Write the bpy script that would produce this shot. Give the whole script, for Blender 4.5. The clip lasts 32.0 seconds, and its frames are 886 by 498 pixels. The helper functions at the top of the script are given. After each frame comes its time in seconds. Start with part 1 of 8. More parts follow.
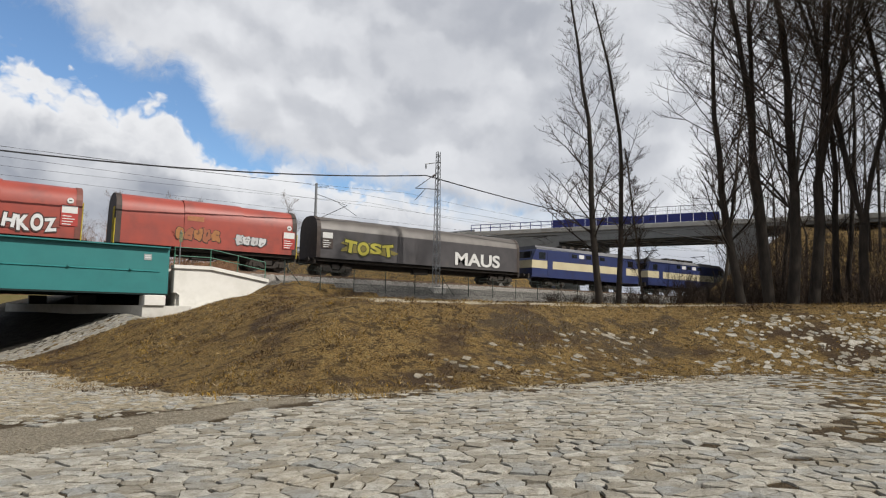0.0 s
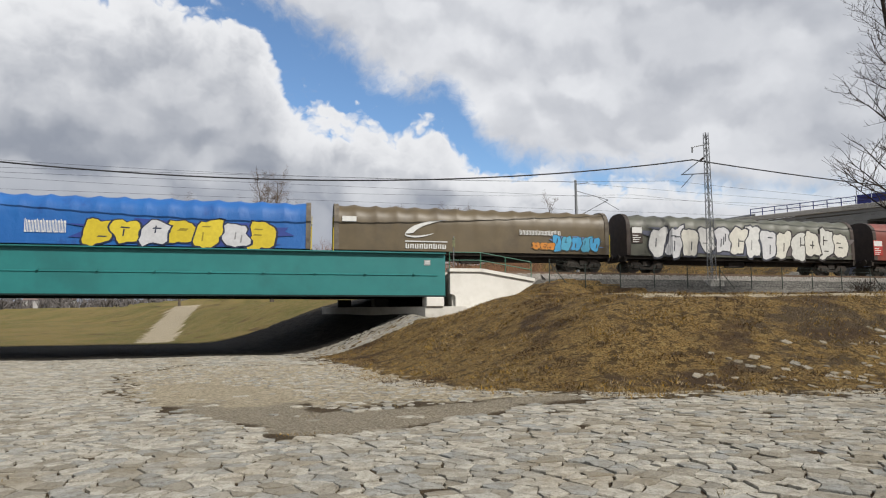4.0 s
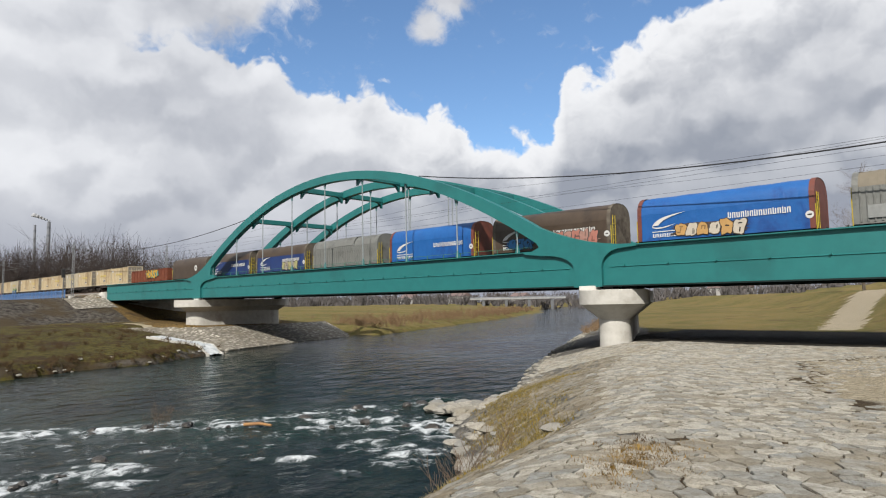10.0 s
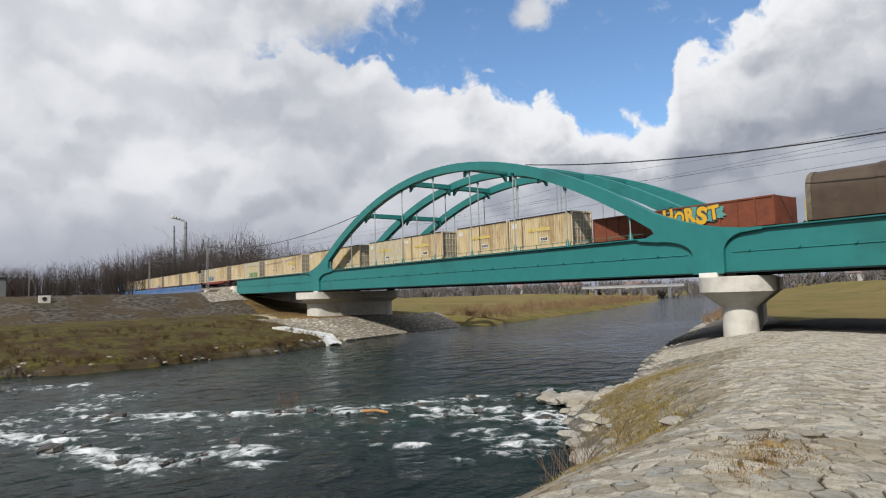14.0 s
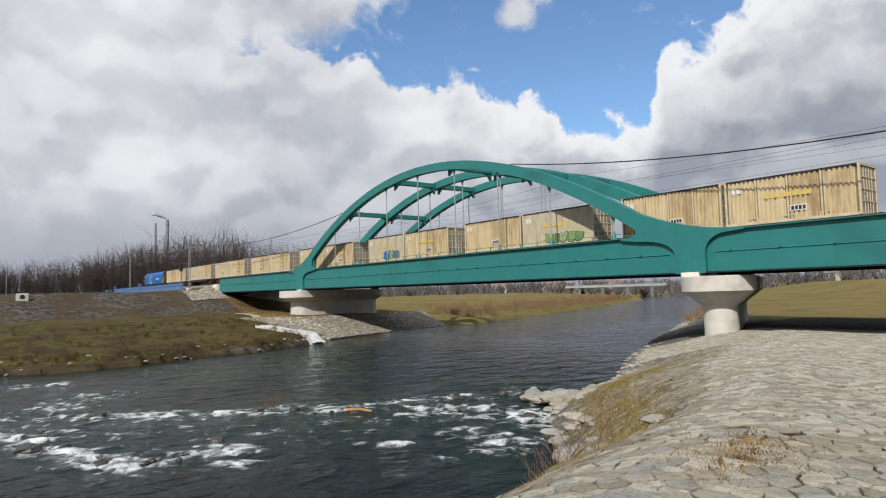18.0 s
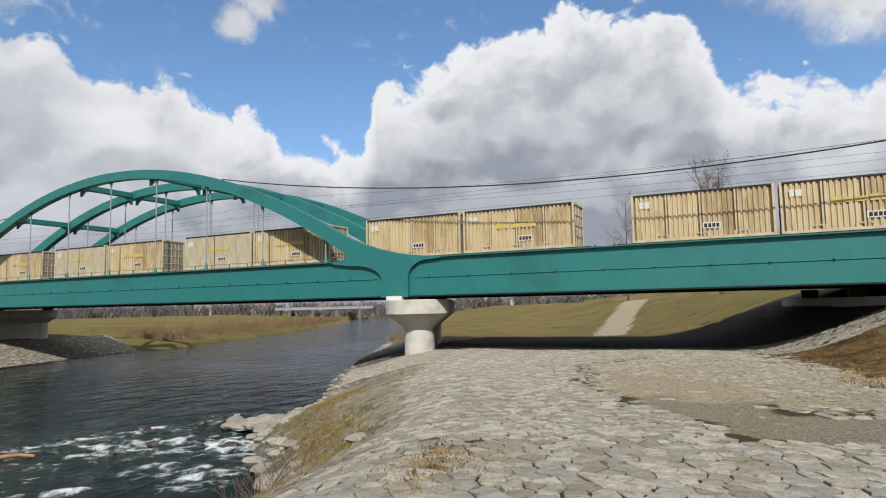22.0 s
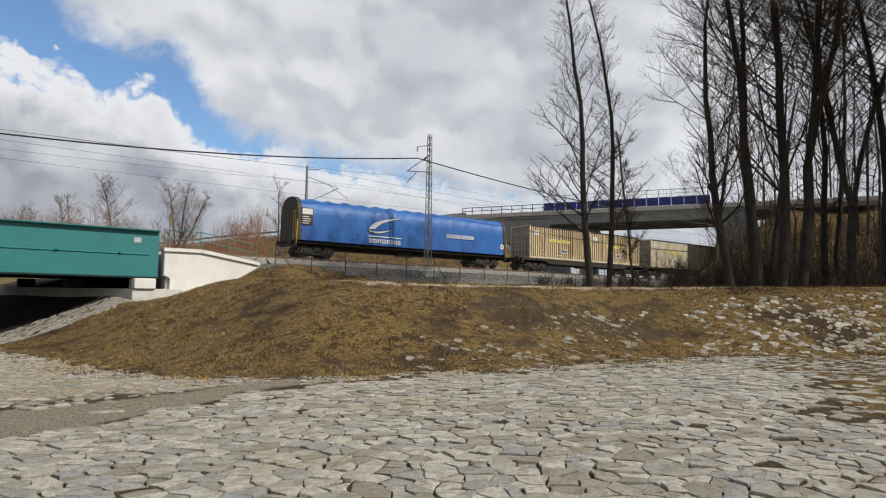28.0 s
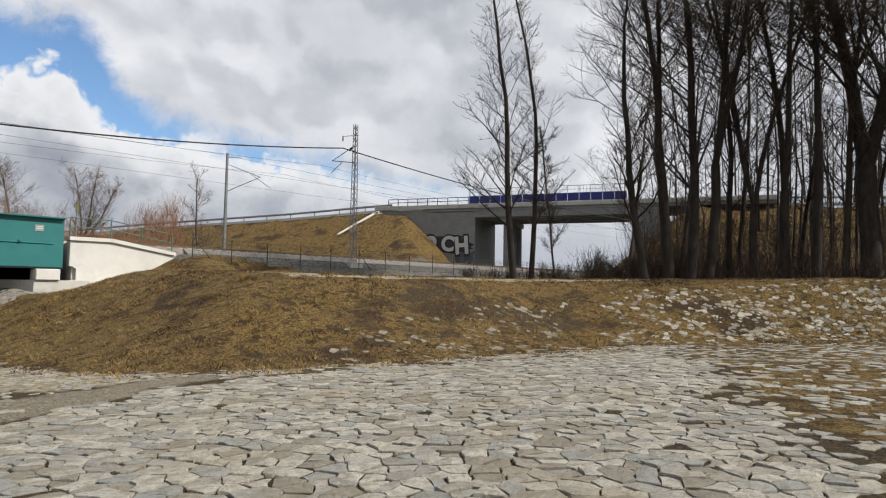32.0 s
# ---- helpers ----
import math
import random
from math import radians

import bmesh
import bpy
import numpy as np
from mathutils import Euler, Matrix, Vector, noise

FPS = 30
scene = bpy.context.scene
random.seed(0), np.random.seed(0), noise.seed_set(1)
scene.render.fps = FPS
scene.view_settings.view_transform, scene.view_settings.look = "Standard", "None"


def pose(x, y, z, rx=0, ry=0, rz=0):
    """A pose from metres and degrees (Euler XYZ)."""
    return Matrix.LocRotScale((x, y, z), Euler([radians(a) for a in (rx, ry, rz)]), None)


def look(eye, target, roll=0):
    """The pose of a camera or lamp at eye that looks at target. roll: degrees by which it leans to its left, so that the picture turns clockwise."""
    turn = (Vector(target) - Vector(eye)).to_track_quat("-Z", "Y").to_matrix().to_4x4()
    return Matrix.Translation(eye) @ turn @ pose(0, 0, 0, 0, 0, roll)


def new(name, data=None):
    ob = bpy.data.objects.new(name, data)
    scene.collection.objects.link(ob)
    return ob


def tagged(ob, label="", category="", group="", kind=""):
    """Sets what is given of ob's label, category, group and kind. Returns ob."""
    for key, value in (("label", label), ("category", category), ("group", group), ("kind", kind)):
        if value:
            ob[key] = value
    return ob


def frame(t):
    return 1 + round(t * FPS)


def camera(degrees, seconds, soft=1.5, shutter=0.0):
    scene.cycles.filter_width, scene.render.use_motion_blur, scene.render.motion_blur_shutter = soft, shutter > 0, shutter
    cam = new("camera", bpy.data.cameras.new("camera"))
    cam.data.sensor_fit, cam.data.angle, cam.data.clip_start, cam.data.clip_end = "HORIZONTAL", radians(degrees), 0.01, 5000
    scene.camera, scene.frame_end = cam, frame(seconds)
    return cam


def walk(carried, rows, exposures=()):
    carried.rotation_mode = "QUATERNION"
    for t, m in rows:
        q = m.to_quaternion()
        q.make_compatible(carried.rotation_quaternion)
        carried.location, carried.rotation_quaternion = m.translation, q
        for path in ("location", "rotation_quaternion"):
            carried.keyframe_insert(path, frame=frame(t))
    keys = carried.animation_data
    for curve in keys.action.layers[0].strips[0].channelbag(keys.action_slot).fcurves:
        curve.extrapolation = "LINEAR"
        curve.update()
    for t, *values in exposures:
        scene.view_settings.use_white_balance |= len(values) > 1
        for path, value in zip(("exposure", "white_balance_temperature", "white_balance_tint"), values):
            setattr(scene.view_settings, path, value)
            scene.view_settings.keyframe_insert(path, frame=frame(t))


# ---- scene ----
cam = camera(70.41, 32.0, soft=1.15)
EYE = 1.65
# seconds, pitch + 90, roll, yaw; the camera turns on the spot
TURNS = [
    (0.0, 95.70, -0.94, -36.40),
    (0.5, 95.72, -0.94, -36.57),
    (1.0, 95.48, -1.05, -36.73),
    (1.5, 95.51, -0.91, -35.85),
    (2.0, 95.64, -0.72, -32.65),
    (2.5, 95.58, -0.48, -28.53),
    (3.0, 95.49, -0.14, -23.42),
    (3.5, 95.53, 0.01, -17.72),
    (5.5, 94.96, 1.47, 1.58),
    (6.0, 95.15, 1.33, 6.65),
    (6.5, 95.36, 1.09, 12.03),
    (7.0, 95.23, 1.06, 17.95),
    (7.5, 95.20, 1.34, 22.87),
    (8.0, 94.73, 1.67, 28.18),
    (8.5, 94.83, 1.73, 32.73),
    (9.0, 95.15, 1.40, 37.07),
    (9.5, 95.11, 1.32, 41.21),
    (10.0, 94.87, 1.16, 44.01),
    (10.5, 94.59, 1.27, 47.33),
    (11.0, 94.64, 1.16, 49.88),
    (11.5, 94.44, 1.37, 52.06),
    (12.0, 94.33, 1.65, 53.62),
    (12.5, 94.42, 1.73, 54.09),
    (13.0, 94.19, 1.75, 54.32),
    (13.5, 94.10, 1.78, 54.01),
    (14.0, 94.24, 1.80, 53.98),
    (14.5, 94.33, 1.86, 53.86),
    (16.5, 94.04, 1.77, 53.73),
    (17.0, 94.04, 1.65, 53.82),
    (17.5, 94.11, 1.59, 53.23),
    (18.0, 94.08, 1.68, 52.55),
    (18.5, 94.23, 1.50, 51.02),
    (19.0, 94.28, 1.41, 49.25),
    (19.5, 94.46, 1.24, 47.17),
    (20.0, 94.67, 1.19, 44.52),
    (20.5, 94.86, 1.01, 40.44),
    (21.0, 94.85, 1.11, 35.64),
    (21.5, 95.11, 1.25, 31.44),
    (22.0, 95.39, 1.41, 26.63),
    (22.5, 95.54, 1.15, 22.41),
    (23.0, 95.48, 1.01, 17.86),
    (23.5, 95.60, 0.46, 12.74),
    (24.0, 95.51, 0.39, 6.36),
    (24.5, 95.64, 0.19, 0.93),
    (25.0, 95.58, -0.18, -5.22),
    (25.5, 95.43, -0.46, -10.92),
    (26.0, 95.04, -0.31, -17.05),
    (26.5, 94.85, -0.57, -23.12),
    (28.5, 94.10, -1.03, -39.84),
    (29.0, 94.19, -1.28, -41.30),
    (29.5, 94.07, -1.38, -42.09),
    (30.0, 93.79, -1.21, -43.01),
    (30.5, 93.81, -1.27, -43.36),
    (31.0, 93.77, -1.31, -43.76),
    (31.5, 93.68, -1.20, -43.91),
    (32.0, 93.53, -0.91, -43.97),
]
walk(cam, [(t, pose(0, 0, EYE, rx, ry, rz)) for t, rx, ry, rz in TURNS],
     [(0.0, 0.15), (6.0, 0.14), (8.0, 0.26), (13.0, 0.22), (19.0, 0.20), (23.0, 0.13), (26.0, 0.05), (29.0, 0.14), (32.0, 0.18)])

# ---- light ----
SUN_AZ, SUN_EL = 153.0, 41.0          # degrees clockwise from +Y, above the horizon
sun_way = Vector((math.sin(radians(SUN_AZ)) * math.cos(radians(SUN_EL)), math.cos(radians(SUN_AZ)) * math.cos(radians(SUN_EL)), math.sin(radians(SUN_EL))))
sun = new("sun", bpy.data.lights.new("sun", "SUN"))
sun.data.energy, sun.data.angle, sun.data.color = 4.9, radians(0.6), (1.0, 0.95, 0.875)
sun.matrix_world = look(sun_way * 50, (0, 0, 0))


class Nodes:
    """A small writer of node trees."""
    def __init__(self, tree):
        self.t = tree
        self.t.nodes.clear()

    def n(self, kind):
        return self.t.nodes.new(kind)

    def l(self, a, b):
        self.t.links.new(a, b)

    def math(self, op, a, b=None, c=None, clamp=False):
        node = self.n("ShaderNodeMath")
        node.operation, node.use_clamp = op, clamp
        for i, v in enumerate((a, b, c)):
            if v is None:
                continue
            if isinstance(v, (int, float)):
                node.inputs[i].default_value = v
            else:
                self.l(v, node.inputs[i])
        return node.outputs[0]

    def vmath(self, op, a, b=None, out=0):
        node = self.n("ShaderNodeVectorMath")
        node.operation = op
        for i, v in enumerate((a, b)):
            if v is None:
                continue
            if isinstance(v, (tuple, list, Vector)):
                node.inputs[i].default_value = v
            else:
                self.l(v, node.inputs[i])
        return node.outputs[out]

    def mix(self, f, a, b):
        node = self.n("ShaderNodeMix")
        node.data_type = "RGBA"
        for i, v in ((0, f), (6, a), (7, b)):
            if isinstance(v, (int, float)):
                node.inputs[i].default_value = v
            elif isinstance(v, tuple):
                node.inputs[i].default_value = (*v, 1.0)[:4]
            else:
                self.l(v, node.inputs[i])
        return node.outputs[2]

    def noise(self, vec, scale, detail=4.0, rough=0.55, out=0):
        node = self.n("ShaderNodeTexNoise")
        node.inputs["Scale"].default_value, node.inputs["Detail"].default_value, node.inputs["Roughness"].default_value = scale, detail, rough
        if vec is not None:
            self.l(vec, node.inputs["Vector"])
        return node.outputs[out]

    def ramp(self, f, lo, hi, smooth=True):
        node = self.n("ShaderNodeMapRange")
        node.interpolation_type = "SMOOTHSTEP" if smooth else "LINEAR"
        node.inputs["From Min"].default_value, node.inputs["From Max"].default_value = lo, hi
        self.l(f, node.inputs["Value"])
        return node.outputs["Result"]


# the heaped bank of cloud ends at these heights, azimuth and elevation in degrees
BANK = [(-180, 24), (-120, 22), (-95, 20), (-84, 21.5), (-74, 22.6), (-65, 23), (-58.6, 22.4), (-57.2, 19.4), (-53, 18.9), (-50.5, 20.9), (-48.3, 19.8), (-47, 17.7), (-42.3, 17.5), (-40.8, 15.6), (-35.2, 14.9), (-33.5, 15.9), (-33, 20.5), (-31.5, 21.3), (-29.3, 20.1), (-26.7, 22.8), (-23, 23.9), (-18.7, 24.9), (-14, 26.8), (-9.6, 26.3), (-5.9, 25.3), (-3.4, 23.8), (-2.2, 20), (-1, 18.3), (0.8, 18.8), (4, 17.7), (8, 17), (12.5, 17.4), (14, 15.2), (17, 13.9), (21, 13), (30, 12), (60, 10), (180, 14)]
# the higher sheet of cloud begins at these
SHEET = [(-180, 12), (-120, 17), (-92, 13), (-80, 16), (-70, 19.5), (-60, 24), (-53, 32), (-40, 38), (-15, 38), (-6, 27.5), (-4.4, 26.2), (-0.9, 24), (2.8, 22.2), (8, 19.2), (10.2, 19.3), (13.3, 19.7), (15.2, 16.5), (17.9, 14), (21, 13), (26, 11), (60, 6), (120, 6), (180, 12)]
PUFFS = [(-44.8, 24.5, 1.5, 3.0), (-43.0, 26.8, 1.9, 3.0), (-66, 25.6, 3.2, 1.9), (-58, 26.6, 2.6, 1.6)]


def build_sky():
    world = bpy.data.worlds.new("sky")
    scene.world = world
    world.use_nodes = True
    N = Nodes(world.node_tree)
    d = N.vmath("NORMALIZE", N.n("ShaderNodeTexCoord").outputs["Generated"])
    sky = N.n("ShaderNodeTexSky")
    sky.sky_type, sky.sun_disc, sky.sun_elevation, sky.sun_rotation = "NISHITA", False, radians(SUN_EL), radians(SUN_AZ)
    sky.altitude, sky.dust_density, sky.ozone_density = 200.0, 0.6, 1.5
    blue = N.vmath("MULTIPLY", sky.outputs[0], (0.118, 0.140, 0.158))
    sep = N.n("ShaderNodeSeparateXYZ")
    N.l(d, sep.inputs[0])
    x, y, z = sep.outputs
    az = N.math("MULTIPLY", N.math("ARCTAN2", x, y), 57.2958)
    el = N.math("MULTIPLY", N.math("ARCSINE", z), 57.2958)

    def profile(rows):
        """Elevation over azimuth, as a curve."""
        node = N.n("ShaderNodeFloatCurve")
        curve = node.mapping.curves[0]
        for k, (a, e) in enumerate(rows):
            u, v = (a + 180) / 360, e / 60
            if k == 0 or k == len(rows) - 1:
                curve.points[0 if k == 0 else -1].location = (u, v)
            else:
                curve.points.new(u, v)
        for q in curve.points:
            q.handle_type = "VECTOR"
        node.mapping.update()
        N.l(N.math("DIVIDE", N.math("ADD", az, 180.0), 360.0), node.inputs["Value"])
        return N.math("MULTIPLY", node.outputs[0], 60.0)

    def puff(vec, scale, detail, smooth):
        node = N.n("ShaderNodeTexVoronoi")
        node.feature = "SMOOTH_F1"
        node.inputs["Scale"].default_value, node.inputs["Detail"].default_value, node.inputs["Roughness"].default_value, node.inputs["Smoothness"].default_value = scale, detail, 0.55, smooth
        N.l(vec, node.inputs["Vector"])
        return N.math("SUBTRACT", 0.42, node.outputs["Distance"])
    warp = N.noise(d, 9.0, 4, 0.6, out=1)
    p0 = N.vmath("ADD", N.vmath("MULTIPLY", d, (1.0, 1.0, 1.3)), N.vmath("MULTIPLY", N.vmath("SUBTRACT", warp, (0.5, 0.5, 0.5)), (0.10, 0.10, 0.10)))
    fine = N.math("SUBTRACT", N.noise(p0, 30.0, 6, 0.62), 0.5)
    edge = N.math("ADD", N.math("MULTIPLY", puff(p0, 15.0, 3.0, 0.3), 3.2), N.math("MULTIPLY", fine, 1.7))
    deep = N.math("ADD", N.math("SUBTRACT", N.math("ADD", profile(BANK), 1.0), el), edge)
    bank = N.ramp(deep, -0.5, 0.8)
    veil = N.math("ADD", N.math("SUBTRACT", el, profile(SHEET)), N.math("ADD", N.math("MULTIPLY", fine, 4.0), N.math("MULTIPLY", N.math("SUBTRACT", N.noise(p0, 6.0, 5, 0.6), 0.5), 7.0)))
    for a, e, w, k in PUFFS:
        a, e = radians(a), radians(e)
        dot = N.vmath("DOT_PRODUCT", d, (math.sin(a) * math.cos(e), math.cos(a) * math.cos(e), math.sin(e)), out=1)
        g = N.math("EXPONENT", N.math("DIVIDE", N.math("SUBTRACT", dot, 1.0), radians(w) ** 2 / 2))
        veil = N.math("MAXIMUM", veil, N.math("ADD", N.math("SUBTRACT", N.math("MULTIPLY", g, 1.6 * k), 1.6), N.math("MULTIPLY", fine, 6.0)))
    sheet = N.ramp(veil, -1.2, 2.4)
    # lit upper rims, grey hollows and undersides
    g0 = N.math("ADD", N.noise(p0, 4.2, 3, 0.5), N.math("MULTIPLY", puff(p0, 9.0, 1.0, 0.7), 0.8))
    p1 = N.vmath("ADD", p0, (0.012, -0.012, 0.045))
    g1 = N.math("ADD", N.noise(p1, 4.2, 3, 0.5), N.math("MULTIPLY", puff(p1, 9.0, 1.0, 0.7), 0.8))
    dark = N.math("SUBTRACT", 1.0, N.ramp(N.math("SUBTRACT", g0, g1), -0.26, 0.22))
    soft = N.ramp(N.noise(p0, 3.4, 5, 0.55), 0.30, 0.70)
    body = N.math("MULTIPLY", N.ramp(deep, 0.2, 9.5), N.math("ADD", 0.40, N.math("MULTIPLY", soft, 0.46)))
    under = N.math("MULTIPLY", N.math("MULTIPLY", dark, N.ramp(deep, 0.0, 4.5)), 0.34)
    east = N.ramp(az, -2.0, 26.0)
    heap = N.mix(N.math("ADD", body, under, clamp=True), (0.92, 0.93, 0.955), (0.33, 0.36, 0.425))
    high = N.mix(N.math("MULTIPLY", N.math("ADD", N.math("MULTIPLY", soft, 0.60), N.math("MULTIPLY", dark, 0.40)), 0.95), (0.90, 0.915, 0.95), (0.44, 0.465, 0.525))
    heap = N.mix(N.math("MULTIPLY", N.ramp(N.math("MULTIPLY", az, -1.0), 46.0, 60.0), 0.9), heap, high)
    low = N.mix(east, (0.36, 0.385, 0.46), (0.54, 0.57, 0.64))
    heap = N.mix(N.ramp(el, 1.0, 11.0), low, heap)
    high = N.mix(N.ramp(el, 1.0, 11.0), low, high)
    col = N.mix(sheet, blue, high)
    col = N.mix(N.math("MULTIPLY", bank, N.math("SUBTRACT", 1.0, N.math("MULTIPLY", N.math("MULTIPLY", N.ramp(az, 16.0, 24.0), sheet), 0.85))), col, heap)
    bg = N.n("ShaderNodeBackground")
    N.l(col, bg.inputs[0])
    bg.inputs[1].default_value = 0.83
    N.l(bg.outputs[0], N.n("ShaderNodeOutputWorld").inputs[0])


build_sky()

# ---- materials ----
MATS = {}
TONE = 0.69             # one setting for all paints and stones, so that sunlit surfaces and sky agree
SOIL = 0.87             # the same for earth and raw stone


def material(name, base, second=None, scale=3.0, rough=0.75, rough2=None, metal=0.0, bump=0.0, bump_scale=None, grime=None, grime_scale=0.6, vary=0.0, grime_at=(0.5, 0.72), stretch=None):
    """A surface with grain and a second colour at one scale, grime at a larger one, bump, and a shift of tone from piece to piece."""
    if name in MATS:
        return MATS[name]
    m = bpy.data.materials.new(name)
    m.use_nodes = True
    N = Nodes(m.node_tree)
    p = N.n("ShaderNodeBsdfPrincipled")
    N.l(p.outputs[0], N.n("ShaderNodeOutputMaterial").inputs[0])
    vec = N.n("ShaderNodeTexCoord").outputs["Object"]
    if stretch:
        vec = N.vmath("MULTIPLY", vec, stretch)
    second = second or tuple(c * 0.8 for c in base)
    base, second, grime = (None if c is None else tuple(v * TONE for v in c) for c in (base, second, grime))
    grain = N.noise(vec, scale, 6, 0.6)
    col = N.mix(N.ramp(grain, 0.3, 0.7), base, second)
    if grime:
        g = N.ramp(N.noise(vec, grime_scale, 5, 0.65), *grime_at)
        col = N.mix(g, col, grime)
    if vary:
        info = N.n("ShaderNodeObjectInfo").outputs["Random"]
        isl = N.n("ShaderNodeNewGeometry").outputs["Random Per Island"]
        r = N.math("FRACT", N.math("ADD", info, isl))
        hsv = N.n("ShaderNodeHueSaturation")
        N.l(col, hsv.inputs["Color"])
        N.l(N.math("ADD", N.math("MULTIPLY", r, 2 * vary), 1 - vary), hsv.inputs["Value"])
        N.l(N.math("ADD", N.math("MULTIPLY", N.math("FRACT", N.math("MULTIPLY", r, 7.3)), 0.7), 0.6), hsv.inputs["Saturation"])
        col = hsv.outputs[0]
    N.l(col, p.inputs["Base Color"])
    if rough2 is not None:
        N.l(N.math("ADD", N.math("MULTIPLY", N.noise(vec, scale * 0.7, 4), rough2 - rough), rough), p.inputs["Roughness"])
    else:
        p.inputs["Roughness"].default_value = rough
    p.inputs["Specular IOR Level"].default_value = 0.22 if rough > 0.7 else 0.45
    p.inputs["Metallic"].default_value = metal
    if bump:
        b = N.n("ShaderNodeBump")
        b.inputs["Strength"].default_value, b.inputs["Distance"].default_value = 1.0, bump
        N.l(N.noise(vec, bump_scale or scale * 2, 6, 0.6), b.inputs["Height"])
        N.l(b.outputs[0], p.inputs["Normal"])
    MATS[name] = m
    return m


# ---- mesh code ----
class Mesh:
    """Collects vertices and faces for one mesh."""
    def __init__(self):
        self.v, self.f, self.mi, self.slot = [], [], [], 0

    def add(self, verts, faces):
        o = len(self.v)
        self.v += [tuple(p) for p in verts]
        self.f += [tuple(i + o for i in q) for q in faces]
        self.mi += [self.slot] * len(faces)
        return self

    def box(self, x0, x1, y0, y1, z0, z1, b=0.0):
        if b <= 0:
            v = [(x, y, z) for z in (z0, z1) for y in (y0, y1) for x in (x0, x1)]
            return self.add(v, [(0, 2, 3, 1), (4, 5, 7, 6), (0, 1, 5, 4), (2, 6, 7, 3), (0, 4, 6, 2), (1, 3, 7, 5)])
        v = []
        for z, sz in ((z0, 1), (z1, -1)):
            for y, sy in ((y0, 1), (y1, -1)):
                for x, sx in ((x0, 1), (x1, -1)):
                    v += [(x, y + sy * b, z + sz * b), (x + sx * b, y, z + sz * b), (x + sx * b, y + sy * b, z)]
        f = []
        c = lambda ix, iy, iz: 3 * (ix + 2 * iy + 4 * iz)
        for i in (0, 1):
            s = 1 if i else -1
            q = [c(i, 0, 0), c(i, 1, 0), c(i, 1, 1), c(i, 0, 1)]
            f.append(tuple(q if i else q[::-1]))
            q = [c(0, i, 0) + 1, c(0, i, 1) + 1, c(1, i, 1) + 1, c(1, i, 0) + 1]
            f.append(tuple(q if i else q[::-1]))
            q = [c(0, 0, i) + 2, c(1, 0, i) + 2, c(1, 1, i) + 2, c(0, 1, i) + 2]
            f.append(tuple(q if i else q[::-1]))
        for i in (0, 1):
            for j in (0, 1):
                f += [(c(0, i, j) + 1, c(1, i, j) + 1, c(1, i, j) + 2, c(0, i, j) + 2), (c(i, 0, j), c(i, 1, j), c(i, 1, j) + 2, c(i, 0, j) + 2), (c(i, j, 0), c(i, j, 1), c(i, j, 1) + 1, c(i, j, 0) + 1)]
                for k in (0, 1):
                    f.append((c(i, j, k), c(i, j, k) + 1, c(i, j, k) + 2))
        return self.add(v, f)

    def prism(self, pts, a0, a1, axis="x", cap=True):
        """A closed outline carried from a0 to a1 along an axis; pts are the other two coordinates in order."""
        n = len(pts)
        put = {"x": lambda p, a: (a, p[0], p[1]), "y": lambda p, a: (p[0], a, p[1]), "z": lambda p, a: (p[0], p[1], a)}[axis]
        v = [put(p, a0) for p in pts] + [put(p, a1) for p in pts]
        f = [(i, (i + 1) % n, n + (i + 1) % n, n + i) for i in range(n)]
        if cap:
            f += [tuple(range(n))[::-1], tuple(range(n, 2 * n))]
        return self.add(v, f)

    def tube(self, pts, r, n=6, r1=None, cap=True):
        """A round rod along points; the radius runs from r to r1."""
        pts = [Vector(p) for p in pts]
        m = len(pts)
        r1 = r if r1 is None else r1
        v, f = [], []
        up = Vector((0, 0, 1))
        for i, p in enumerate(pts):
            t = (pts[min(i + 1, m - 1)] - pts[max(i - 1, 0)]).normalized()
            a = t.cross(up if abs(t.z) < 0.95 else Vector((1, 0, 0))).normalized()
            b = t.cross(a)
            rr = r + (r1 - r) * i / max(m - 1, 1)
            v += [p + (a * math.cos(2 * math.pi * k / n) + b * math.sin(2 * math.pi * k / n)) * rr for k in range(n)]
        for i in range(m - 1):
            f += [(i * n + k, i * n + (k + 1) % n, (i + 1) * n + (k + 1) % n, (i + 1) * n + k) for k in range(n)]
        if cap:
            f += [tuple(range(n))[::-1], tuple(range((m - 1) * n, m * n))]
        return self.add(v, f)

    def lathe(self, rings, n=16, sx=1.0, sy=1.0, cx=0.0, cy=0.0, cap=True):
        """Rings of (radius, z) round the z axis."""
        v, f = [], []
        for r, z in rings:
            v += [(cx + r * sx * math.cos(2 * math.pi * k / n), cy + r * sy * math.sin(2 * math.pi * k / n), z) for k in range(n)]
        for i in range(len(rings) - 1):
            f += [(i * n + k, i * n + (k + 1) % n, (i + 1) * n + (k + 1) % n, (i + 1) * n + k) for k in range(n)]
        if cap:
            f += [tuple(range(n))[::-1], tuple(range((len(rings) - 1) * n, len(rings) * n))]
        return self.add(v, f)

    def disc(self, cx, y0, y1, cz, r, n=16):
        """A wheel-like disc whose axle runs along y."""
        return self.prism([(cx + r * math.cos(2 * math.pi * k / n), cz + r * math.sin(2 * math.pi * k / n)) for k in range(n)], y0, y1, "y")

    def moved(self, dx=0, dy=0, dz=0):
        self.v = [(x + dx, y + dy, z + dz) for x, y, z in self.v]
        return self

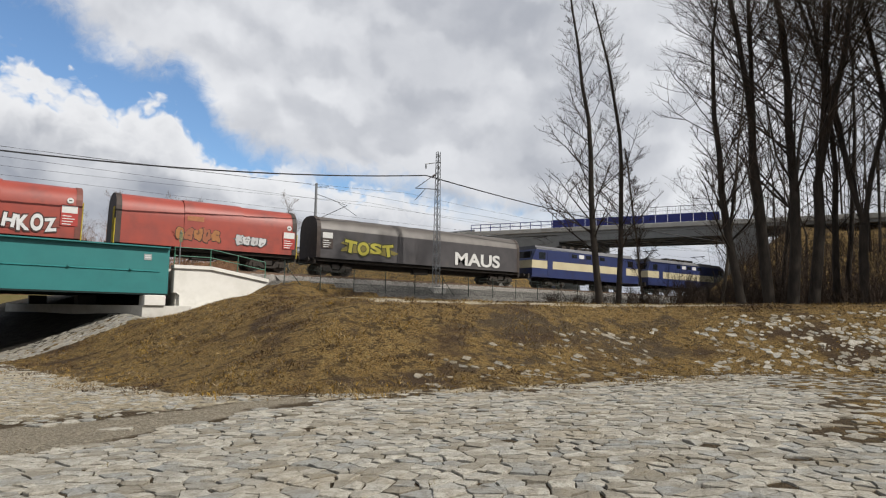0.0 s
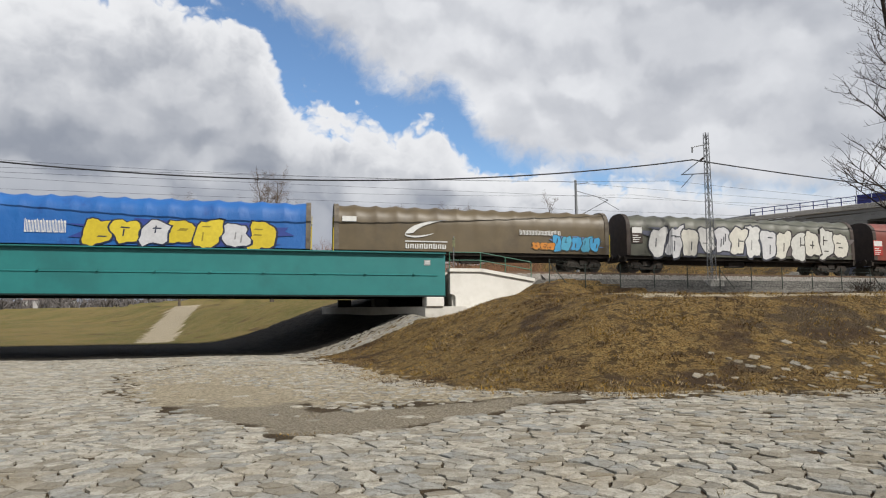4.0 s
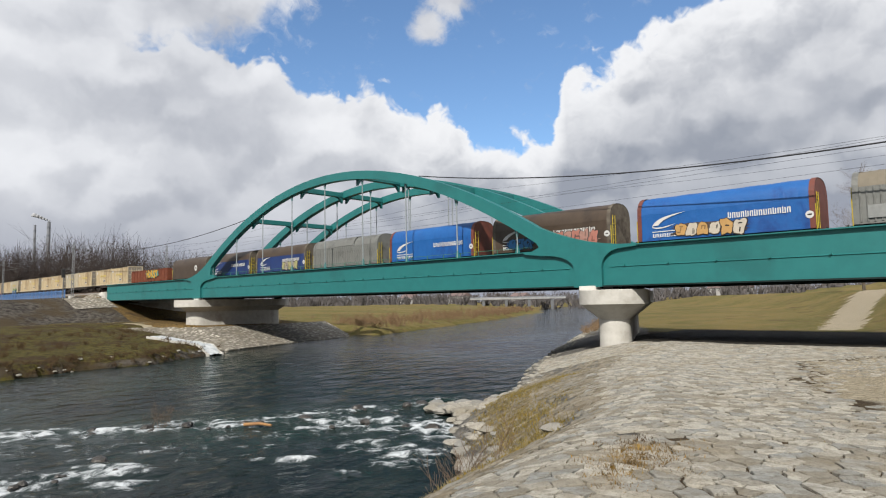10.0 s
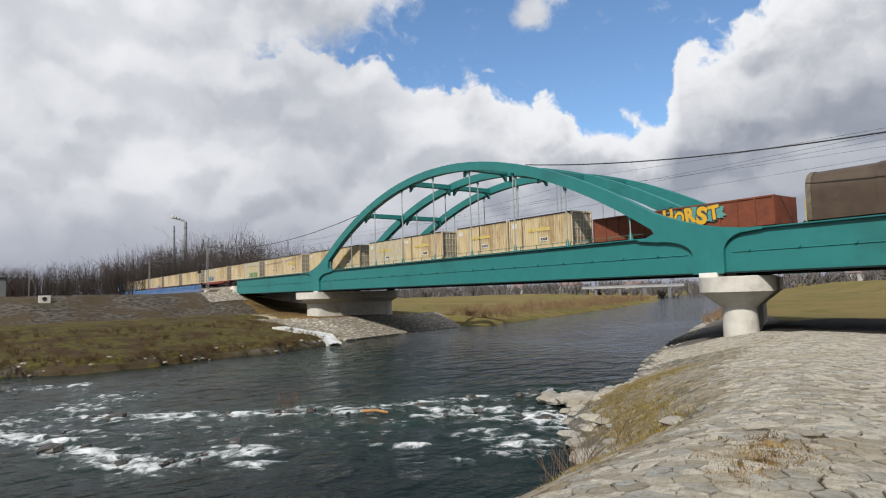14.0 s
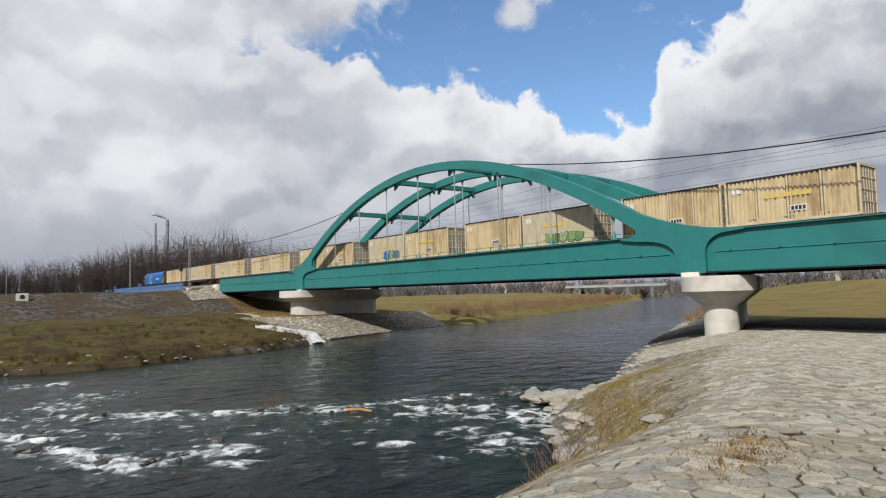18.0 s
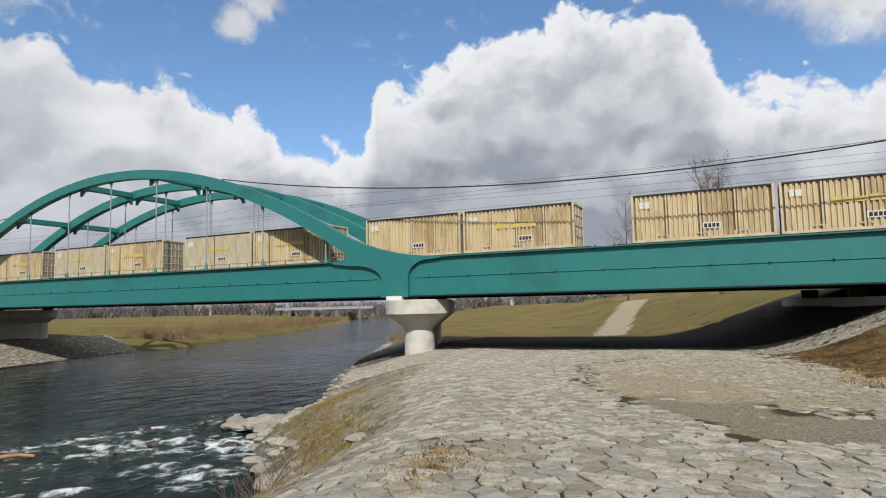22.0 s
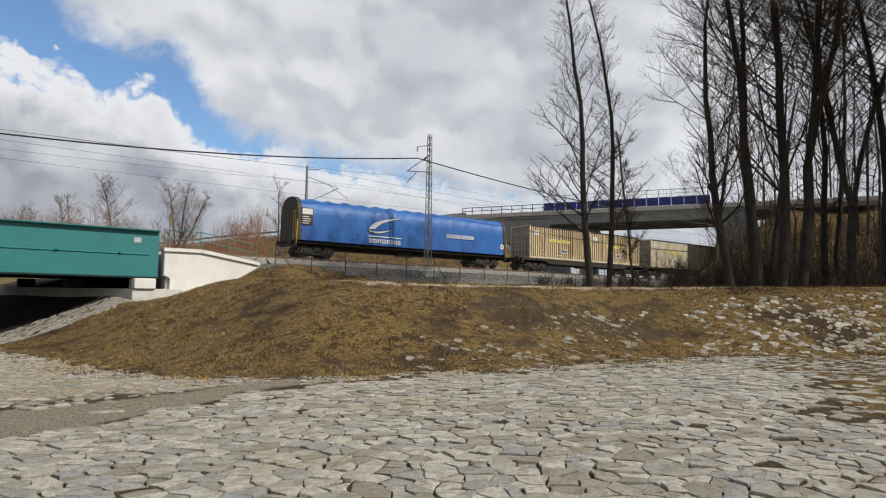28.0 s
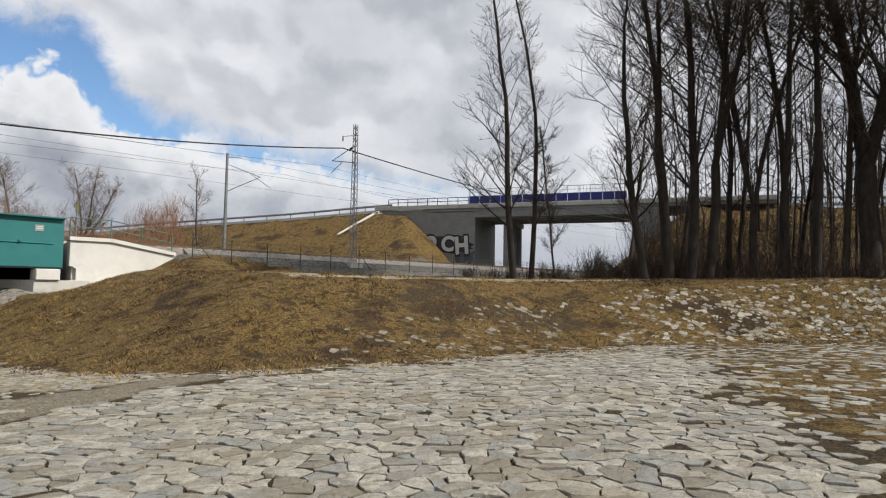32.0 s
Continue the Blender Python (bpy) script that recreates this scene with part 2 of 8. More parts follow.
    def mesh(self, name, mats, smooth=None):
        me = bpy.data.meshes.new(name)
        me.from_pydata(self.v, [], self.f)
        for m in (mats if isinstance(mats, (list, tuple)) else [mats]):
            me.materials.append(m)
        if isinstance(mats, (list, tuple)) and len(mats) > 1:
            me.polygons.foreach_set("material_index", self.mi)
        bm = bmesh.new()
        bm.from_mesh(me)
        bmesh.ops.recalc_face_normals(bm, faces=bm.faces)
        if smooth is not None:
            for q in bm.faces:
                q.smooth = True
            for e in bm.edges:
                e.smooth = len(e.link_faces) == 2 and e.calc_face_angle(0) < radians(smooth)
        bm.to_mesh(me)
        bm.free()
        return me


def thing(name, label, category, group="", at=None, kind=""):
    """An Empty that parents the parts of one thing."""
    ob = new(name)
    ob.empty_display_size = 0.3
    if at is not None:
        ob.matrix_world = at
    return tagged(ob, label, category, group, kind)


def part(name, m, mats, parent=None, label="", smooth=None, at=None):
    """Links a mesh as one object, under a thing or part if one is given."""
    me = m.mesh(name, mats, smooth) if isinstance(m, Mesh) else m
    ob = new(name, me)
    if parent is not None:
        ob.parent = parent
    if at is not None:
        ob.matrix_basis = at
    if label:
        ob["label"] = label
    return ob


def structure(name, m, mats, label, category, smooth=None, kind="structure"):
    return tagged(part(name, m, mats, None, "", smooth), label, category, "", kind)


# ---- the lie of the land ----
GRADE = -0.006          # the railway falls gently towards +X
WATER_Z = -3.0


def rail_z(x):
    return 4.18 + GRADE * x


RIGHT_WATER = ([-300, -60, 0, 6, 11.5, 19, 27.5, 38.4, 92, 140, 200, 270, 330, 420, 700], [60, -4, -8.2, -9.3, -10.6, -18.0, -21.2, -27.9, -55, -78, -112, -150, -175, -190, -190])
LEFT_WATER = ([-300, -60, 0, 5, 10.6, 16, 21, 25, 29, 38, 65, 131, 200, 270, 330, 420, 700], [-10, -50, -53, -50.3, -50.8, -54.0, -53.8, -56.8, -58.6, -57.5, -73.7, -104, -142, -187, -225, -260, -280])
RIDGE = ([-300, -60, 0, 7, 14, 22, 30, 40, 60, 92, 140, 200, 270, 420, 700], [70, 3, -2.4, -3.6, -6.4, -10.0, -13.6, -18.4, -30, -47, -70, -104, -142, -180, -180])
TOE = [(-150, 330), (-66, 190), (-40, 140), (-24, 96), (-11, 62), (-6.5, 52), (-2.6, 44), (-0.2, 38.3), (1.6, 32), (2.6, 26), (3.4, 20), (4.6, 15.8), (7.2, 13.8), (12, 12.6), (20.6, 11.8), (27, 6.8), (33, -3), (42, -60), (70, -300)]


def smooth01(t):
    t = np.clip(t, 0, 1)
    return t * t * (3 - 2 * t)


def toe_distance(x, y):
    """Signed distance to the foot of the levee: positive on the levee's side."""
    best = np.full(x.shape, 1e9)
    sign = np.ones(x.shape)
    for (ax, ay), (bx, by) in zip(TOE[:-1], TOE[1:]):
        dx, dy = bx - ax, by - ay
        t = np.clip(((x - ax) * dx + (y - ay) * dy) / (dx * dx + dy * dy), 0, 1)
        d = np.hypot(x - ax - t * dx, y - ay - t * dy)
        s = np.where((x - ax) * dy - (y - ay) * dx < 0, 1.0, -1.0)
        near = d < best
        best = np.where(near, d, best)
        sign = np.where(near, s, sign)
    return best * sign


def grain(x, y, size, seed=0):
    """Smooth noise from 0 to 1 over the plan, with bumps of the given size."""
    u, v = np.asarray(x, float) / size + 37.7 * seed, np.asarray(y, float) / size - 11.3 * seed
    i, j = np.floor(u), np.floor(v)
    a, b = u - i, v - j
    a, b = a * a * (3 - 2 * a), b * b * (3 - 2 * b)

    def hashed(p, q):
        h = np.sin(p * 127.1 + q * 311.7 + seed * 17.3) * 43758.5453
        return h - np.floor(h)
    return (hashed(i, j) * (1 - a) + hashed(i + 1, j) * a) * (1 - b) + (hashed(i, j + 1) * (1 - a) + hashed(i + 1, j + 1) * a) * b


def apron_z(x, y):
    """The stone apron that falls from the far pier to the gravel bar; very high outside it."""
    xt, xb = np.interp(y, [29, 35, 36.5, 44, 54, 60], [-93, -88, -80, -79.5, -81, -84]), np.interp(y, [29.4, 30.6, 32.6, 38, 47, 56, 60], [-78, -70, -63.5, -66, -69.5, -73, -78])
    z = -0.9 + np.clip((x - xt) / (xb - xt), 0, 1) * -2.03
    return np.where((x > xt) & (y > 29.0) & (y < 60.0) & (x < -40), z, 50.0)


def lump(x, y, s, seed=0.0):
    return (np.sin(x / s + 1.3 * seed) * np.cos(y / s * 1.1 - seed) + 0.6 * np.sin((x + y) / s * 1.7 + 2.1 * seed) * np.cos((x - 0.6 * y) / s * 1.3)) / 1.6


OVER_A, OVER_B = (37.8, 108.6), (82.5, 18.7)      # the road overpass runs along this line


def over_frame(x, y):
    dx, dy = OVER_B[0] - OVER_A[0], OVER_B[1] - OVER_A[1]
    L = math.hypot(dx, dy)
    dx, dy = dx / L, dy / L
    return (x - OVER_A[0]) * dx + (y - OVER_A[1]) * dy, (x - OVER_A[0]) * -dy + (y - OVER_A[1]) * dx     # along, across (positive: away from the river)


def ground_z(x, y):
    x, y = np.asarray(x, float), np.asarray(y, float)
    xr, xl, ri = np.interp(y, *RIGHT_WATER), np.interp(y, *LEFT_WATER), np.interp(y, *RIDGE)
    # paved bank on the near side
    base = np.interp(y, [-300, -40, 0, 6, 14, 24, 40, 60, 120, 700], [0.2, 0.1, 0.0, -0.10, -0.42, -0.85, -1.2, -1.25, -1.2, -0.8])
    side = (x - ri) / np.maximum(ri - xr, 1)
    bank = base + (WATER_Z - base) * smooth01(np.clip(-side, 0, 1) * 0.62) / float(smooth01(np.array(0.62)))
    z = np.where(x > ri, base, bank)
    z = z + np.where(x > ri, 0.06 * lump(x, y, 2.7), 0.08 * lump(x, y, 1.6, 2))
    below = np.clip(xr - x, 0, 6) * 0.35
    z = np.where(x < xr, WATER_Z - 0.02 - below, z)
    # levee with its flat crest
    d = toe_distance(x, y)
    crest = np.interp(y, [-60, 0, 10, 22, 34, 60, 120, 300], [2.6, 2.6, 2.35, 2.1, 2.4, 2.5, 2.4, 2.3])
    wide = np.interp(y, [0, 8, 16, 30, 40, 50, 60, 100], [5.6, 6.4, 8.6, 9.8, 10.5, 11, 13, 14])
    up = smooth01(np.clip(d / wide, 0, 1) * 0.9 + 0.02) / float(smooth01(np.array(0.92)))
    z = np.where(d > 0, base + (crest - base) * np.clip(up, 0, 1) + 0.07 * lump(x, y, 1.9, 1) * smooth01(d / 2), z)
    # the turf falls away in front of the wing wall and heaps up at its end
    wall = np.interp(x, [6.4, 7.8, 9.4, 12.2, 13.4, 14.4, 16, 18], [0.85, 1.0, 1.27, 1.95, 2.5, 3.1, 3.3, 3.3])
    w = smooth01((y - 32.5) / 4.5) * smooth01((x - 6.4) / 1.4) * smooth01((17.5 - x) / 2.0) * (y < 41)
    z = z * (1 - w) + wall * w
    # far bank
    dl = xl - x
    rise = np.interp(dl, [0, 1.2, 9, 22, 40, 47, 61, 80], [WATER_Z - 0.02, -2.2, -1.6, -0.75, -0.45, -0.3, 3.45, 3.6])
    left = np.where(y > 62, np.interp(dl, [0, 2, 6, 30, 60, 90], [WATER_Z, -2.4, -1.9, -1.0, 0.5, 0.9]), rise) + 0.12 * lump(x, y, 2.3, 4) * smooth01(dl / 4)
    left = np.minimum(left, apron_z(x, y) - 0.14)
    z = np.where(x < xl, left, z)
    z = np.where((x >= xl) & (x < (xl + xr) / 2) & (x < xr), np.minimum(z, WATER_Z - 0.02 - np.clip(x - xl, 0, 6) * 0.35), z)
    # railway embankment on both sides of the bridge
    top = rail_z(x) - 0.62
    for edge, sgn in ((12.0, 1), (-122.5, -1)):
        foot = 1.65
        front = 37.6 + (4.0 * smooth01((16.2 - x) / 2.6) if sgn > 0 else 0.0)      # kept clear of the wing wall
        h = top - np.maximum(np.maximum(front - y, y - 51.5), 0) / foot - np.maximum((edge - x) * sgn, 0) / 1.5
        z = np.where(h > z, h, z)
    # road embankment behind the railway and its twin beyond the overpass
    a, c = over_frame(x, y)
    topo = np.interp(a, [-400, -60, 0, 30, 44, 75, 100, 160, 400], [3.0, 7.0, 10.2, 11.3, 12.1, 12.1, 11.4, 8.0, 4.0])
    gap = np.where((a > 47) & (a < 78), 1, 0)
    h = topo - np.maximum(np.abs(c) - 4.5, 0) / 1.6
    h = np.minimum(h, np.where(a < 68, topo - np.maximum(a - 47, 0) / 1.0, topo - np.maximum(83.5 - a, 0) / 1.0))
    z = np.where(h > z, h, z)
    far = np.hypot(x, y)
    z = z + smooth01((far - 300) / 700) * 1.0 * lump(x, y, 90, 3)
    return z


def gz(x, y):
    return float(ground_z(np.array([x]), np.array([y]))[0])


def graded(lo, hi, a, b, step, grow=1.16):
    """Coordinates that are fine from a to b and widen towards lo and hi."""
    mid = list(np.arange(a, b + 1e-6, step))
    s, p, out = step, b, []
    while p < hi:
        s *= grow
        p += s
        out.append(p)
    s, p, back = step, a, []
    while p > lo:
        s *= grow
        p -= s
        back.append(p)
    return np.array(back[::-1] + mid + out)


def ground_material():
    m = bpy.data.materials.new("ground_mixed")
    m.use_nodes = True
    N = Nodes(m.node_tree)
    p = N.n("ShaderNodeBsdfPrincipled")
    p.inputs["Roughness"].default_value = 0.95
    p.inputs["Specular IOR Level"].default_value = 0.15
    N.l(p.outputs[0], N.n("ShaderNodeOutputMaterial").inputs[0])
    vec = N.n("ShaderNodeTexCoord").outputs["Object"]

    def attr(name):
        a = N.n("ShaderNodeAttribute")
        a.attribute_name = name
        return a.outputs["Fac"]
    edge = N.math("MULTIPLY", N.math("SUBTRACT", N.noise(vec, 0.9, 5, 0.65), 0.5), 1.1)
    n_s, n_m, n_l = N.noise(vec, 16, 5, 0.65), N.noise(vec, 2.2, 5, 0.65), N.noise(vec, 0.32, 4, 0.6)
    dirt = N.mix(N.ramp(n_s, 0.35, 0.65), (0.036, 0.025, 0.014), (0.092, 0.066, 0.038))
    dirt = N.mix(N.ramp(n_m, 0.5, 0.7), dirt, (0.070, 0.050, 0.022))
    straw = N.mix(N.ramp(n_s, 0.36, 0.64), (0.055, 0.034, 0.013), (0.24, 0.155, 0.052))
    straw = N.mix(N.ramp(n_m, 0.50, 0.60), straw, (0.058, 0.038, 0.016))
    straw = N.mix(N.ramp(N.noise(vec, 5.0, 4, 0.7), 0.54, 0.62), straw, (0.21, 0.15, 0.06))
    straw = N.mix(N.ramp(n_l, 0.52, 0.66), straw, (0.052, 0.033, 0.018))
    wide = N.noise(N.vmath("MULTIPLY", vec, (1.0, 0.45, 1.0)), 0.09, 5, 0.65)
    field = N.mix(N.ramp(wide, 0.38, 0.62), (0.175, 0.135, 0.046), (0.105, 0.10, 0.027))
    field = N.mix(N.math("MULTIPLY", N.ramp(N.noise(vec, 1.2, 6, 0.7), 0.42, 0.66), 0.7), field, (0.205, 0.15, 0.068))
    field = N.mix(N.ramp(n_l, 0.56, 0.70), field, (0.10, 0.068, 0.03))
    gravel = N.mix(N.ramp(N.noise(vec, 22, 5, 0.75), 0.40, 0.60), (0.145, 0.125, 0.09), (0.35, 0.305, 0.23))
    stone = N.mix(N.ramp(N.noise(vec, 5, 5, 0.7), 0.35, 0.65), (0.085, 0.080, 0.072), (0.20, 0.19, 0.172))
    col = dirt
    tan = N.mix(N.ramp(N.noise(vec, 9, 6, 0.75), 0.38, 0.62), (0.23, 0.19, 0.125), (0.47, 0.41, 0.30))
    olive = N.mix(N.ramp(n_m, 0.35, 0.65), (0.036, 0.028, 0.011), (0.105, 0.090, 0.020))
    olive = N.mix(N.ramp(N.noise(vec, 0.22, 6, 0.7), 0.47, 0.60), olive, (0.046, 0.028, 0.014))
    # near-black tone that paints the bridge's shade on the ground
    deck_shade = N.mix(N.ramp(n_m, 0.35, 0.65), (0.018, 0.016, 0.013), (0.04, 0.035, 0.028))
    rocky = N.mix(N.ramp(N.noise(vec, 1.3, 7, 0.8), 0.40, 0.60), (0.022, 0.018, 0.014), (0.115, 0.103, 0.088))
    rocky = N.mix(N.ramp(N.noise(vec, 0.16, 4, 0.6), 0.45, 0.62), rocky, (0.062, 0.046, 0.026))
    for name, c in (("field", field), ("straw", straw), ("gravel", gravel), ("stone", stone), ("tan", tan), ("olive", olive), ("rocky", rocky), ("deck_shade", deck_shade)):
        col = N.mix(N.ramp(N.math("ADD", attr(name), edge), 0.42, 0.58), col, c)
    col = N.vmath("MULTIPLY", col, (SOIL, SOIL, SOIL))
    N.l(col, p.inputs["Base Color"])
    b = N.n("ShaderNodeBump")
    b.inputs["Strength"].default_value, b.inputs["Distance"].default_value = 1.0, 0.11
    N.l(N.math("ADD", n_s, N.math("MULTIPLY", n_m, 1.5)), b.inputs["Height"])
    N.l(b.outputs[0], p.inputs["Normal"])
    return m


def in_outline(x, y, pts):
    """True inside a closed outline on the ground."""
    x, y = np.asarray(x, float), np.asarray(y, float)
    hit = np.zeros(x.shape, bool)
    for (ax, ay), (bx, by) in zip(pts, pts[1:] + pts[:1]):
        if ay != by:
            hit ^= ((ay > y) != (by > y)) & (x < (bx - ax) * (y - ay) / (by - ay) + ax)
    return hit


def soft_in(x, y, pts, w):
    """1 inside an outline, 0 outside, with a border that fades over w metres."""
    s = way_distance(x, y, pts + pts[:1])
    return np.clip(0.5 + np.where(in_outline(x, y, pts), s, -s) / w, 0, 1)


BARE = [(-4.6, 21), (-3.0, 14.6), (-1.5, 11.8), (-0.3, 9.9), (0.9, 9.7), (2.5, 10.8), (4.3, 11.9), (5.8, 12.7), (6.8, 14.8), (4.9, 13.8), (2.8, 12.9), (1.0, 12.8), (0.3, 13.2), (-0.4, 18.0), (-2.3, 21.5)]
HALF = [(-7.4, 27), (-4.4, 16.5), (-2.2, 13.5), (0.3, 12.8), (6.0, 13.0), (12, 11.6), (18, 9.5), (20, 12), (8, 15), (5.5, 21), (3, 30), (-6, 33)]
TURF = [(5.2, 1.2), (8.0, 2.1), (8.6, 2.6), (9.2, 3.5), (11.2, 4.7), (14.4, 6.2), (17.5, 9.0), (24, 11), (34, 2), (34, -8), (8, -4)]


def gravel_patch(x, y):
    """The worn gravel track that crosses the paving from the foot of the levee."""
    return soft_in(x, y, BARE, 1.6)


def build_ground():
    xs = np.unique(np.concatenate([graded(-2600, 2600, -30, 34, 0.4, 1.13), np.arange(-126, -50, 1.3)]))
    ys = graded(-500, 3000, 2, 46, 0.4, 1.13)
    X, Y = np.meshgrid(xs, ys)
    Z = ground_z(X, Y)
    nx, ny = len(xs), len(ys)
    me = bpy.data.meshes.new("ground")
    v = np.stack([X.ravel(), Y.ravel(), Z.ravel()], 1)
    idx = np.arange(nx * ny).reshape(ny, nx)
    f = np.stack([idx[:-1, :-1], idx[:-1, 1:], idx[1:, 1:], idx[1:, :-1]], -1).reshape(-1, 4)
    me.vertices.add(len(v)); me.vertices.foreach_set("co", v.ravel())
    me.loops.add(f.size); me.loops.foreach_set("vertex_index", f.ravel().astype(np.int32))
    me.polygons.add(len(f))
    me.polygons.foreach_set("loop_start", np.arange(0, f.size, 4, dtype=np.int32))
    me.polygons.foreach_set("use_smooth", np.ones(len(f), bool))
    me.update(calc_edges=True)
    x, y = v[:, 0], v[:, 1]
    d = toe_distance(x, y)
    xr, xl, ri = np.interp(y, *RIGHT_WATER), np.interp(y, *LEFT_WATER), np.interp(y, *RIDGE)
    a, c = over_frame(x, y)
    straw = smooth01((d + 0.4) / 1.2)
    track = ((x > 10) | (x < -121)) & (y > np.interp(x, [10, 17, 24], [39.5, 37.6, 35.6])) & (y < 53.5)
    straw = np.where(x < xl, 0.85, straw)
    field = np.where((y > 46) & (x > xr), smooth01((y - 48) / 8), 0) * (x < 40)
    field = np.where((x < xl) & (y > 55), 1.0, field)
    field = np.where((np.abs(c) < 30) & (x > 15) & (y > 50), 0.9, field)
    straw = np.where((field > 0.5), 0.0, straw)
    path = smooth01(1.3 - np.abs(d - 9.3) / 1.3) * (x > 12) * (y < 30)
    ramp = smooth01(1.5 - np.abs(x - np.interp(y, [58, 61, 80, 95, 110, 130], [-12.6, -13.0, -16.0, -18.2, -19.8, -22.0])) / np.interp(y, [61, 80, 95, 130], [1.75, 2.3, 2.8, 3.8])) * (y > 58) * (y < 140)
    gravel = np.maximum.reduce([gravel_patch(x, y) * 0.9 * (d < 0.5), path, ramp * 0.6, np.where(track, 0.2, 0.0)])
    gravel = np.where((x < -60) & (x > -118) & (np.abs(y - 33.5) < 0.9), 0.7, gravel)
    stone = np.where((x < ri) & (x > xr - 8) & (y < 80) & (y > -60), 0.75, 0.0)
    stone = np.where(track, 1.0, stone)
    stone = np.where((x > xr - 3) & (x < ri) & (y > 60) & (y < 95), 0.6, stone)
    straw = np.where((np.abs(c) < 30) & (x > 15) & (y > 50), 0.95, straw)
    field = np.where((np.abs(c) < 30) & (x > 15) & (y > 50), 0.0, field)
    straw = np.maximum(straw, soft_in(x, y, TURF, 2.0) * 0.66 * (d < 0.5))
    tan = soft_in(x, y, HALF, 3.0) * 0.72 * (d < 0.3)
    tan = np.where(gravel > 0.4, np.clip((y - 12.2) / 4, 0, 1) * 0.75, tan)
    olive = np.where((x < xl) & (y < 33.5) & (y > -60), 0.95, 0.0)
    rocky = np.where((xl - x > 45.5) & (xl - x < 62) & (y < 37.4), 0.9, 0.0)
    rocky = np.where((x < -121) & (y > 32.0) & (y < 37.4), 0.9, rocky)
    gravel = np.where((xl - x > 36) & (xl - x < 40) & (y < 37), 0.62, gravel)
    olive = np.where((xl - x > 40.5) & (xl - x < 45.5) & (y < 37), 0.6, olive)
    rocky = np.where((x < xl - 0.0) & (x > xl - 1.3) & (y < 60), 0.62, rocky)
    # shade put into the ground colour, under the deck and just behind it
    deck_shade = np.clip((y - 38.6) / 1.2, 0, 1) * np.clip((57.5 - y) / 1.2, 0, 1) * (x > -24) * (x < 9.5)
    az = np.degrees(np.arctan2(x, y))
    worn = smooth01((az - 28) / 14) * smooth01((63 - az) / 8) * smooth01(d / 2.5) * smooth01((9 - d) / 3) * (y < 34) * (y > 0)
    straw = straw * (1 - 0.5 * worn) + 0.13 * worn * lump(x, y, 1.7, 6)
    for name, val in (("straw", straw), ("field", field), ("gravel", gravel), ("stone", stone), ("tan", tan), ("olive", olive), ("rocky", rocky), ("deck_shade", deck_shade)):
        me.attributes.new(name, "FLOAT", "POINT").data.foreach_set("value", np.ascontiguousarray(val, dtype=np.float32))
    me.materials.append(ground_material())
    tagged(new("ground", me), "dry grass banks, worn paving bed and fields round the river", "ground", "", "structure")


# foam lines of the low weir: half width, strength, way
RAPIDS = [(1.1, 0.8, [(-47, -1), (-44.6, 1), (-43.5, 4.6)]),
          (1.0, 1.0, [(-33, -2.5), (-29.5, 0.4), (-27, 1.7), (-23.3, 2.7), (-20, 3.9), (-20.4, 5.6), (-20, 6.8)]),
          (1.0, 1.0, [(-31.5, 3), (-30.2, 4.3), (-27.8, 6.7), (-25.8, 9.6), (-25, 11.2), (-23.6, 12.6)]),
          (0.9, 0.75, [(-23.6, 12.6), (-23.4, 14.7), (-22.6, 17.5), (-21.5, 19.6), (-21.4, 22)]),
          (1.6, 0.95, [(-20.6, 15), (-18.9, 16.4), (-17.2, 17.3), (-15.9, 16.7)]),
          (1.0, 0.85, [(-17, 13.6), (-16.3, 13.5), (-14.8, 13.9), (-14.4, 12.8)]),
          (1.7, 0.72, [(-36.5, 5.5), (-33.5, 3.6), (-31, 0.8), (-30, -3)]),
          (0.5, 0.8, [(-17.6, 10.4), (-16.5, 11)]), (0.4, 0.6, [(-14.6, 10.8), (-14.2, 11.2)]), (0.6, 0.8, [(-18.3, 5.8), (-18.1, 6.8)]),
          (2.8, 0.45, [(-29, 2), (-26, 5), (-23, 7.5), (-21, 10), (-20, 13.5), (-18.5, 17)])]


def way_distance(x, y, pts):
    best = np.full(np.shape(x), 1e9)
    for (ax, ay), (bx, by) in zip(pts, pts[1:]):
        ux, uy = bx - ax, by - ay
        t = np.clip(((x - ax) * ux + (y - ay) * uy) / (ux * ux + uy * uy), 0, 1)
        best = np.minimum(best, np.hypot(x - ax - t * ux, y - ay - t * uy))
    return best


def rapid_mask(x, y):
    out = np.zeros(np.shape(x))
    for w, k, pts in RAPIDS:
        out = np.maximum(out, k * np.exp(-(way_distance(x, y, pts) / (1.25 * w)) ** 2))
    return out


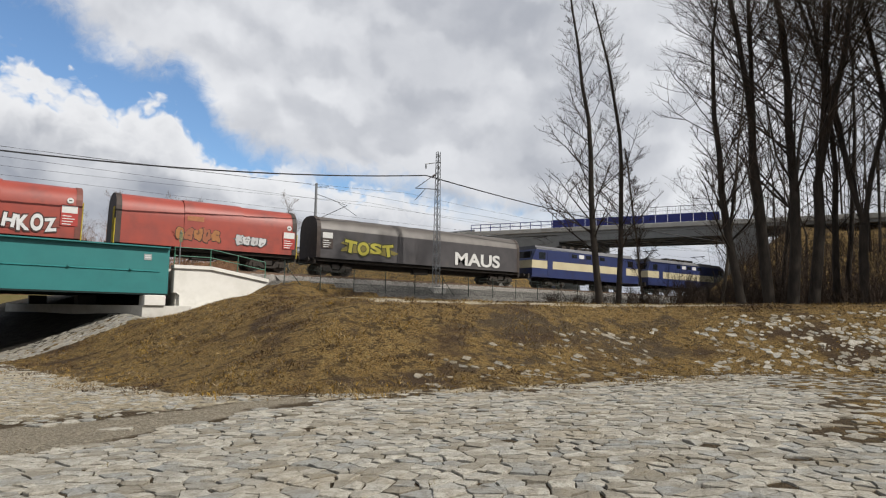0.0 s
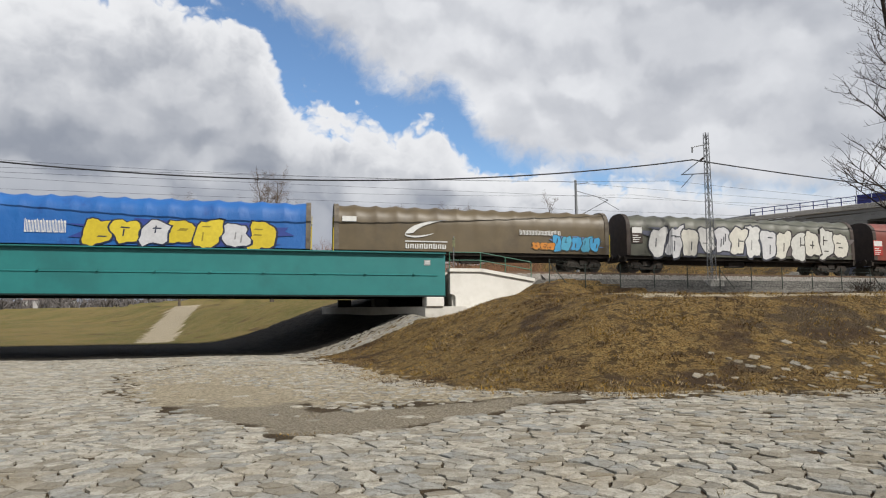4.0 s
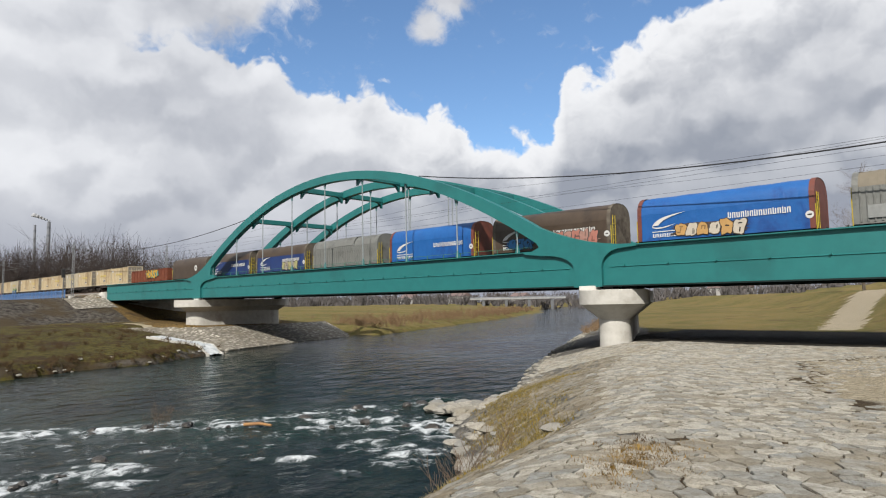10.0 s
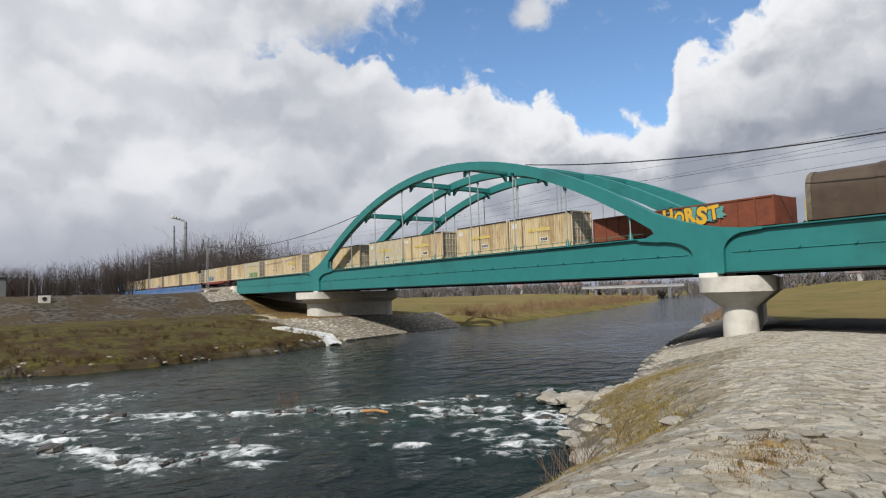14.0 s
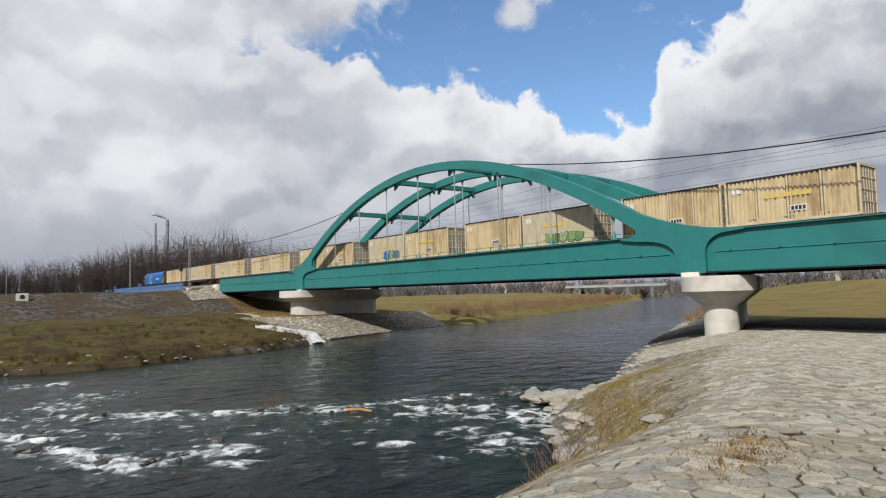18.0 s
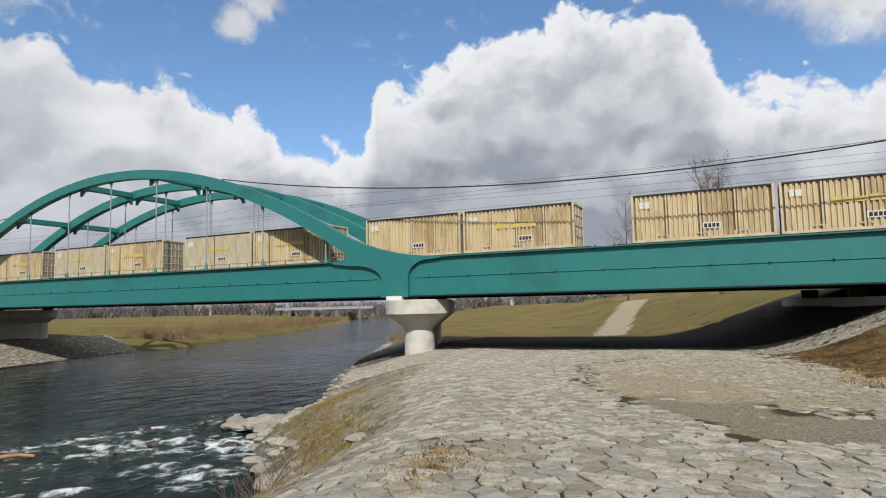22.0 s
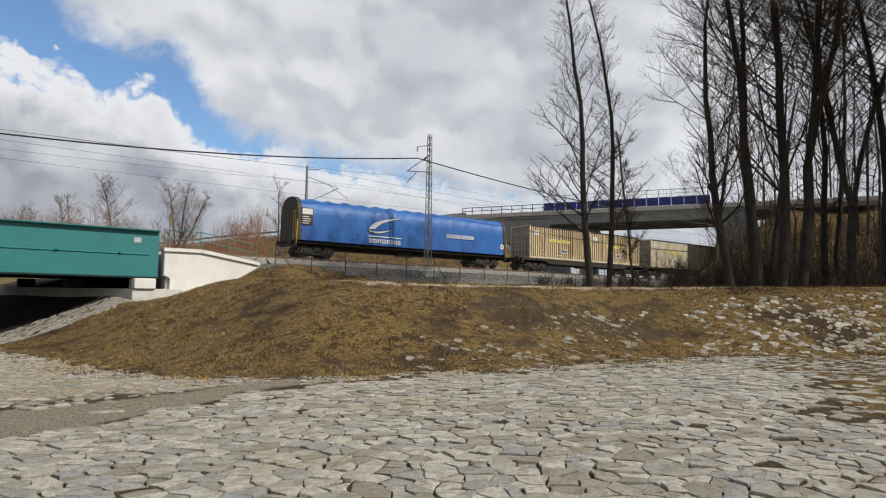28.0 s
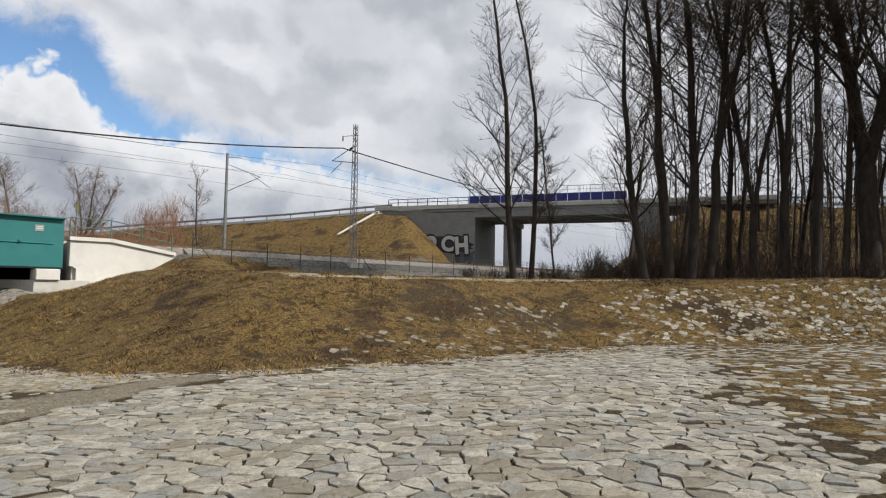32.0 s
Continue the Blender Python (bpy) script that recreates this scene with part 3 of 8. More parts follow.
def build_water():
    m = bpy.data.materials.new("river_water")
    m.use_nodes = True
    N = Nodes(m.node_tree)
    p = N.n("ShaderNodeBsdfPrincipled")
    N.l(p.outputs[0], N.n("ShaderNodeOutputMaterial").inputs[0])
    vec = N.n("ShaderNodeTexCoord").outputs["Object"]
    p.inputs["IOR"].default_value = 1.33
    p.inputs["Specular IOR Level"].default_value = 0.06
    at = N.n("ShaderNodeAttribute")
    at.attribute_name = "rapid"
    rapid = at.outputs["Fac"]
    crest_at = N.n("ShaderNodeAttribute")
    crest_at.attribute_name = "crest"
    curl = N.n("ShaderNodeTexNoise")
    curl.inputs["Scale"].default_value, curl.inputs["Detail"].default_value, curl.inputs["Roughness"].default_value, curl.inputs["Distortion"].default_value = 1.7, 7.0, 0.64, 0.5
    N.l(vec, curl.inputs["Vector"])
    spread = N.math("ADD", N.math("MULTIPLY", rapid, 0.80), N.math("MULTIPLY", N.math("SUBTRACT", curl.outputs[0], 0.5), 2.7))
    spread = N.math("ADD", spread, N.math("MULTIPLY", N.math("SUBTRACT", crest_at.outputs["Fac"], 0.5), 0.55))
    foam = N.math("MULTIPLY", N.ramp(spread, 0.46, 1.2), N.math("MULTIPLY", rapid, 3.0, clamp=True))
    deep = N.mix(N.ramp(N.noise(vec, 0.12, 3), 0.4, 0.65), (0.004, 0.008, 0.009), (0.010, 0.017, 0.014))
    deep = N.mix(N.math("MULTIPLY", rapid, 0.35), deep, (0.03, 0.05, 0.048))
    N.l(N.mix(foam, deep, (0.54, 0.57, 0.59)), p.inputs["Base Color"])
    N.l(N.math("ADD", N.math("MULTIPLY", foam, 0.6), 0.06), p.inputs["Roughness"])
    long = N.vmath("MULTIPLY", vec, (1.0, 0.55, 1.0))
    h = N.math("ADD", N.math("MULTIPLY", N.noise(long, 0.9, 2, 0.5), 1.4), N.math("MULTIPLY", N.noise(vec, 3.2, 3, 0.6), 0.36))
    h = N.math("ADD", h, N.math("MULTIPLY", curl.outputs[0], N.math("MULTIPLY", rapid, 0.9)))
    b = N.n("ShaderNodeBump")
    b.inputs["Strength"].default_value, b.inputs["Distance"].default_value = 1.0, 0.19
    N.l(h, b.inputs["Height"])
    N.l(b.outputs[0], p.inputs["Normal"])
    xs, ys = graded(-290, 40, -50, -10, 0.2, 1.2), graded(-290, 520, -6, 26, 0.2, 1.2)
    X, Y = np.meshgrid(xs, ys)
    rp = rapid_mask(X, Y)
    # choppy crests that run across the stream; the foam rides on them
    U, V = X * 0.62 + Y * 0.78, -X * 0.78 + Y * 0.62
    chop = 0.62 * grain(U * 0.55, V, 0.62, 1) + 0.38 * grain(U * 0.7, V, 0.3, 2)
    Z = WATER_Z + 0.02 * lump(X, Y, 0.8) + 0.015 * lump(X, Y, 0.37, 3) + rp * 0.34 * (chop - 0.5)
    M = Mesh()
    idx = np.arange(X.size).reshape(X.shape)
    xr, xl = np.interp(Y, *RIGHT_WATER) + 3, np.interp(Y, *LEFT_WATER) - 3
    inside = (X > xl - 12) & (X < xr + 12)
    f = np.stack([idx[:-1, :-1], idx[:-1, 1:], idx[1:, 1:], idx[1:, :-1]], -1).reshape(-1, 4)
    f = f[inside.ravel()[f].any(1)]
    M.add(np.stack([X.ravel(), Y.ravel(), Z.ravel()], 1), f.tolist())
    ob = structure("water", M, m, "dark rippled river with white water over a low rock weir", "river", smooth=180)
    for nm, val in (("rapid", rp), ("crest", chop)):
        ob.data.attributes.new(nm, "FLOAT", "POINT").data.foreach_set("value", val.ravel().astype(np.float32))


build_ground()
build_water()

# ---- surfaces of built things ----
TEAL = material("teal_paint", (0.017, 0.178, 0.176), (0.020, 0.198, 0.194), 1.2, 0.42, 0.55, grime=(0.016, 0.15, 0.148), grime_scale=0.25, bump=0.002, bump_scale=1.5)
# the teal again, darkened to hold the shade of the bridge's underside
TEAL_SHADED = material("shaded_soffit_teal", (0.012, 0.030, 0.030), (0.008, 0.020, 0.020), 1.0, 0.75)
CONCRETE = material("pale_concrete", (0.56, 0.54, 0.49), (0.66, 0.64, 0.59), 1.6, 0.85, grime=(0.44, 0.42, 0.37), grime_scale=0.5, bump=0.004, bump_scale=14)
CONCRETE_W = material("white_concrete", (0.82, 0.80, 0.745), (0.73, 0.71, 0.655), 1.1, 0.85, grime=(0.44, 0.42, 0.37), grime_scale=0.45, grime_at=(0.55, 0.8), bump=0.003, bump_scale=16)
RUBBER = material("black_bearing", (0.018, 0.018, 0.018), None, 4, 0.7)
STEEL = material("galvanised_steel", (0.30, 0.31, 0.32), (0.22, 0.23, 0.235), 5, 0.5, metal=0.6)
RAILSTEEL = material("rail_steel", (0.16, 0.10, 0.07), (0.24, 0.17, 0.12), 6, 0.55, metal=0.5)
WIRE = material("dark_wire", (0.02, 0.02, 0.022), None, 2, 0.6)
WHITE_ROD = material("pale_hanger_steel", (0.42, 0.46, 0.47), (0.35, 0.39, 0.40), 3, 0.45, metal=0.3)
BALLAST = material("ballast_stone", (0.20, 0.185, 0.165), (0.31, 0.29, 0.265), 6, 0.95, bump=0.05, bump_scale=9, grime=(0.13, 0.115, 0.10), grime_scale=1.2)
GREENPAINT = material("green_rail_paint", (0.06, 0.20, 0.13), (0.05, 0.16, 0.11), 3, 0.5)

# ---- the tied-arch bridge ----
G0, G1 = -119.2, 8.7            # ends of the girders
KNEE_R, KNEE_L = -23.0, -83.6   # where the arch ribs spring from the girders
RIBS = (38.3, 44.5, 50.6)       # near faces of the three planes of steel
RIB_W = 0.62


def g_top(x):
    return 5.06 + GRADE * x


def g_bot(x):
    return 2.46 + GRADE * x


def arch_top(x):
    return 15.15 + GRADE * (x + 54) * 0.6 - 9.2 * ((x + 54.0) / 28.9) ** 2


def arch_low(x):
    s = (x + 54.0) / 28.9
    return arch_top(x) - (0.80 + 0.35 * s * s) * math.sqrt(1 + (2 * 9.2 * s / 28.9) ** 2)


def build_girder(y0, bridge, near):
    """One plane of the bridge: plate girder in three spans, with flanges, seam, studs and the arch rib that grows out of it."""
    y1 = y0 + RIB_W
    for a, b in ((G0, KNEE_L - 1.1), (KNEE_L + 1.1, KNEE_R - 1.1), (KNEE_R + 1.1, G1)):
        web = Mesh()
        web.add([(a, y0 + 0.24, g_bot(a)), (b, y0 + 0.24, g_bot(b)), (b, y0 + 0.24, g_top(b)), (a, y0 + 0.24, g_top(a)),
                 (a, y1 - 0.24, g_bot(a)), (b, y1 - 0.24, g_bot(b)), (b, y1 - 0.24, g_top(b)), (a, y1 - 0.24, g_top(a))],
                [(0, 1, 2, 3), (5, 4, 7, 6), (0, 4, 5, 1), (3, 2, 6, 7), (0, 3, 7, 4), (1, 5, 6, 2)])
        part("web_plate", web, TEAL, bridge)
        for nm, lo, hi in (("top_flange", g_top, 0.07), ("bottom_flange", g_bot, -0.09)):
            fl = Mesh()
            e = 0.0
            fl.add([(a, y0 - 0.02, lo(a)), (b, y0 - 0.02, lo(b)), (b, y1 + 0.02, lo(b)), (a, y1 + 0.02, lo(a)),
                    (a, y0 - 0.02, lo(a) + hi), (b, y0 - 0.02, lo(b) + hi), (b, y1 + 0.02, lo(b) + hi), (a, y1 + 0.02, lo(a) + hi)],
                   [(0, 1, 2, 3), (4, 5, 6, 7), (0, 1, 5, 4), (1, 2, 6, 5), (2, 3, 7, 6), (3, 0, 4, 7)])
            # the bottom flange gets the teal with shade in its colour
            part(nm, fl, TEAL if hi > 0 else TEAL_SHADED, bridge)
        if near:
            seam = Mesh()
            zs = lambda x: g_bot(x) + 0.47 * (g_top(x) - g_bot(x)) + 0.02
            seam.add([(a + 0.5, y0 + 0.18, zs(a)), (b - 0.5, y0 + 0.18, zs(b)), (b - 0.5, y0 + 0.24, zs(b) + 0.05), (a + 0.5, y0 + 0.24, zs(a) + 0.05), (a + 0.5, y0 + 0.24, zs(a) - 0.03), (b - 0.5, y0 + 0.24, zs(b) - 0.03)],
                     [(0, 1, 2, 3), (0, 4, 5, 1)])
            part("stiffener", seam, TEAL, bridge)
            x = a + 1.6
            while x < b - 0.8:
                part("bracket", Mesh().box(x - 0.05, x + 0.05, y0 + 0.08, y0 + 0.24, zs(x) + 0.03, zs(x) + 0.13), TEAL, bridge)
                x += 3.0
    for k in (KNEE_L, KNEE_R):
        # gusset where girder and arch meet, with rounded inner corners
        s = 1 if k == KNEE_L else -1
        out = []
        w = 1.1
        out += [(k - s * w, g_bot(k) - 0.09), (k + s * w, g_bot(k) - 0.09)]
        for i in range(9):                      # rounded corner towards the main span
            t = math.pi / 2 * i / 8
            out.append((k + s * (w + 2.6 * (1 - math.cos(t))), g_bot(k) + 1.25 + 1.05 * math.sin(t)))
        out.append((k + s * (w + 4.2), g_top(k) - 0.10))
        out.append((k + s * (w + 4.4), g_top(k) + 0.06))
        out += [(k + s * (w + 3.6), g_top(k) + 0.09), (k + s * (w + 2.9), g_top(k) + 0.35)]
        xa = k + s * (w + 3.1)
        out += [(xa, arch_low(xa)), (xa - s * 0.2, arch_top(xa - s * 0.2))]
        for i in range(1, 7):                   # swept upper edge, from the rib down to the flange
            t = i / 6
            xx = xa - s * 0.2 + (k - s * (w + 2.6) - xa + s * 0.2) * t
            q = arch_top(xa - s * 0.2) * (1 - t) ** 2 + 2 * t * (1 - t) * (g_top(k) + 0.12) + t * t * (g_top(k) + 0.07)
            out.append((xx, q))
        out.append((k - s * (w + 2.6), g_top(k) - 0.08))
        for i in range(7):
            t = math.pi / 2 * (1 - i / 6)
            out.append((k - s * (w + 1.5 * (1 - math.cos(t))), g_bot(k) + 1.2 + 1.25 * math.sin(t)))
        part("gusset", Mesh().prism(out, y0 - 0.035, y1 + 0.035, "y"), TEAL, bridge)
    rib = Mesh()
    n = 44
    xa, xb = KNEE_L + 3.3, KNEE_R - 3.3
    v, f = [], []
    for i in range(n + 1):
        x = xa + (xb - xa) * i / n
        for y, z in ((y0 - 0.015, arch_low(x)), (y0 - 0.015, arch_top(x)), (y1 + 0.015, arch_top(x)), (y1 + 0.015, arch_low(x))):
            v.append((x, y, z))
    for i in range(n):
        for k in range(4):
            f.append((4 * i + k, 4 * i + (k + 1) % 4, 4 * i + 4 + (k + 1) % 4, 4 * i + 4 + k))
    f += [(0, 1, 2, 3), (4 * n + 3, 4 * n + 2, 4 * n + 1, 4 * n)]
    rib.add(v, f)
    part("arch_rib", rib, TEAL, bridge, "curved teal box rib")
    for i in range(9):
        x = -54.3 + (i - 4) * 6.27
        yc = (y0 + y1) / 2
        zt, zb = arch_low(x), g_top(x) + 0.07
        part("hanger", Mesh().tube([(x, yc, zb), (x, yc, zt)], 0.055, 8), WHITE_ROD, bridge, "slim pale steel hanger rod")
        ear = Mesh()
        ear.prism([(x - 0.22, zt + 0.05), (x + 0.22, zt + 0.05), (x + 0.07, zt - 0.55), (x - 0.07, zt - 0.55)], yc - 0.03, yc + 0.03, "y")
        part("upper_lug", ear, TEAL, bridge)
        ear = Mesh()
        ear.prism([(x - 0.22, zb), (x + 0.22, zb), (x + 0.08, zb + 0.6), (x - 0.08, zb + 0.6)], yc - 0.03, yc + 0.03, "y")
        part("lower_lug", ear, TEAL, bridge)


def build_bridge():
    bridge = thing("arch_bridge", "teal steel railway bridge with three tied arches over the river", "bridge")
    for i, y in enumerate(RIBS):
        build_girder(y, bridge, i == 0)
    deck = Mesh()
    a, b = G0, G1
    for (ya, yb) in ((RIBS[0] + RIB_W, RIBS[1]), (RIBS[1] + RIB_W, RIBS[2])):
        za, zb = rail_z(a) - 0.75, rail_z(b) - 0.75
        deck.add([(a, ya, za - 0.5), (b, ya, zb - 0.5), (b, yb, zb - 0.5), (a, yb, za - 0.5), (a, ya, za), (b, ya, zb), (b, yb, zb), (a, yb, za)],
                 [(0, 1, 2, 3), (4, 5, 6, 7), (0, 1, 5, 4), (1, 2, 6, 5), (2, 3, 7, 6), (3, 0, 4, 7)])
    part("deck", deck, TEAL_SHADED, bridge, "steel trough deck in teal darkened for shade")
    x = G0 + 1.5
    while x < G1:
        part("cross_beam", Mesh().box(x - 0.12, x + 0.12, RIBS[0] + RIB_W, RIBS[2], g_bot(x) + 0.12, rail_z(x) - 1.25), TEAL_SHADED, bridge)
        x += 3.83
    # wind bracing between the ribs
    for i in (0, 1):
        for xb in (-69.7, -59.2, -49.2, -38.8):
            z = arch_top(xb) - 0.15
            ya, yb = RIBS[i] + RIB_W, RIBS[i + 1]
            br = Mesh()
            br.box(xb - 0.28, xb + 0.28, ya, yb, z - 0.55, z, 0.03)
            for e, s in ((ya, 1), (yb, -1)):
                br.prism([(e, z - 0.55), (e + s * 1.0, z - 0.5), (e + s * 0.35, z - 0.75), (e, z - 1.25)], xb - 0.2, xb + 0.2, "x")
            part("wind_brace", br, TEAL, bridge)
    for y in (RIBS[0] + 0.3,):
        rail = Mesh()
        for h in (0.55, 1.0):
            rail.tube([(KNEE_L + 6, y + 0.5, g_top(KNEE_L) + h - 0.5), (KNEE_R - 5, y + 0.5, g_top(KNEE_R) + h - 0.5)], 0.022, 6)
        part("walkway_rail", rail, GREENPAINT, bridge)
        x = KNEE_L + 6
        while x < KNEE_R - 5:
            part("rail_post", Mesh().box(x - 0.025, x + 0.025, y + 0.47, y + 0.53, g_top(x) - 0.4, g_top(x) + 0.5), GREENPAINT, bridge)
            x += 2.0
    plate = Mesh().box(G1 - 1.35, G1 - 0.95, RIBS[0] + 0.215, RIBS[0] + 0.238, g_top(G1) - 0.72, g_top(G1) - 0.38)
    part("name_plate", plate, material("grey_plate", (0.35, 0.38, 0.38), None, 8, 0.5), bridge, "small grey name plate with unreadable lines")
    for k in range(2):
        part("plate_line", Mesh().box(G1 - 1.30, G1 - 1.0, RIBS[0] + 0.21, RIBS[0] + 0.215, g_top(G1) - 0.60 + 0.1 * k, g_top(G1) - 0.55 + 0.1 * k), material("white_mark", (0.75, 0.76, 0.75), None, 8, 0.6), bridge)


def build_piers():
    # pier on the near bank: round stem with a flared head
    def oval(w, l, z, cx=-84.2, cy=44.2, n=14, ax=0.0):
        """An outline with round ends; ax leans its long axis to the side."""
        out = []
        for e in (1, -1):
            for i in range(n + 1):
                t = math.pi * i / n + (0 if e > 0 else math.pi)
                out.append((cx + ax * e * l + w * math.cos(t), cy + e * l + w * math.sin(t), z))
        return out

    def loft(rings):
        M = Mesh()
        n = len(rings[0])
        f = [(i * n + k, i * n + (k + 1) % n, (i + 1) * n + (k + 1) % n, (i + 1) * n + k) for i in range(len(rings) - 1) for k in range(n)]
        f += [tuple(range(n))[::-1], tuple(range((len(rings) - 1) * n, len(rings) * n))]
        return M.add([p for r in rings for p in r], f)
    pier = thing("bridge_pier", "pale concrete pier with a flared head on the paved bank", "pier", "bridge piers")
    ex, ey, ax, half = -21.85, 39.8, -0.46, 5.3          # middle of the near round end, lean and half length of the wall
    cx, cy = ex + ax * half, ey + half
    zb, zt = gz(ex, ey - 1) - 1.0, g_bot(ex) - 0.30
    ring = lambda w, z: oval(w, half, z, cx, cy, 14, ax)
    part("stem", loft([ring(1.12, zb), ring(1.10, zt - 2.0)]), CONCRETE, pier, smooth=40)
    part("head", loft([ring(1.10, zt - 2.01), ring(1.2, zt - 1.9), ring(2.3, zt - 1.02), ring(2.42, zt - 0.98), ring(2.42, zt - 0.04), ring(2.38, zt)]), CONCRETE, pier, smooth=40)
    part("bearing", Mesh().box(-23.7, -22.4, 38.25, 39.1, zt, zt + 0.30, 0.02), CONCRETE_W, pier)
    for x, y, w in ((-21.6, 38.9, 0.35), (-20.5, 39.9, 0.6), (-24.9, 45.0, 0.6), (-27.4, 50.9, 0.6)):
        part("bearing", Mesh().box(x - w, x + w, y - 0.4, y + 0.4, zt, zt + 0.28, 0.02), RUBBER, pier)
    # pier on the far bank: a long wall with rounded ends
    pier = thing("bridge_pier", "long pale concrete wall pier with a flared head", "pier", "bridge piers")
    zt = g_bot(-84) - 0.28
    part("stem", loft([oval(1.7, 5.2, -2.2), oval(1.65, 5.2, zt - 1.6)]), CONCRETE, pier, smooth=40)
    part("head", loft([oval(1.65, 5.2, zt - 1.61), oval(2.3, 5.6, zt - 1.0), oval(2.75, 5.7, zt - 0.95), oval(2.75, 5.7, zt)]), CONCRETE, pier, smooth=40)
    for y in RIBS:
        part("bearing", Mesh().box(-84.4, -83.0, y, y + 0.6, zt, zt + 0.3, 0.02), CONCRETE_W if y < 40 else RUBBER, pier)


def build_abutments():
    ab = thing("bridge_abutment", "white concrete abutment with a sloping wing wall", "abutment", "abutments")
    x0 = G1
    part("seat", Mesh().prism([(x0 - 1.4, 37.9), (x0 + 1.2, 37.9), (x0 + 1.2, 52.4), (x0 - 7.2, 52.4)], 0.1, 1.72, "z"), CONCRETE, ab)
    part("plinth", Mesh().box(x0 - 1.35, x0 - 0.25, 37.75, 39.2, 1.72, 2.3, 0.03), CONCRETE_W, ab)
    part("bearing", Mesh().box(x0 - 3.9, x0 - 2.9, 43.6, 45.5, 1.72, 2.3, 0.02), RUBBER, ab)
    part("bearing", Mesh().box(x0 - 6.0, x0 - 5.0, 50.2, 51.6, 1.72, 2.3, 0.02), RUBBER, ab)
    part("back_wall", Mesh().box(x0 + 0.45, x0 + 1.1, 38.6, 52.0, 1.70, rail_z(x0) - 0.3), CONCRETE, ab)
    # wing wall that steps down with the bank
    wing = [(x0 + 0.28, 1.0), (x0 + 0.28, 1.74), (x0 + 0.62, 1.74), (x0 + 0.62, 2.35), (x0 + 0.42, 2.5), (x0 + 0.28, 2.5), (x0 + 0.28, 4.02), (x0 + 2.3, 4.02), (x0 + 5.7, 3.44), (x0 + 5.8, 2.9), (x0 + 5.8, 1.0)]
    part("wing_wall", Mesh().prism(wing, 38.35, 38.95, "y"), CONCRETE_W, ab)
    cap = [(x0 + 0.22, 3.9), (x0 + 0.22, 4.1), (x0 + 2.35, 4.1), (x0 + 5.85, 3.5), (x0 + 5.85, 3.3), (x0 + 2.3, 3.9)]
    part("coping", Mesh().prism(cap, 38.22, 39.05, "y"), CONCRETE_W, ab)
    foot = [(x0 - 1.0, 0.4), (x0 - 1.0, 1.70), (x0 + 1.5, 1.70), (x0 + 4.2, 2.05), (x0 + 4.2, 0.4)]
    part("footing", Mesh().prism(foot, 37.95, 38.345, "y"), CONCRETE_W, ab)
    fence = thing("handrail", "green tubular handrail on top of the wing wall", "handrail")
    pts = [(x0 + 0.3, 4.1), (x0 + 2.35, 4.1), (x0 + 4.0, 3.82), (x0 + 5.75, 3.52)]
    for x, z in pts:
        part("post", Mesh().tube([(x, 38.62, z), (x, 38.62, z + 1.05)], 0.03, 8), GREENPAINT, fence)
    for h in (0.55, 1.05):
        part("rail", Mesh().tube([(x, 38.62, z + h) for x, z in pts], 0.027, 8), GREENPAINT, fence, smooth=60)
    sign = thing("track_sign", "slim pole with a small dark sign plate", "sign")
    part("pole", Mesh().tube([(x0 + 0.55, 38.5, 4.1), (x0 + 0.55, 38.5, 6.15)], 0.035, 8), STEEL, sign)
    part("sign_plate", Mesh().box(x0 + 0.46, x0 + 0.64, 38.44, 38.47, 5.45, 6.05), material("sign_dark", (0.05, 0.06, 0.05), (0.3, 0.3, 0.1), 6, 0.5), sign)
    # the far abutment
    ab = thing("bridge_abutment", "pale concrete abutment at the far end of the bridge", "abutment", "abutments")
    x1 = G0
    part("back_wall", Mesh().box(x1 - 1.2, x1 - 0.4, 38.3, 52.0, 0.5, rail_z(x1) - 0.25), CONCRETE, ab)
    part("seat", Mesh().box(x1 - 0.5, x1 + 2.2, 38.0, 52.2, 0.6, 2.6, 0.03), CONCRETE, ab)
    wing = [(x1 - 0.35, 2.6), (x1 - 0.35, 4.7), (x1 - 2.5, 4.7), (x1 - 6.0, 4.1), (x1 - 6.0, 2.6)]
    part("wing_wall", Mesh().prism(wing, 38.35, 38.95, "y"), CONCRETE_W, ab)


build_bridge()
build_piers()
build_abutments()


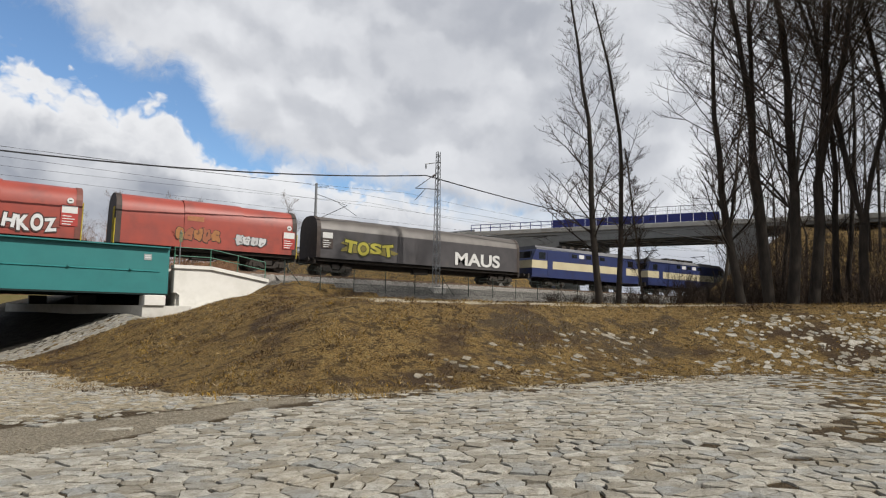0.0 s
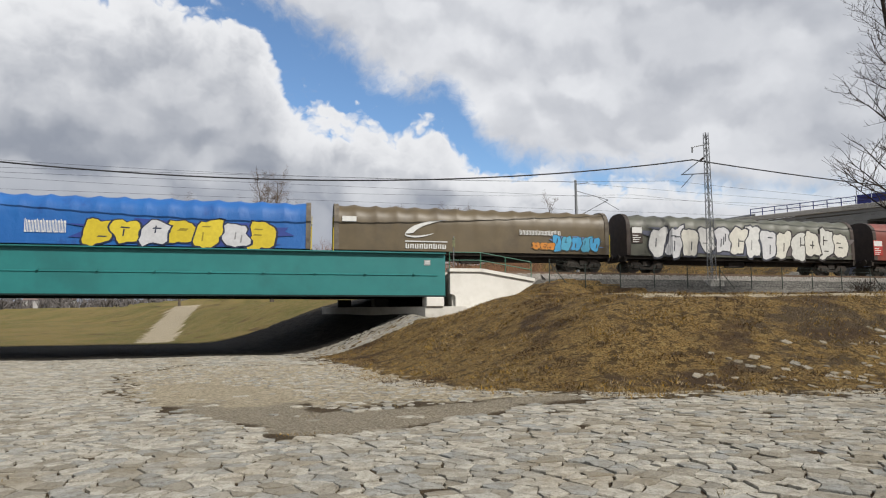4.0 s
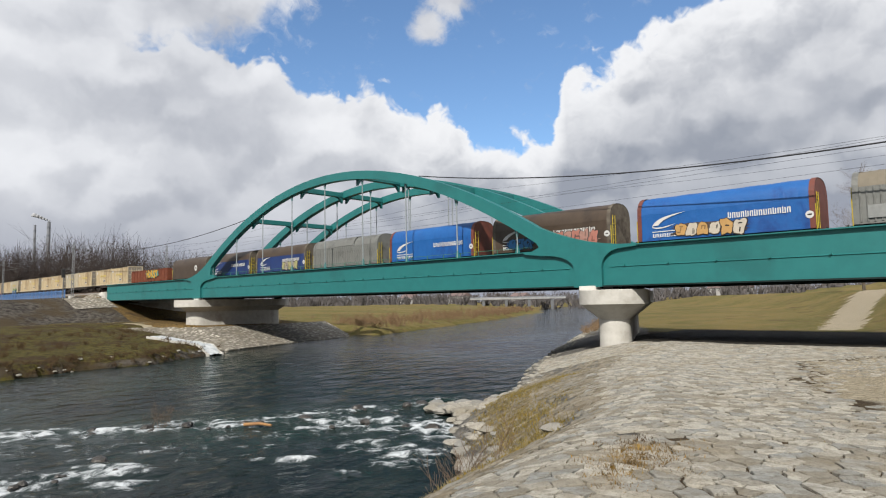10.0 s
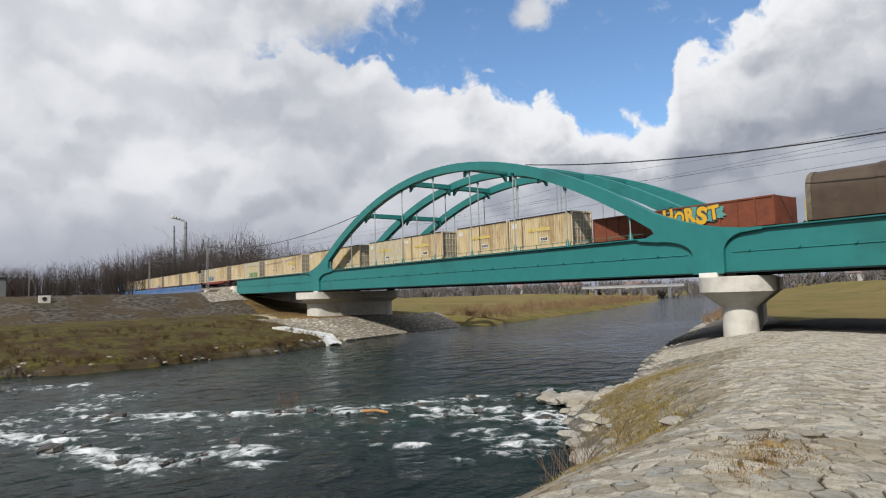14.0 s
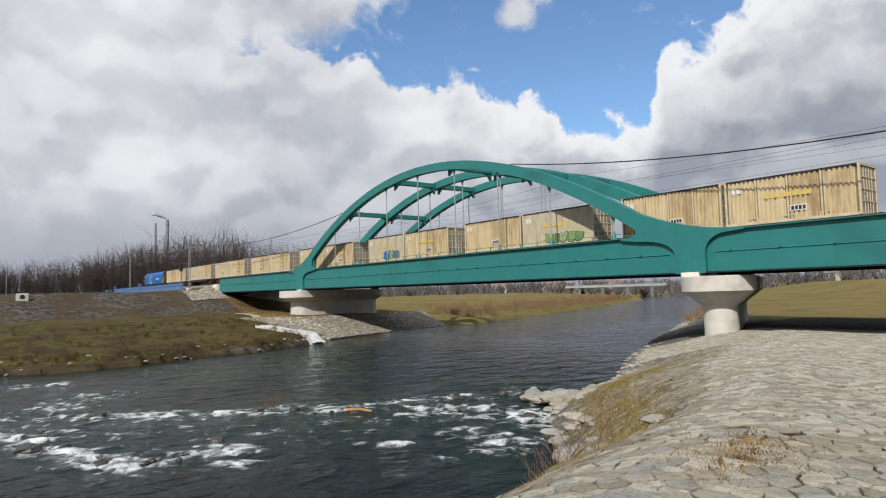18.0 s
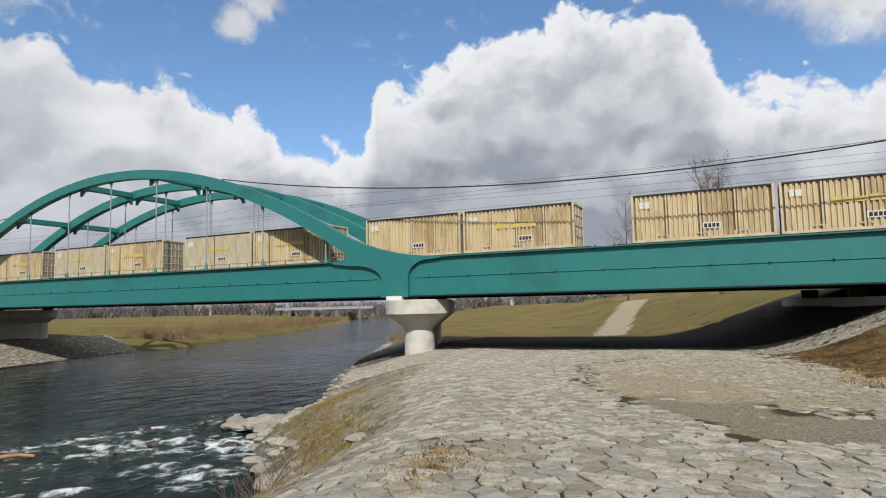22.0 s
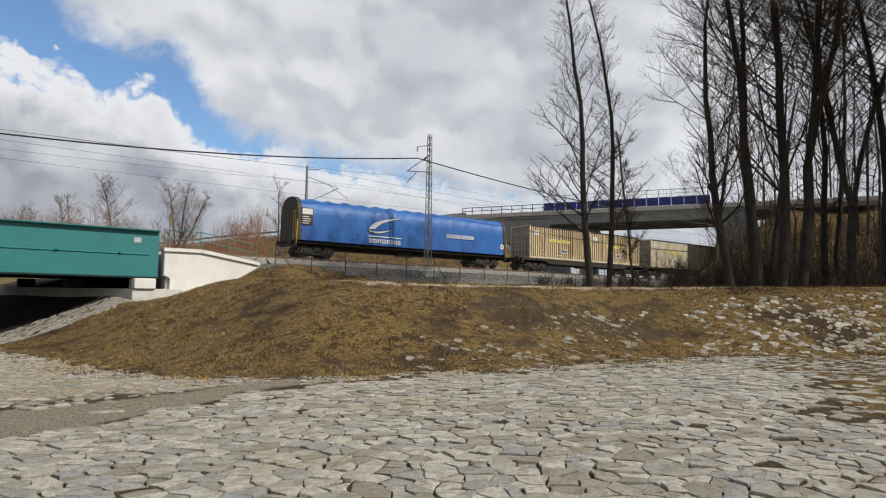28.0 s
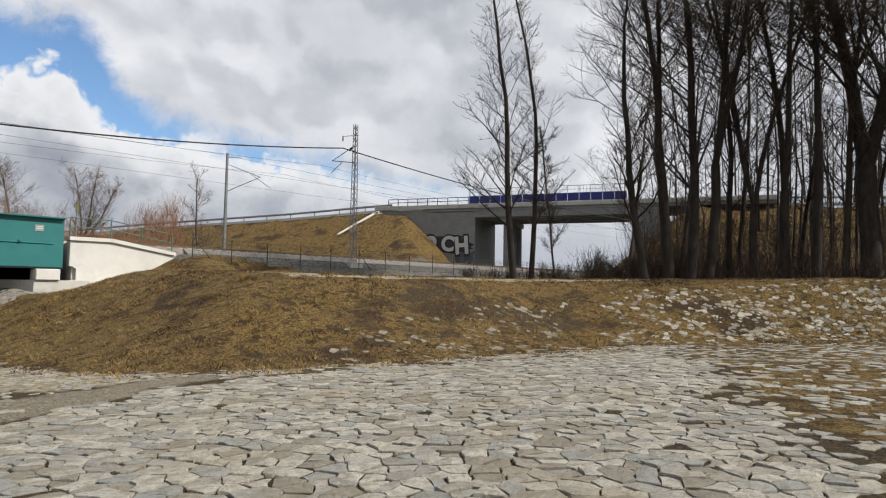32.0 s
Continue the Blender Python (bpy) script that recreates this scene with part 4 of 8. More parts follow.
# ---- the railway ----
def build_track():
    for y in (41.6, 47.5):
        bed = Mesh()
        for a, b in ((G1 + 1.1, 15.6), (15.6, 900.0), (-900.0, G0 - 1.2), (G0, G1)):
            if a == G0:
                w0, w1, dz0, dz1 = 2.0, 1.95, -0.75, -0.24
            else:
                w0, w1, dz0, dz1 = (3.4 if a != G1 + 1.1 else 2.4, 1.75, -0.95, -0.22)
            prof = lambda x: [(x, y - w0, rail_z(x) + dz0), (x, y - w1, rail_z(x) + dz1), (x, y + w1, rail_z(x) + dz1), (x, y + w0, rail_z(x) + dz0)]
            bed.add(prof(a) + prof(b), [(0, 1, 5, 4), (1, 2, 6, 5), (2, 3, 7, 6), (0, 3, 2, 1), (4, 5, 6, 7)])
        structure("ballast_bed", bed, BALLAST, "grey-brown stone ballast under the railway track", "ballast")
        for s in (-0.75, 0.75):
            r = Mesh()
            prof = [(-0.07, -0.17), (0.07, -0.17), (0.07, -0.15), (0.02, -0.12), (0.02, -0.04), (0.036, -0.03), (0.036, 0), (-0.036, 0), (-0.036, -0.03), (-0.02, -0.04), (-0.02, -0.12), (-0.07, -0.15)]
            v = [(x, y + s + p, rail_z(x) + q) for x in (-900.0, 900.0) for p, q in prof]
            n = len(prof)
            r.add(v, [(i, (i + 1) % n, n + (i + 1) % n, n + i) for i in range(n)])
            tagged(part("rail", r, RAILSTEEL), "long rusty steel rail on the ballast", "rail", "rails")
    sl = Mesh()
    for y in (41.6, 47.5):
        x = -260.0
        while x < 160:
            if not (G0 < x < G1):
                sl.box(x - 0.13, x + 0.13, y - 1.3, y + 1.3, rail_z(x) - 0.34, rail_z(x) - 0.17)
            x += 0.65
    tagged(part("sleepers", sl, CONCRETE), "grey concrete sleepers under the rails", "sleepers", "", "stuff")


build_track()


# ---- the train ----
TRAIN_Y = 41.6


def travelled(t):
    return 18.55 * t + 0.04277 * t * t


BLACKSTEEL = material("sooty_underframe", (0.028, 0.024, 0.021), (0.05, 0.04, 0.032), 4, 0.75)
WHEEL = material("wheel_steel", (0.07, 0.055, 0.045), (0.12, 0.09, 0.07), 5, 0.6, metal=0.4)
YELLOW = material("yellow_handrail", (0.62, 0.48, 0.03), None, 4, 0.55)
WHITE = material("white_marking", (0.74, 0.74, 0.72), (0.66, 0.66, 0.64), 4, 0.7)
REDMARK = material("red_marking", (0.45, 0.04, 0.03), None, 4, 0.6)
ENDGREY = material("weathered_end_wall", (0.19, 0.165, 0.13), (0.12, 0.10, 0.08), 2.5, 0.75, grime=(0.07, 0.055, 0.045), grime_scale=1.2)
DARKEND = material("dark_end_wall", (0.035, 0.024, 0.02), (0.06, 0.04, 0.03), 2.5, 0.7)
RUSTEND = material("red_brown_end_wall", (0.20, 0.055, 0.035), (0.14, 0.04, 0.028), 2, 0.6)
TARP = {
    "red": material("faded_red_hood", (0.36, 0.055, 0.032), (0.30, 0.05, 0.034), 1.3, 0.5, grime=(0.17, 0.04, 0.03), grime_scale=0.5, grime_at=(0.48, 0.8)),
    "brick": material("dull_red_hood", (0.235, 0.05, 0.033), (0.19, 0.045, 0.032), 1.3, 0.5, grime=(0.10, 0.035, 0.028), grime_scale=0.5, grime_at=(0.45, 0.8)),
    "dark": material("charcoal_tarp", (0.05, 0.046, 0.05), (0.07, 0.064, 0.066), 1.2, 0.55, grime=(0.09, 0.08, 0.075), grime_scale=0.5),
    "darktop": material("taupe_roof", (0.085, 0.07, 0.06), (0.11, 0.095, 0.08), 1.2, 0.5),
    "olive": material("grey_green_tarp", (0.09, 0.095, 0.07), (0.115, 0.115, 0.088), 1.2, 0.5, grime=(0.055, 0.055, 0.045), grime_scale=0.6),
    "brown": material("olive_brown_tarp", (0.125, 0.092, 0.045), (0.105, 0.076, 0.036), 0.9, 0.48, grime=(0.065, 0.046, 0.025), grime_scale=0.35, grime_at=(0.45, 0.75)),
    "umber": material("dark_brown_hood", (0.062, 0.041, 0.026), (0.082, 0.056, 0.036), 1.2, 0.5, grime=(0.04, 0.028, 0.02), grime_scale=0.5),
    "blue": material("bright_blue_tarp", (0.006, 0.105, 0.37), (0.008, 0.125, 0.42), 1.0, 0.55, grime=(0.006, 0.05, 0.24), grime_scale=0.5, bump=0.06, bump_scale=1.3, stretch=(1.0, 1.0, 0.6)),
    "navy": material("navy_side_panel", (0.012, 0.036, 0.15), (0.016, 0.045, 0.18), 1.0, 0.45, grime=(0.02, 0.03, 0.09), grime_scale=0.5),
    "grey": material("zinc_grey_hood", (0.225, 0.23, 0.215), (0.18, 0.185, 0.172), 1.4, 0.5, grime=(0.10, 0.10, 0.09), grime_scale=0.8),
    "buff": material("dusty_buff_roof", (0.235, 0.20, 0.145), (0.19, 0.165, 0.12), 1.4, 0.65, grime=(0.13, 0.11, 0.08), grime_scale=0.6),
}
MESHES = {}


def shared(key, build, mats, smooth=None):
    if key not in MESHES:
        MESHES[key] = build().mesh(key, mats, smooth)
    return MESHES[key]


def wheel_mesh():
    M = Mesh()
    M.disc(0, -0.80, -0.66, 0, 0.46, 20)
    M.disc(0, -0.68, -0.655, 0, 0.50, 20)
    M.disc(0, 0.66, 0.80, 0, 0.46, 20)
    M.disc(0, 0.655, 0.68, 0, 0.50, 20)
    M.disc(0, -0.95, 0.95, 0, 0.08, 8)
    return M


def bogie_mesh():
    M = Mesh()
    for s in (-1, 1):
        y = s * 0.98
        M.prism([(-1.35, 0.42), (-1.2, 0.72), (-0.5, 0.72), (-0.3, 0.40), (0.3, 0.40), (0.5, 0.72), (1.2, 0.72), (1.35, 0.42), (1.15, 0.36), (0.62, 0.36), (0.4, 0.26), (-0.4, 0.26), (-0.62, 0.36), (-1.15, 0.36)], y - 0.07, y + 0.07, "y")
        for x in (-0.9, 0.9):
            M.box(x - 0.17, x + 0.17, y - 0.15, y + 0.15, 0.3, 0.62, 0.03)
    M.box(-0.3, 0.3, -1.0, 1.0, 0.45, 0.85, 0.03)
    return M


def buffer_mesh():
    M = Mesh()
    n = 12
    for r, a, b in ((0.10, 0, 0.38), (0.22, 0.36, 0.42)):
        M.prism([(r * math.cos(2 * math.pi * k / n), r * math.sin(2 * math.pi * k / n)) for k in range(n)], a, b, "x")
    return M


def running_gear(w, L, bogies=None, red=False):
    """Underframe, bogies with wheelsets, buffers."""
    h = L / 2
    frame_mat = REDFRAME if red else BLACKSTEEL
    part("underframe", shared("underframe_%.1f_%d" % (L, red), lambda: Mesh().box(-h + 0.55, h - 0.55, -1.25, 1.25, 0.98, 1.18, 0.02).box(-h + 2.6, h - 2.6, -0.5, 0.5, 0.68, 0.99, 0.02).box(-h + 0.5, -h + 0.66, -1.3, 1.3, 0.78, 1.2).box(h - 0.66, h - 0.5, -1.3, 1.3, 0.78, 1.2), frame_mat), None, w)
    b = bogies if bogies else h - 2.35
    for s in (-1, 1):
        bogie = part("bogie", shared("bogie", bogie_mesh, BLACKSTEEL), None, w, at=pose(s * b, 0, 0))
        for a in (-0.9, 0.9):
            part("wheelset", shared("wheelset", wheel_mesh, WHEEL, 40), None, bogie, at=pose(a, 0, 0.46))
        for y in (-0.875, 0.875):
            part("buffer", shared("buffer", buffer_mesh, BLACKSTEEL), None, w, at=pose(s * (h - 0.6), y, 1.05, 0, 0, 0 if s > 0 else 180))
    for y in (-1.1,):
        part("brake_gear", shared("brake_gear", lambda: Mesh().box(-0.7, 0.7, -0.25, 0.25, 0.5, 0.95, 0.04).tube([(0.9, 0, 0.75), (1.7, 0, 0.75)], 0.15, 10), BLACKSTEEL), None, w, at=pose(-0.4, y + 0.5, 0))


def hood_profile(top=4.22, w=1.43, n=12, shoulder=2.95, z0=1.2):
    """Half a section from the lower edge over the roof and down again."""
    pts = [(-w, z0), (-w, 1.9), (-w + 0.01, 2.45)]
    for i in range(n + 1):
        t = math.pi * i / n
        c, s = math.cos(t), math.sin(t)
        pts.append((-w * (abs(c) ** 0.72) * (1 if c > 0 else -1), shoulder + (top - shoulder) * (abs(s) ** 0.85)))
    return pts + [(w - 0.01, 2.45), (w, 1.9), (w, z0)]


def skin(a, b, prof, n, bend=None):
    """A shell over a section, from a to b along x."""
    M = Mesh()
    v = []
    m = len(prof)
    for i in range(n + 1):
        x = a + (b - a) * i / n
        for k, (y, z) in enumerate(prof):
            v.append(bend(x, y, z) if bend else (x, y, z))
    f = [(i * m + k, i * m + k + 1, (i + 1) * m + k + 1, (i + 1) * m + k) for i in range(n) for k in range(m - 1)]
    return M.add(v, f)


def lettering(text, size, mat, depth=0.004, bold=0.0):
    """Words as a flat mesh in the xz plane, facing -y."""
    cu = bpy.data.curves.new("words", "FONT")
    cu.body, cu.size, cu.extrude, cu.offset, cu.align_x = text, size, depth, bold, "CENTER"
    ob = bpy.data.objects.new("words", cu)
    me = bpy.data.meshes.new_from_object(ob)
    me.transform(Matrix.Rotation(radians(90), 4, "X"))
    me.materials.append(mat)
    bpy.data.objects.remove(ob)
    return me


def flat(pts, mat, y=0.0, t=0.004):
    return Mesh().prism(pts, y - t, y, "y")


def blob_outline(cx, cz, w, h, rnd, n=26, jag=0.16):
    out = []
    for k in range(n):
        t = 2 * math.pi * k / n
        c, s = math.cos(t), math.sin(t)
        r = 1 + rnd.uniform(-jag, jag)
        out.append((cx + w / 2 * r * (abs(c) ** 0.5) * (1 if c > 0 else -1), cz + h / 2 * r * (abs(s) ** 0.6) * (1 if s > 0 else -1)))
    return out


PAINTS = {}


def paint(rgb):
    key = "spray_%02d%02d%02d" % tuple(int(c * 99) for c in rgb)
    return material(key, rgb, tuple(c * 0.85 for c in rgb), 5, 0.6)


def stroke(x, z, dx, dz, w):
    """A slanted bar with cut ends."""
    return [(x - w / 2, z), (x + w / 2, z + w * 0.15), (x + dx + w / 2, z + dz), (x + dx - w / 2, z + dz - w * 0.15)]


def spray(w, y, cx, cz, width, height, fill, edge, seed, pieces=5, word=None, wcol=None):
    """A spray-painted piece: ragged backing, swollen overlapping letter bodies with dark outlines, inner lines and highlights."""
    rnd = random.Random(seed)
    part("spray_backing", flat(blob_outline(cx, cz, width * 1.02, height * 0.92, rnd, 40, 0.22), None, y), paint(edge), w, "spray-painted lettering")
    if fill is None:
        fill, pieces = [wcol], len(word)
    fill = fill if isinstance(fill[0], tuple) else [fill]
    dark = paint(tuple(min(c * 0.3, 0.05) for c in edge))
    if word:
        for k, ch in enumerate(word):           # legible pieces: fat capitals over a dark rim
            w0 = width / len(word)
            for nm, mat, bold, dy, grow in (("letter_outline", dark, 0.10, 0.003, 1.12), ("spray_letter", paint(wcol), 0.045, 0.008, 0.94)):
                me = lettering(ch, 1.0, mat, bold=bold)
                co = np.empty(len(me.vertices) * 3)
                me.vertices.foreach_get("co", co)
                lo, hi = co.reshape(-1, 3).min(0), co.reshape(-1, 3).max(0)
                tilt = (0.12, -0.08, 0.05, -0.14)[(k + seed) % 4]
                me.transform(Matrix.Rotation(tilt, 4, "Y") @ Matrix.Diagonal((grow * w0 * 0.98 / (hi[0] - lo[0]), 1, grow * height * (0.92 + 0.12 * ((k + seed) % 3)) / (hi[2] - lo[2]), 1)) @ Matrix.Translation(tuple(-(lo + hi) / 2)))
                part(nm, me, None, w, at=pose(cx - width / 2 + w0 * (k + 0.5), y - dy - 0.0016 * (k % 3), cz + 0.05 * height * (-1) ** k))
        return
    step = width / pieces
    for k in range(pieces):
        x = cx - width / 2 + step * (k + 0.5) + rnd.uniform(-.08, .08) * step
        h = height * rnd.uniform(0.85, 1.15)
        z = cz + rnd.uniform(-.07, .07) * height
        lean = rnd.uniform(-0.15, 0.35)
        body = []
        a1, a2, p1, p2 = rnd.uniform(.04, .15), rnd.uniform(.03, .12), rnd.uniform(0, 6.28), rnd.uniform(0, 6.28)
        n = 22
        for i in range(n):
            t = 6.2832 * i / n
            c, s = math.cos(t), math.sin(t)
            q = 1 / (abs(c) ** 5 + abs(s) ** 5) ** 0.2
            q *= 1 + a1 * math.sin(3 * t + p1) + a2 * math.sin(5 * t + p2) + rnd.uniform(-.10, .08)
            px, pz = q * c * step * 0.52, q * s * h * 0.54
            body.append((px + lean * pz, pz))
        out = part("letter_outline", flat([(x + 1.05 * a + 0.02 * (a > 0), z + 1.05 * b - 0.015) for a, b in body], None, y - 0.003 - 0.0016 * (k % 3)), dark, w)
        top = y - 0.0045 - 0.0016 * (k % 3)
        part("spray_letter", flat([(x + a * 0.93, z + b * 0.94) for a, b in body], None, top, 0.0035), paint(fill[k % len(fill)]), w)
        line = dark if h > 0.6 and rnd.random() < 0.6 else paint(tuple(c * 0.45 for c in fill[k % len(fill)]))
        for j in range(rnd.choice((1, 2, 2, 3))):       # counters and seams
            u, v = rnd.uniform(-.24, .24) * step, rnd.uniform(-.26, .26) * h
            if rnd.random() < 0.45:
                q = [(x + u + lean * v - 0.035, z + v - 0.17 * h), (x + u + lean * v + 0.05, z + v - 0.15 * h), (x + u + 0.10 + lean * v, z + v + 0.17 * h), (x + u + 0.02 + lean * v, z + v + 0.19 * h)]
            else:
                q = [(x + u - 0.16 * step, z + v - 0.03), (x + u + 0.17 * step, z + v - 0.05 + lean * 0.1), (x + u + 0.19 * step, z + v + 0.03 + lean * 0.1), (x + u - 0.10 * step, z + v + 0.06)]
            part("inner_line", Mesh().prism(q, top - 0.006 - 0.0005 * j, top - 0.001, "y"), line, out)


def painted_word(w, y, cx, cz, width, height, word, rgb):
    """A plain word sprayed in one colour."""
    me = lettering(word, 1.0, paint(rgb), bold=0.03)
    co = np.empty(len(me.vertices) * 3)
    me.vertices.foreach_get("co", co)
    co = co.reshape(-1, 3)
    lo, hi = co.min(0), co.max(0)
    mid = (lo + hi) / 2
    me.transform(Matrix.Diagonal((width / (hi[0] - lo[0]), 1, height / (hi[2] - lo[2]), 1)) @ Matrix.Translation((-mid[0], 0, -mid[2])))
    part("painted_word", me, None, w, "word sprayed in white capitals", at=pose(cx, y - 0.008, cz))


def swoosh(w, y, cx, cz, s):
    """The carrier's mark as a plain white blade that hooks back on itself, with a line and small bars under it."""
    def bow(a, b, c, n=12):
        return [tuple((1 - t) ** 2 * p + 2 * t * (1 - t) * q + t * t * r for p, q, r in zip(a, b, c)) for t in (i / n for i in range(n + 1))]
    out = bow((-1.0, -0.16), (-0.72, 0.42), (1.0, 0.52)) + bow((1.0, 0.52), (-0.30, 0.30), (-0.62, -0.12))[1:]
    part("carrier_mark", flat([(cx + a * s, cz + b * s) for a, b in out], None, y), WHITE, w, "white blade-shaped mark")
    out = bow((-1.0, -0.19), (-0.55, -0.34), (0.35, -0.10), 8) + bow((0.35, -0.10), (-0.45, -0.46), (-1.0, -0.24), 8)[1:]
    part("carrier_mark", flat([(cx + a * s, cz + b * s) for a, b in out], None, y), WHITE, w)
    part("carrier_line", Mesh().box(cx - 1.0 * s, cx + 0.95 * s, y - 0.004, y, cz - 0.52 * s, cz - 0.47 * s), WHITE, w)
    web_bar(w, y, cx - 0.02 * s, cz - 0.72 * s, 1.9 * s, 0.20 * s, 9)


def web_bar(w, y, cx, cz, L, h, n=14):
    """A line of small white characters drawn as plain narrow bars."""
    M = Mesh()
    for k in range(n):
        x, c = cx - L / 2 + L * k / n, L / n
        up = h * (0.62, 0.5, 0.5, 0.5, 0.62, 0.5)[k % 6]
        M.box(x, x + c * 0.26, y - 0.004, y, cz - h / 2, cz + up)
        M.box(x + c * 0.5, x + c * 0.76, y - 0.004, y, cz - h / 2, cz + h * 0.5)
        M.box(x + c * 0.26, x + c * 0.5, y - 0.004, y, cz + (0.5 if k % 2 else -0.34) * h - 0.16 * h, cz + (0.5 if k % 2 else -0.34) * h)
    part("white_characters", M, WHITE, w, "line of small white characters")


def hood_wagon(label, L, top, low=None, end=None, kind="hood", ladder=True, seed=1, split=2.75):
    """A covered coil wagon. kind: hood (smooth shells), tarp (slack cloth over hoops), rib (ribbed steel)."""
    w = thing("freight_wagon", label, "wagon", "wagons of the train")
    running_gear(w, L)
    rnd = random.Random(seed)
    h = L / 2 - 0.62
    end = end or ENDGREY
    y = -1.43
    prof = hood_profile(4.22 if kind != "tarp" else 4.28)
    if kind == "tarp":
        ph = [rnd.uniform(0, 6.28) for _ in range(4)]
        hoop = 1.35

        def bend(x, yy, z):
            u = (x + h) / hoop
            sag = abs(math.sin(math.pi * u)) ** 0.8
            up = max(0.0, (z - 2.7) / 1.5)
            side = max(0.0, 1 - abs(z - 2.9) / 1.4)
            wob = math.sin(x * 2.1 + ph[0]) * 0.4 + math.sin(x * 4.7 + z * 2.2 + ph[1]) * 0.35 + math.sin(x * 7.9 - z * 5 + ph[2]) * 0.25
            zz = z - up * (0.10 * sag + 0.035 * wob)
            yo = yy * (1 - 0.030 * side * sag - 0.016 * side * wob)
            return (x, yo, zz)
        part("tarpaulin", skin(-h + 0.22, h - 0.22, prof, int(L * 7), bend), top, w, smooth=70)
    elif low is not None:
        lo = [p for p in prof if p[1] <= split]
        a = [p for p in lo if p[0] < 0] + [(-1.432, split)]
        b = [(1.432, split)] + [p for p in lo if p[0] > 0]
        part("side_panel", skin(-h + 0.25, h - 0.25, a, 2), low, w, smooth=30)
        part("side_panel", skin(-h + 0.25, h - 0.25, b, 2), low, w, smooth=30)
        hi = [(-1.435, split - 0.02)] + [p for p in prof if p[1] > split] + [(1.435, split - 0.02)]
        if kind == "rib":
            for k in range(3):
                a, b = -h + 0.25 + k * (2 * h - 0.5) / 3, -h + 0.25 + (k + 1) * (2 * h - 0.5) / 3
                g = 1.0 + (0.018 if k == 1 else 0)
                part("hood", skin(a + 0.02, b - 0.02, [(p * g, q + (g - 1) * 3) for p, q in hi], 1), top, w, smooth=30)
                for j in range(9):
                    x = a + 0.1 + (b - a - 0.2) * j / 8
                    part("roof_rib", skin(x - 0.03, x + 0.03, [(p * g * 1.018, q * 1.006 + (g - 1) * 3) for p, q in hi], 1), top, w)
        else:
            part("hood", skin(-h + 0.22, h - 0.22, hi, int(L * 2), lambda x, yy, z: (x, yy, z + 0.012 * math.sin(x * 3.1 + seed))), top, w, smooth=40)
    else:
        for k in range(3):
            a, b = -h + 0.22 + k * (2 * h - 0.44) / 3, -h + 0.22 + (k + 1) * (2 * h - 0.44) / 3
            g = 1.0 if k != 1 else 1.02
            part("hood", skin(a + 0.01, b - 0.01 if k != 1 else b + 0.12, [(p * g, q + (0.05 if k == 1 and q > 3 else 0)) for p, q in prof], 6, lambda x, yy, z: (x, yy * (1 + 0.004 * math.sin(x * 5 + z * 3)), z)), top, w, smooth=40)
    if kind == "rib":
        n = int(L / 0.36)
        for k in range(n):
            x = -h + 0.35 + (2 * h - 0.7) * k / (n - 1)
            part("side_rib", shared("side_rib", lambda: Mesh().box(-0.045, 0.045, -1.47, -1.43, 1.3, split, 0.01), TARP["grey"]), None, w, at=pose(x, 0, 0))
    for s in (-1, 1):
        x = s * h
        e = Mesh()
        full = [(p * 1.0, q) for p, q in prof]
        e.prism(full, min(x, x - s * 0.24), max(x, x - s * 0.24), "x")
        part("end_wall", e, end, w)
        rim = skin(min(x, x - s * 0.26) - 0.02, max(x, x - s * 0.26) + 0.02, [(p * 1.02, q * 1.008) for p, q in prof], 1)
        part("end_rim", rim, end, w)
        part("platform", Mesh().box(min(x, x + s * 0.2), max(x, x + s * 0.2), -1.3, 1.3, 1.1, 1.17), BLACKSTEEL, w)
        if ladder:
            lad = Mesh()
            for yy in (-1.25, -0.9):
                lad.tube([(x + s * 0.08, yy, 0.9), (x + s * 0.08, yy, 3.3)], 0.025, 6)
            for k in range(6):
                lad.tube([(x + s * 0.08, -1.25, 1.1 + 0.4 * k), (x + s * 0.08, -0.9, 1.1 + 0.4 * k)], 0.02, 5)
            lad.tube([(x + s * 0.05, -1.42, 1.0), (x + s * 0.05, -1.46, 2.6)], 0.03, 6)
            part("ladder", lad, YELLOW, w, "yellow end ladder and grab rail")
    return w


def data_panel(w, x, y, z, mat=None):
    part("data_panel", Mesh().box(x - 0.42, x + 0.42, y - 0.006, y, z - 0.62, z + 0.55), mat or DARKEND, w, "dark data panel with unreadable lines")
    part("panel_card", Mesh().box(x - 0.38, x + 0.38, y - 0.012, y - 0.006, z + 0.1, z + 0.5), WHITE, w)
    M = Mesh()
    for k in range(4):
        M.box(x - 0.34, x + 0.1 + 0.08 * (k % 3), y - 0.012, y - 0.006, z - 0.55 + 0.15 * k, z - 0.50 + 0.15 * k)
    part("panel_lines", M, WHITE, w)


def round_mark(w, x, y, z, r=0.22):
    n = 16
    part("round_mark", flat([(x + r * math.cos(2 * math.pi * k / n), z + r * math.sin(2 * math.pi * k / n)) for k in range(n)], None, y), WHITE, w, "round white mark with a dark letter-like bar")
    part("mark_bar", Mesh().box(x - r * 0.5, x + r * 0.5, y - 0.009, y - 0.005, z - r * 0.2, z + r * 0.2), BLACKSTEEL, w)


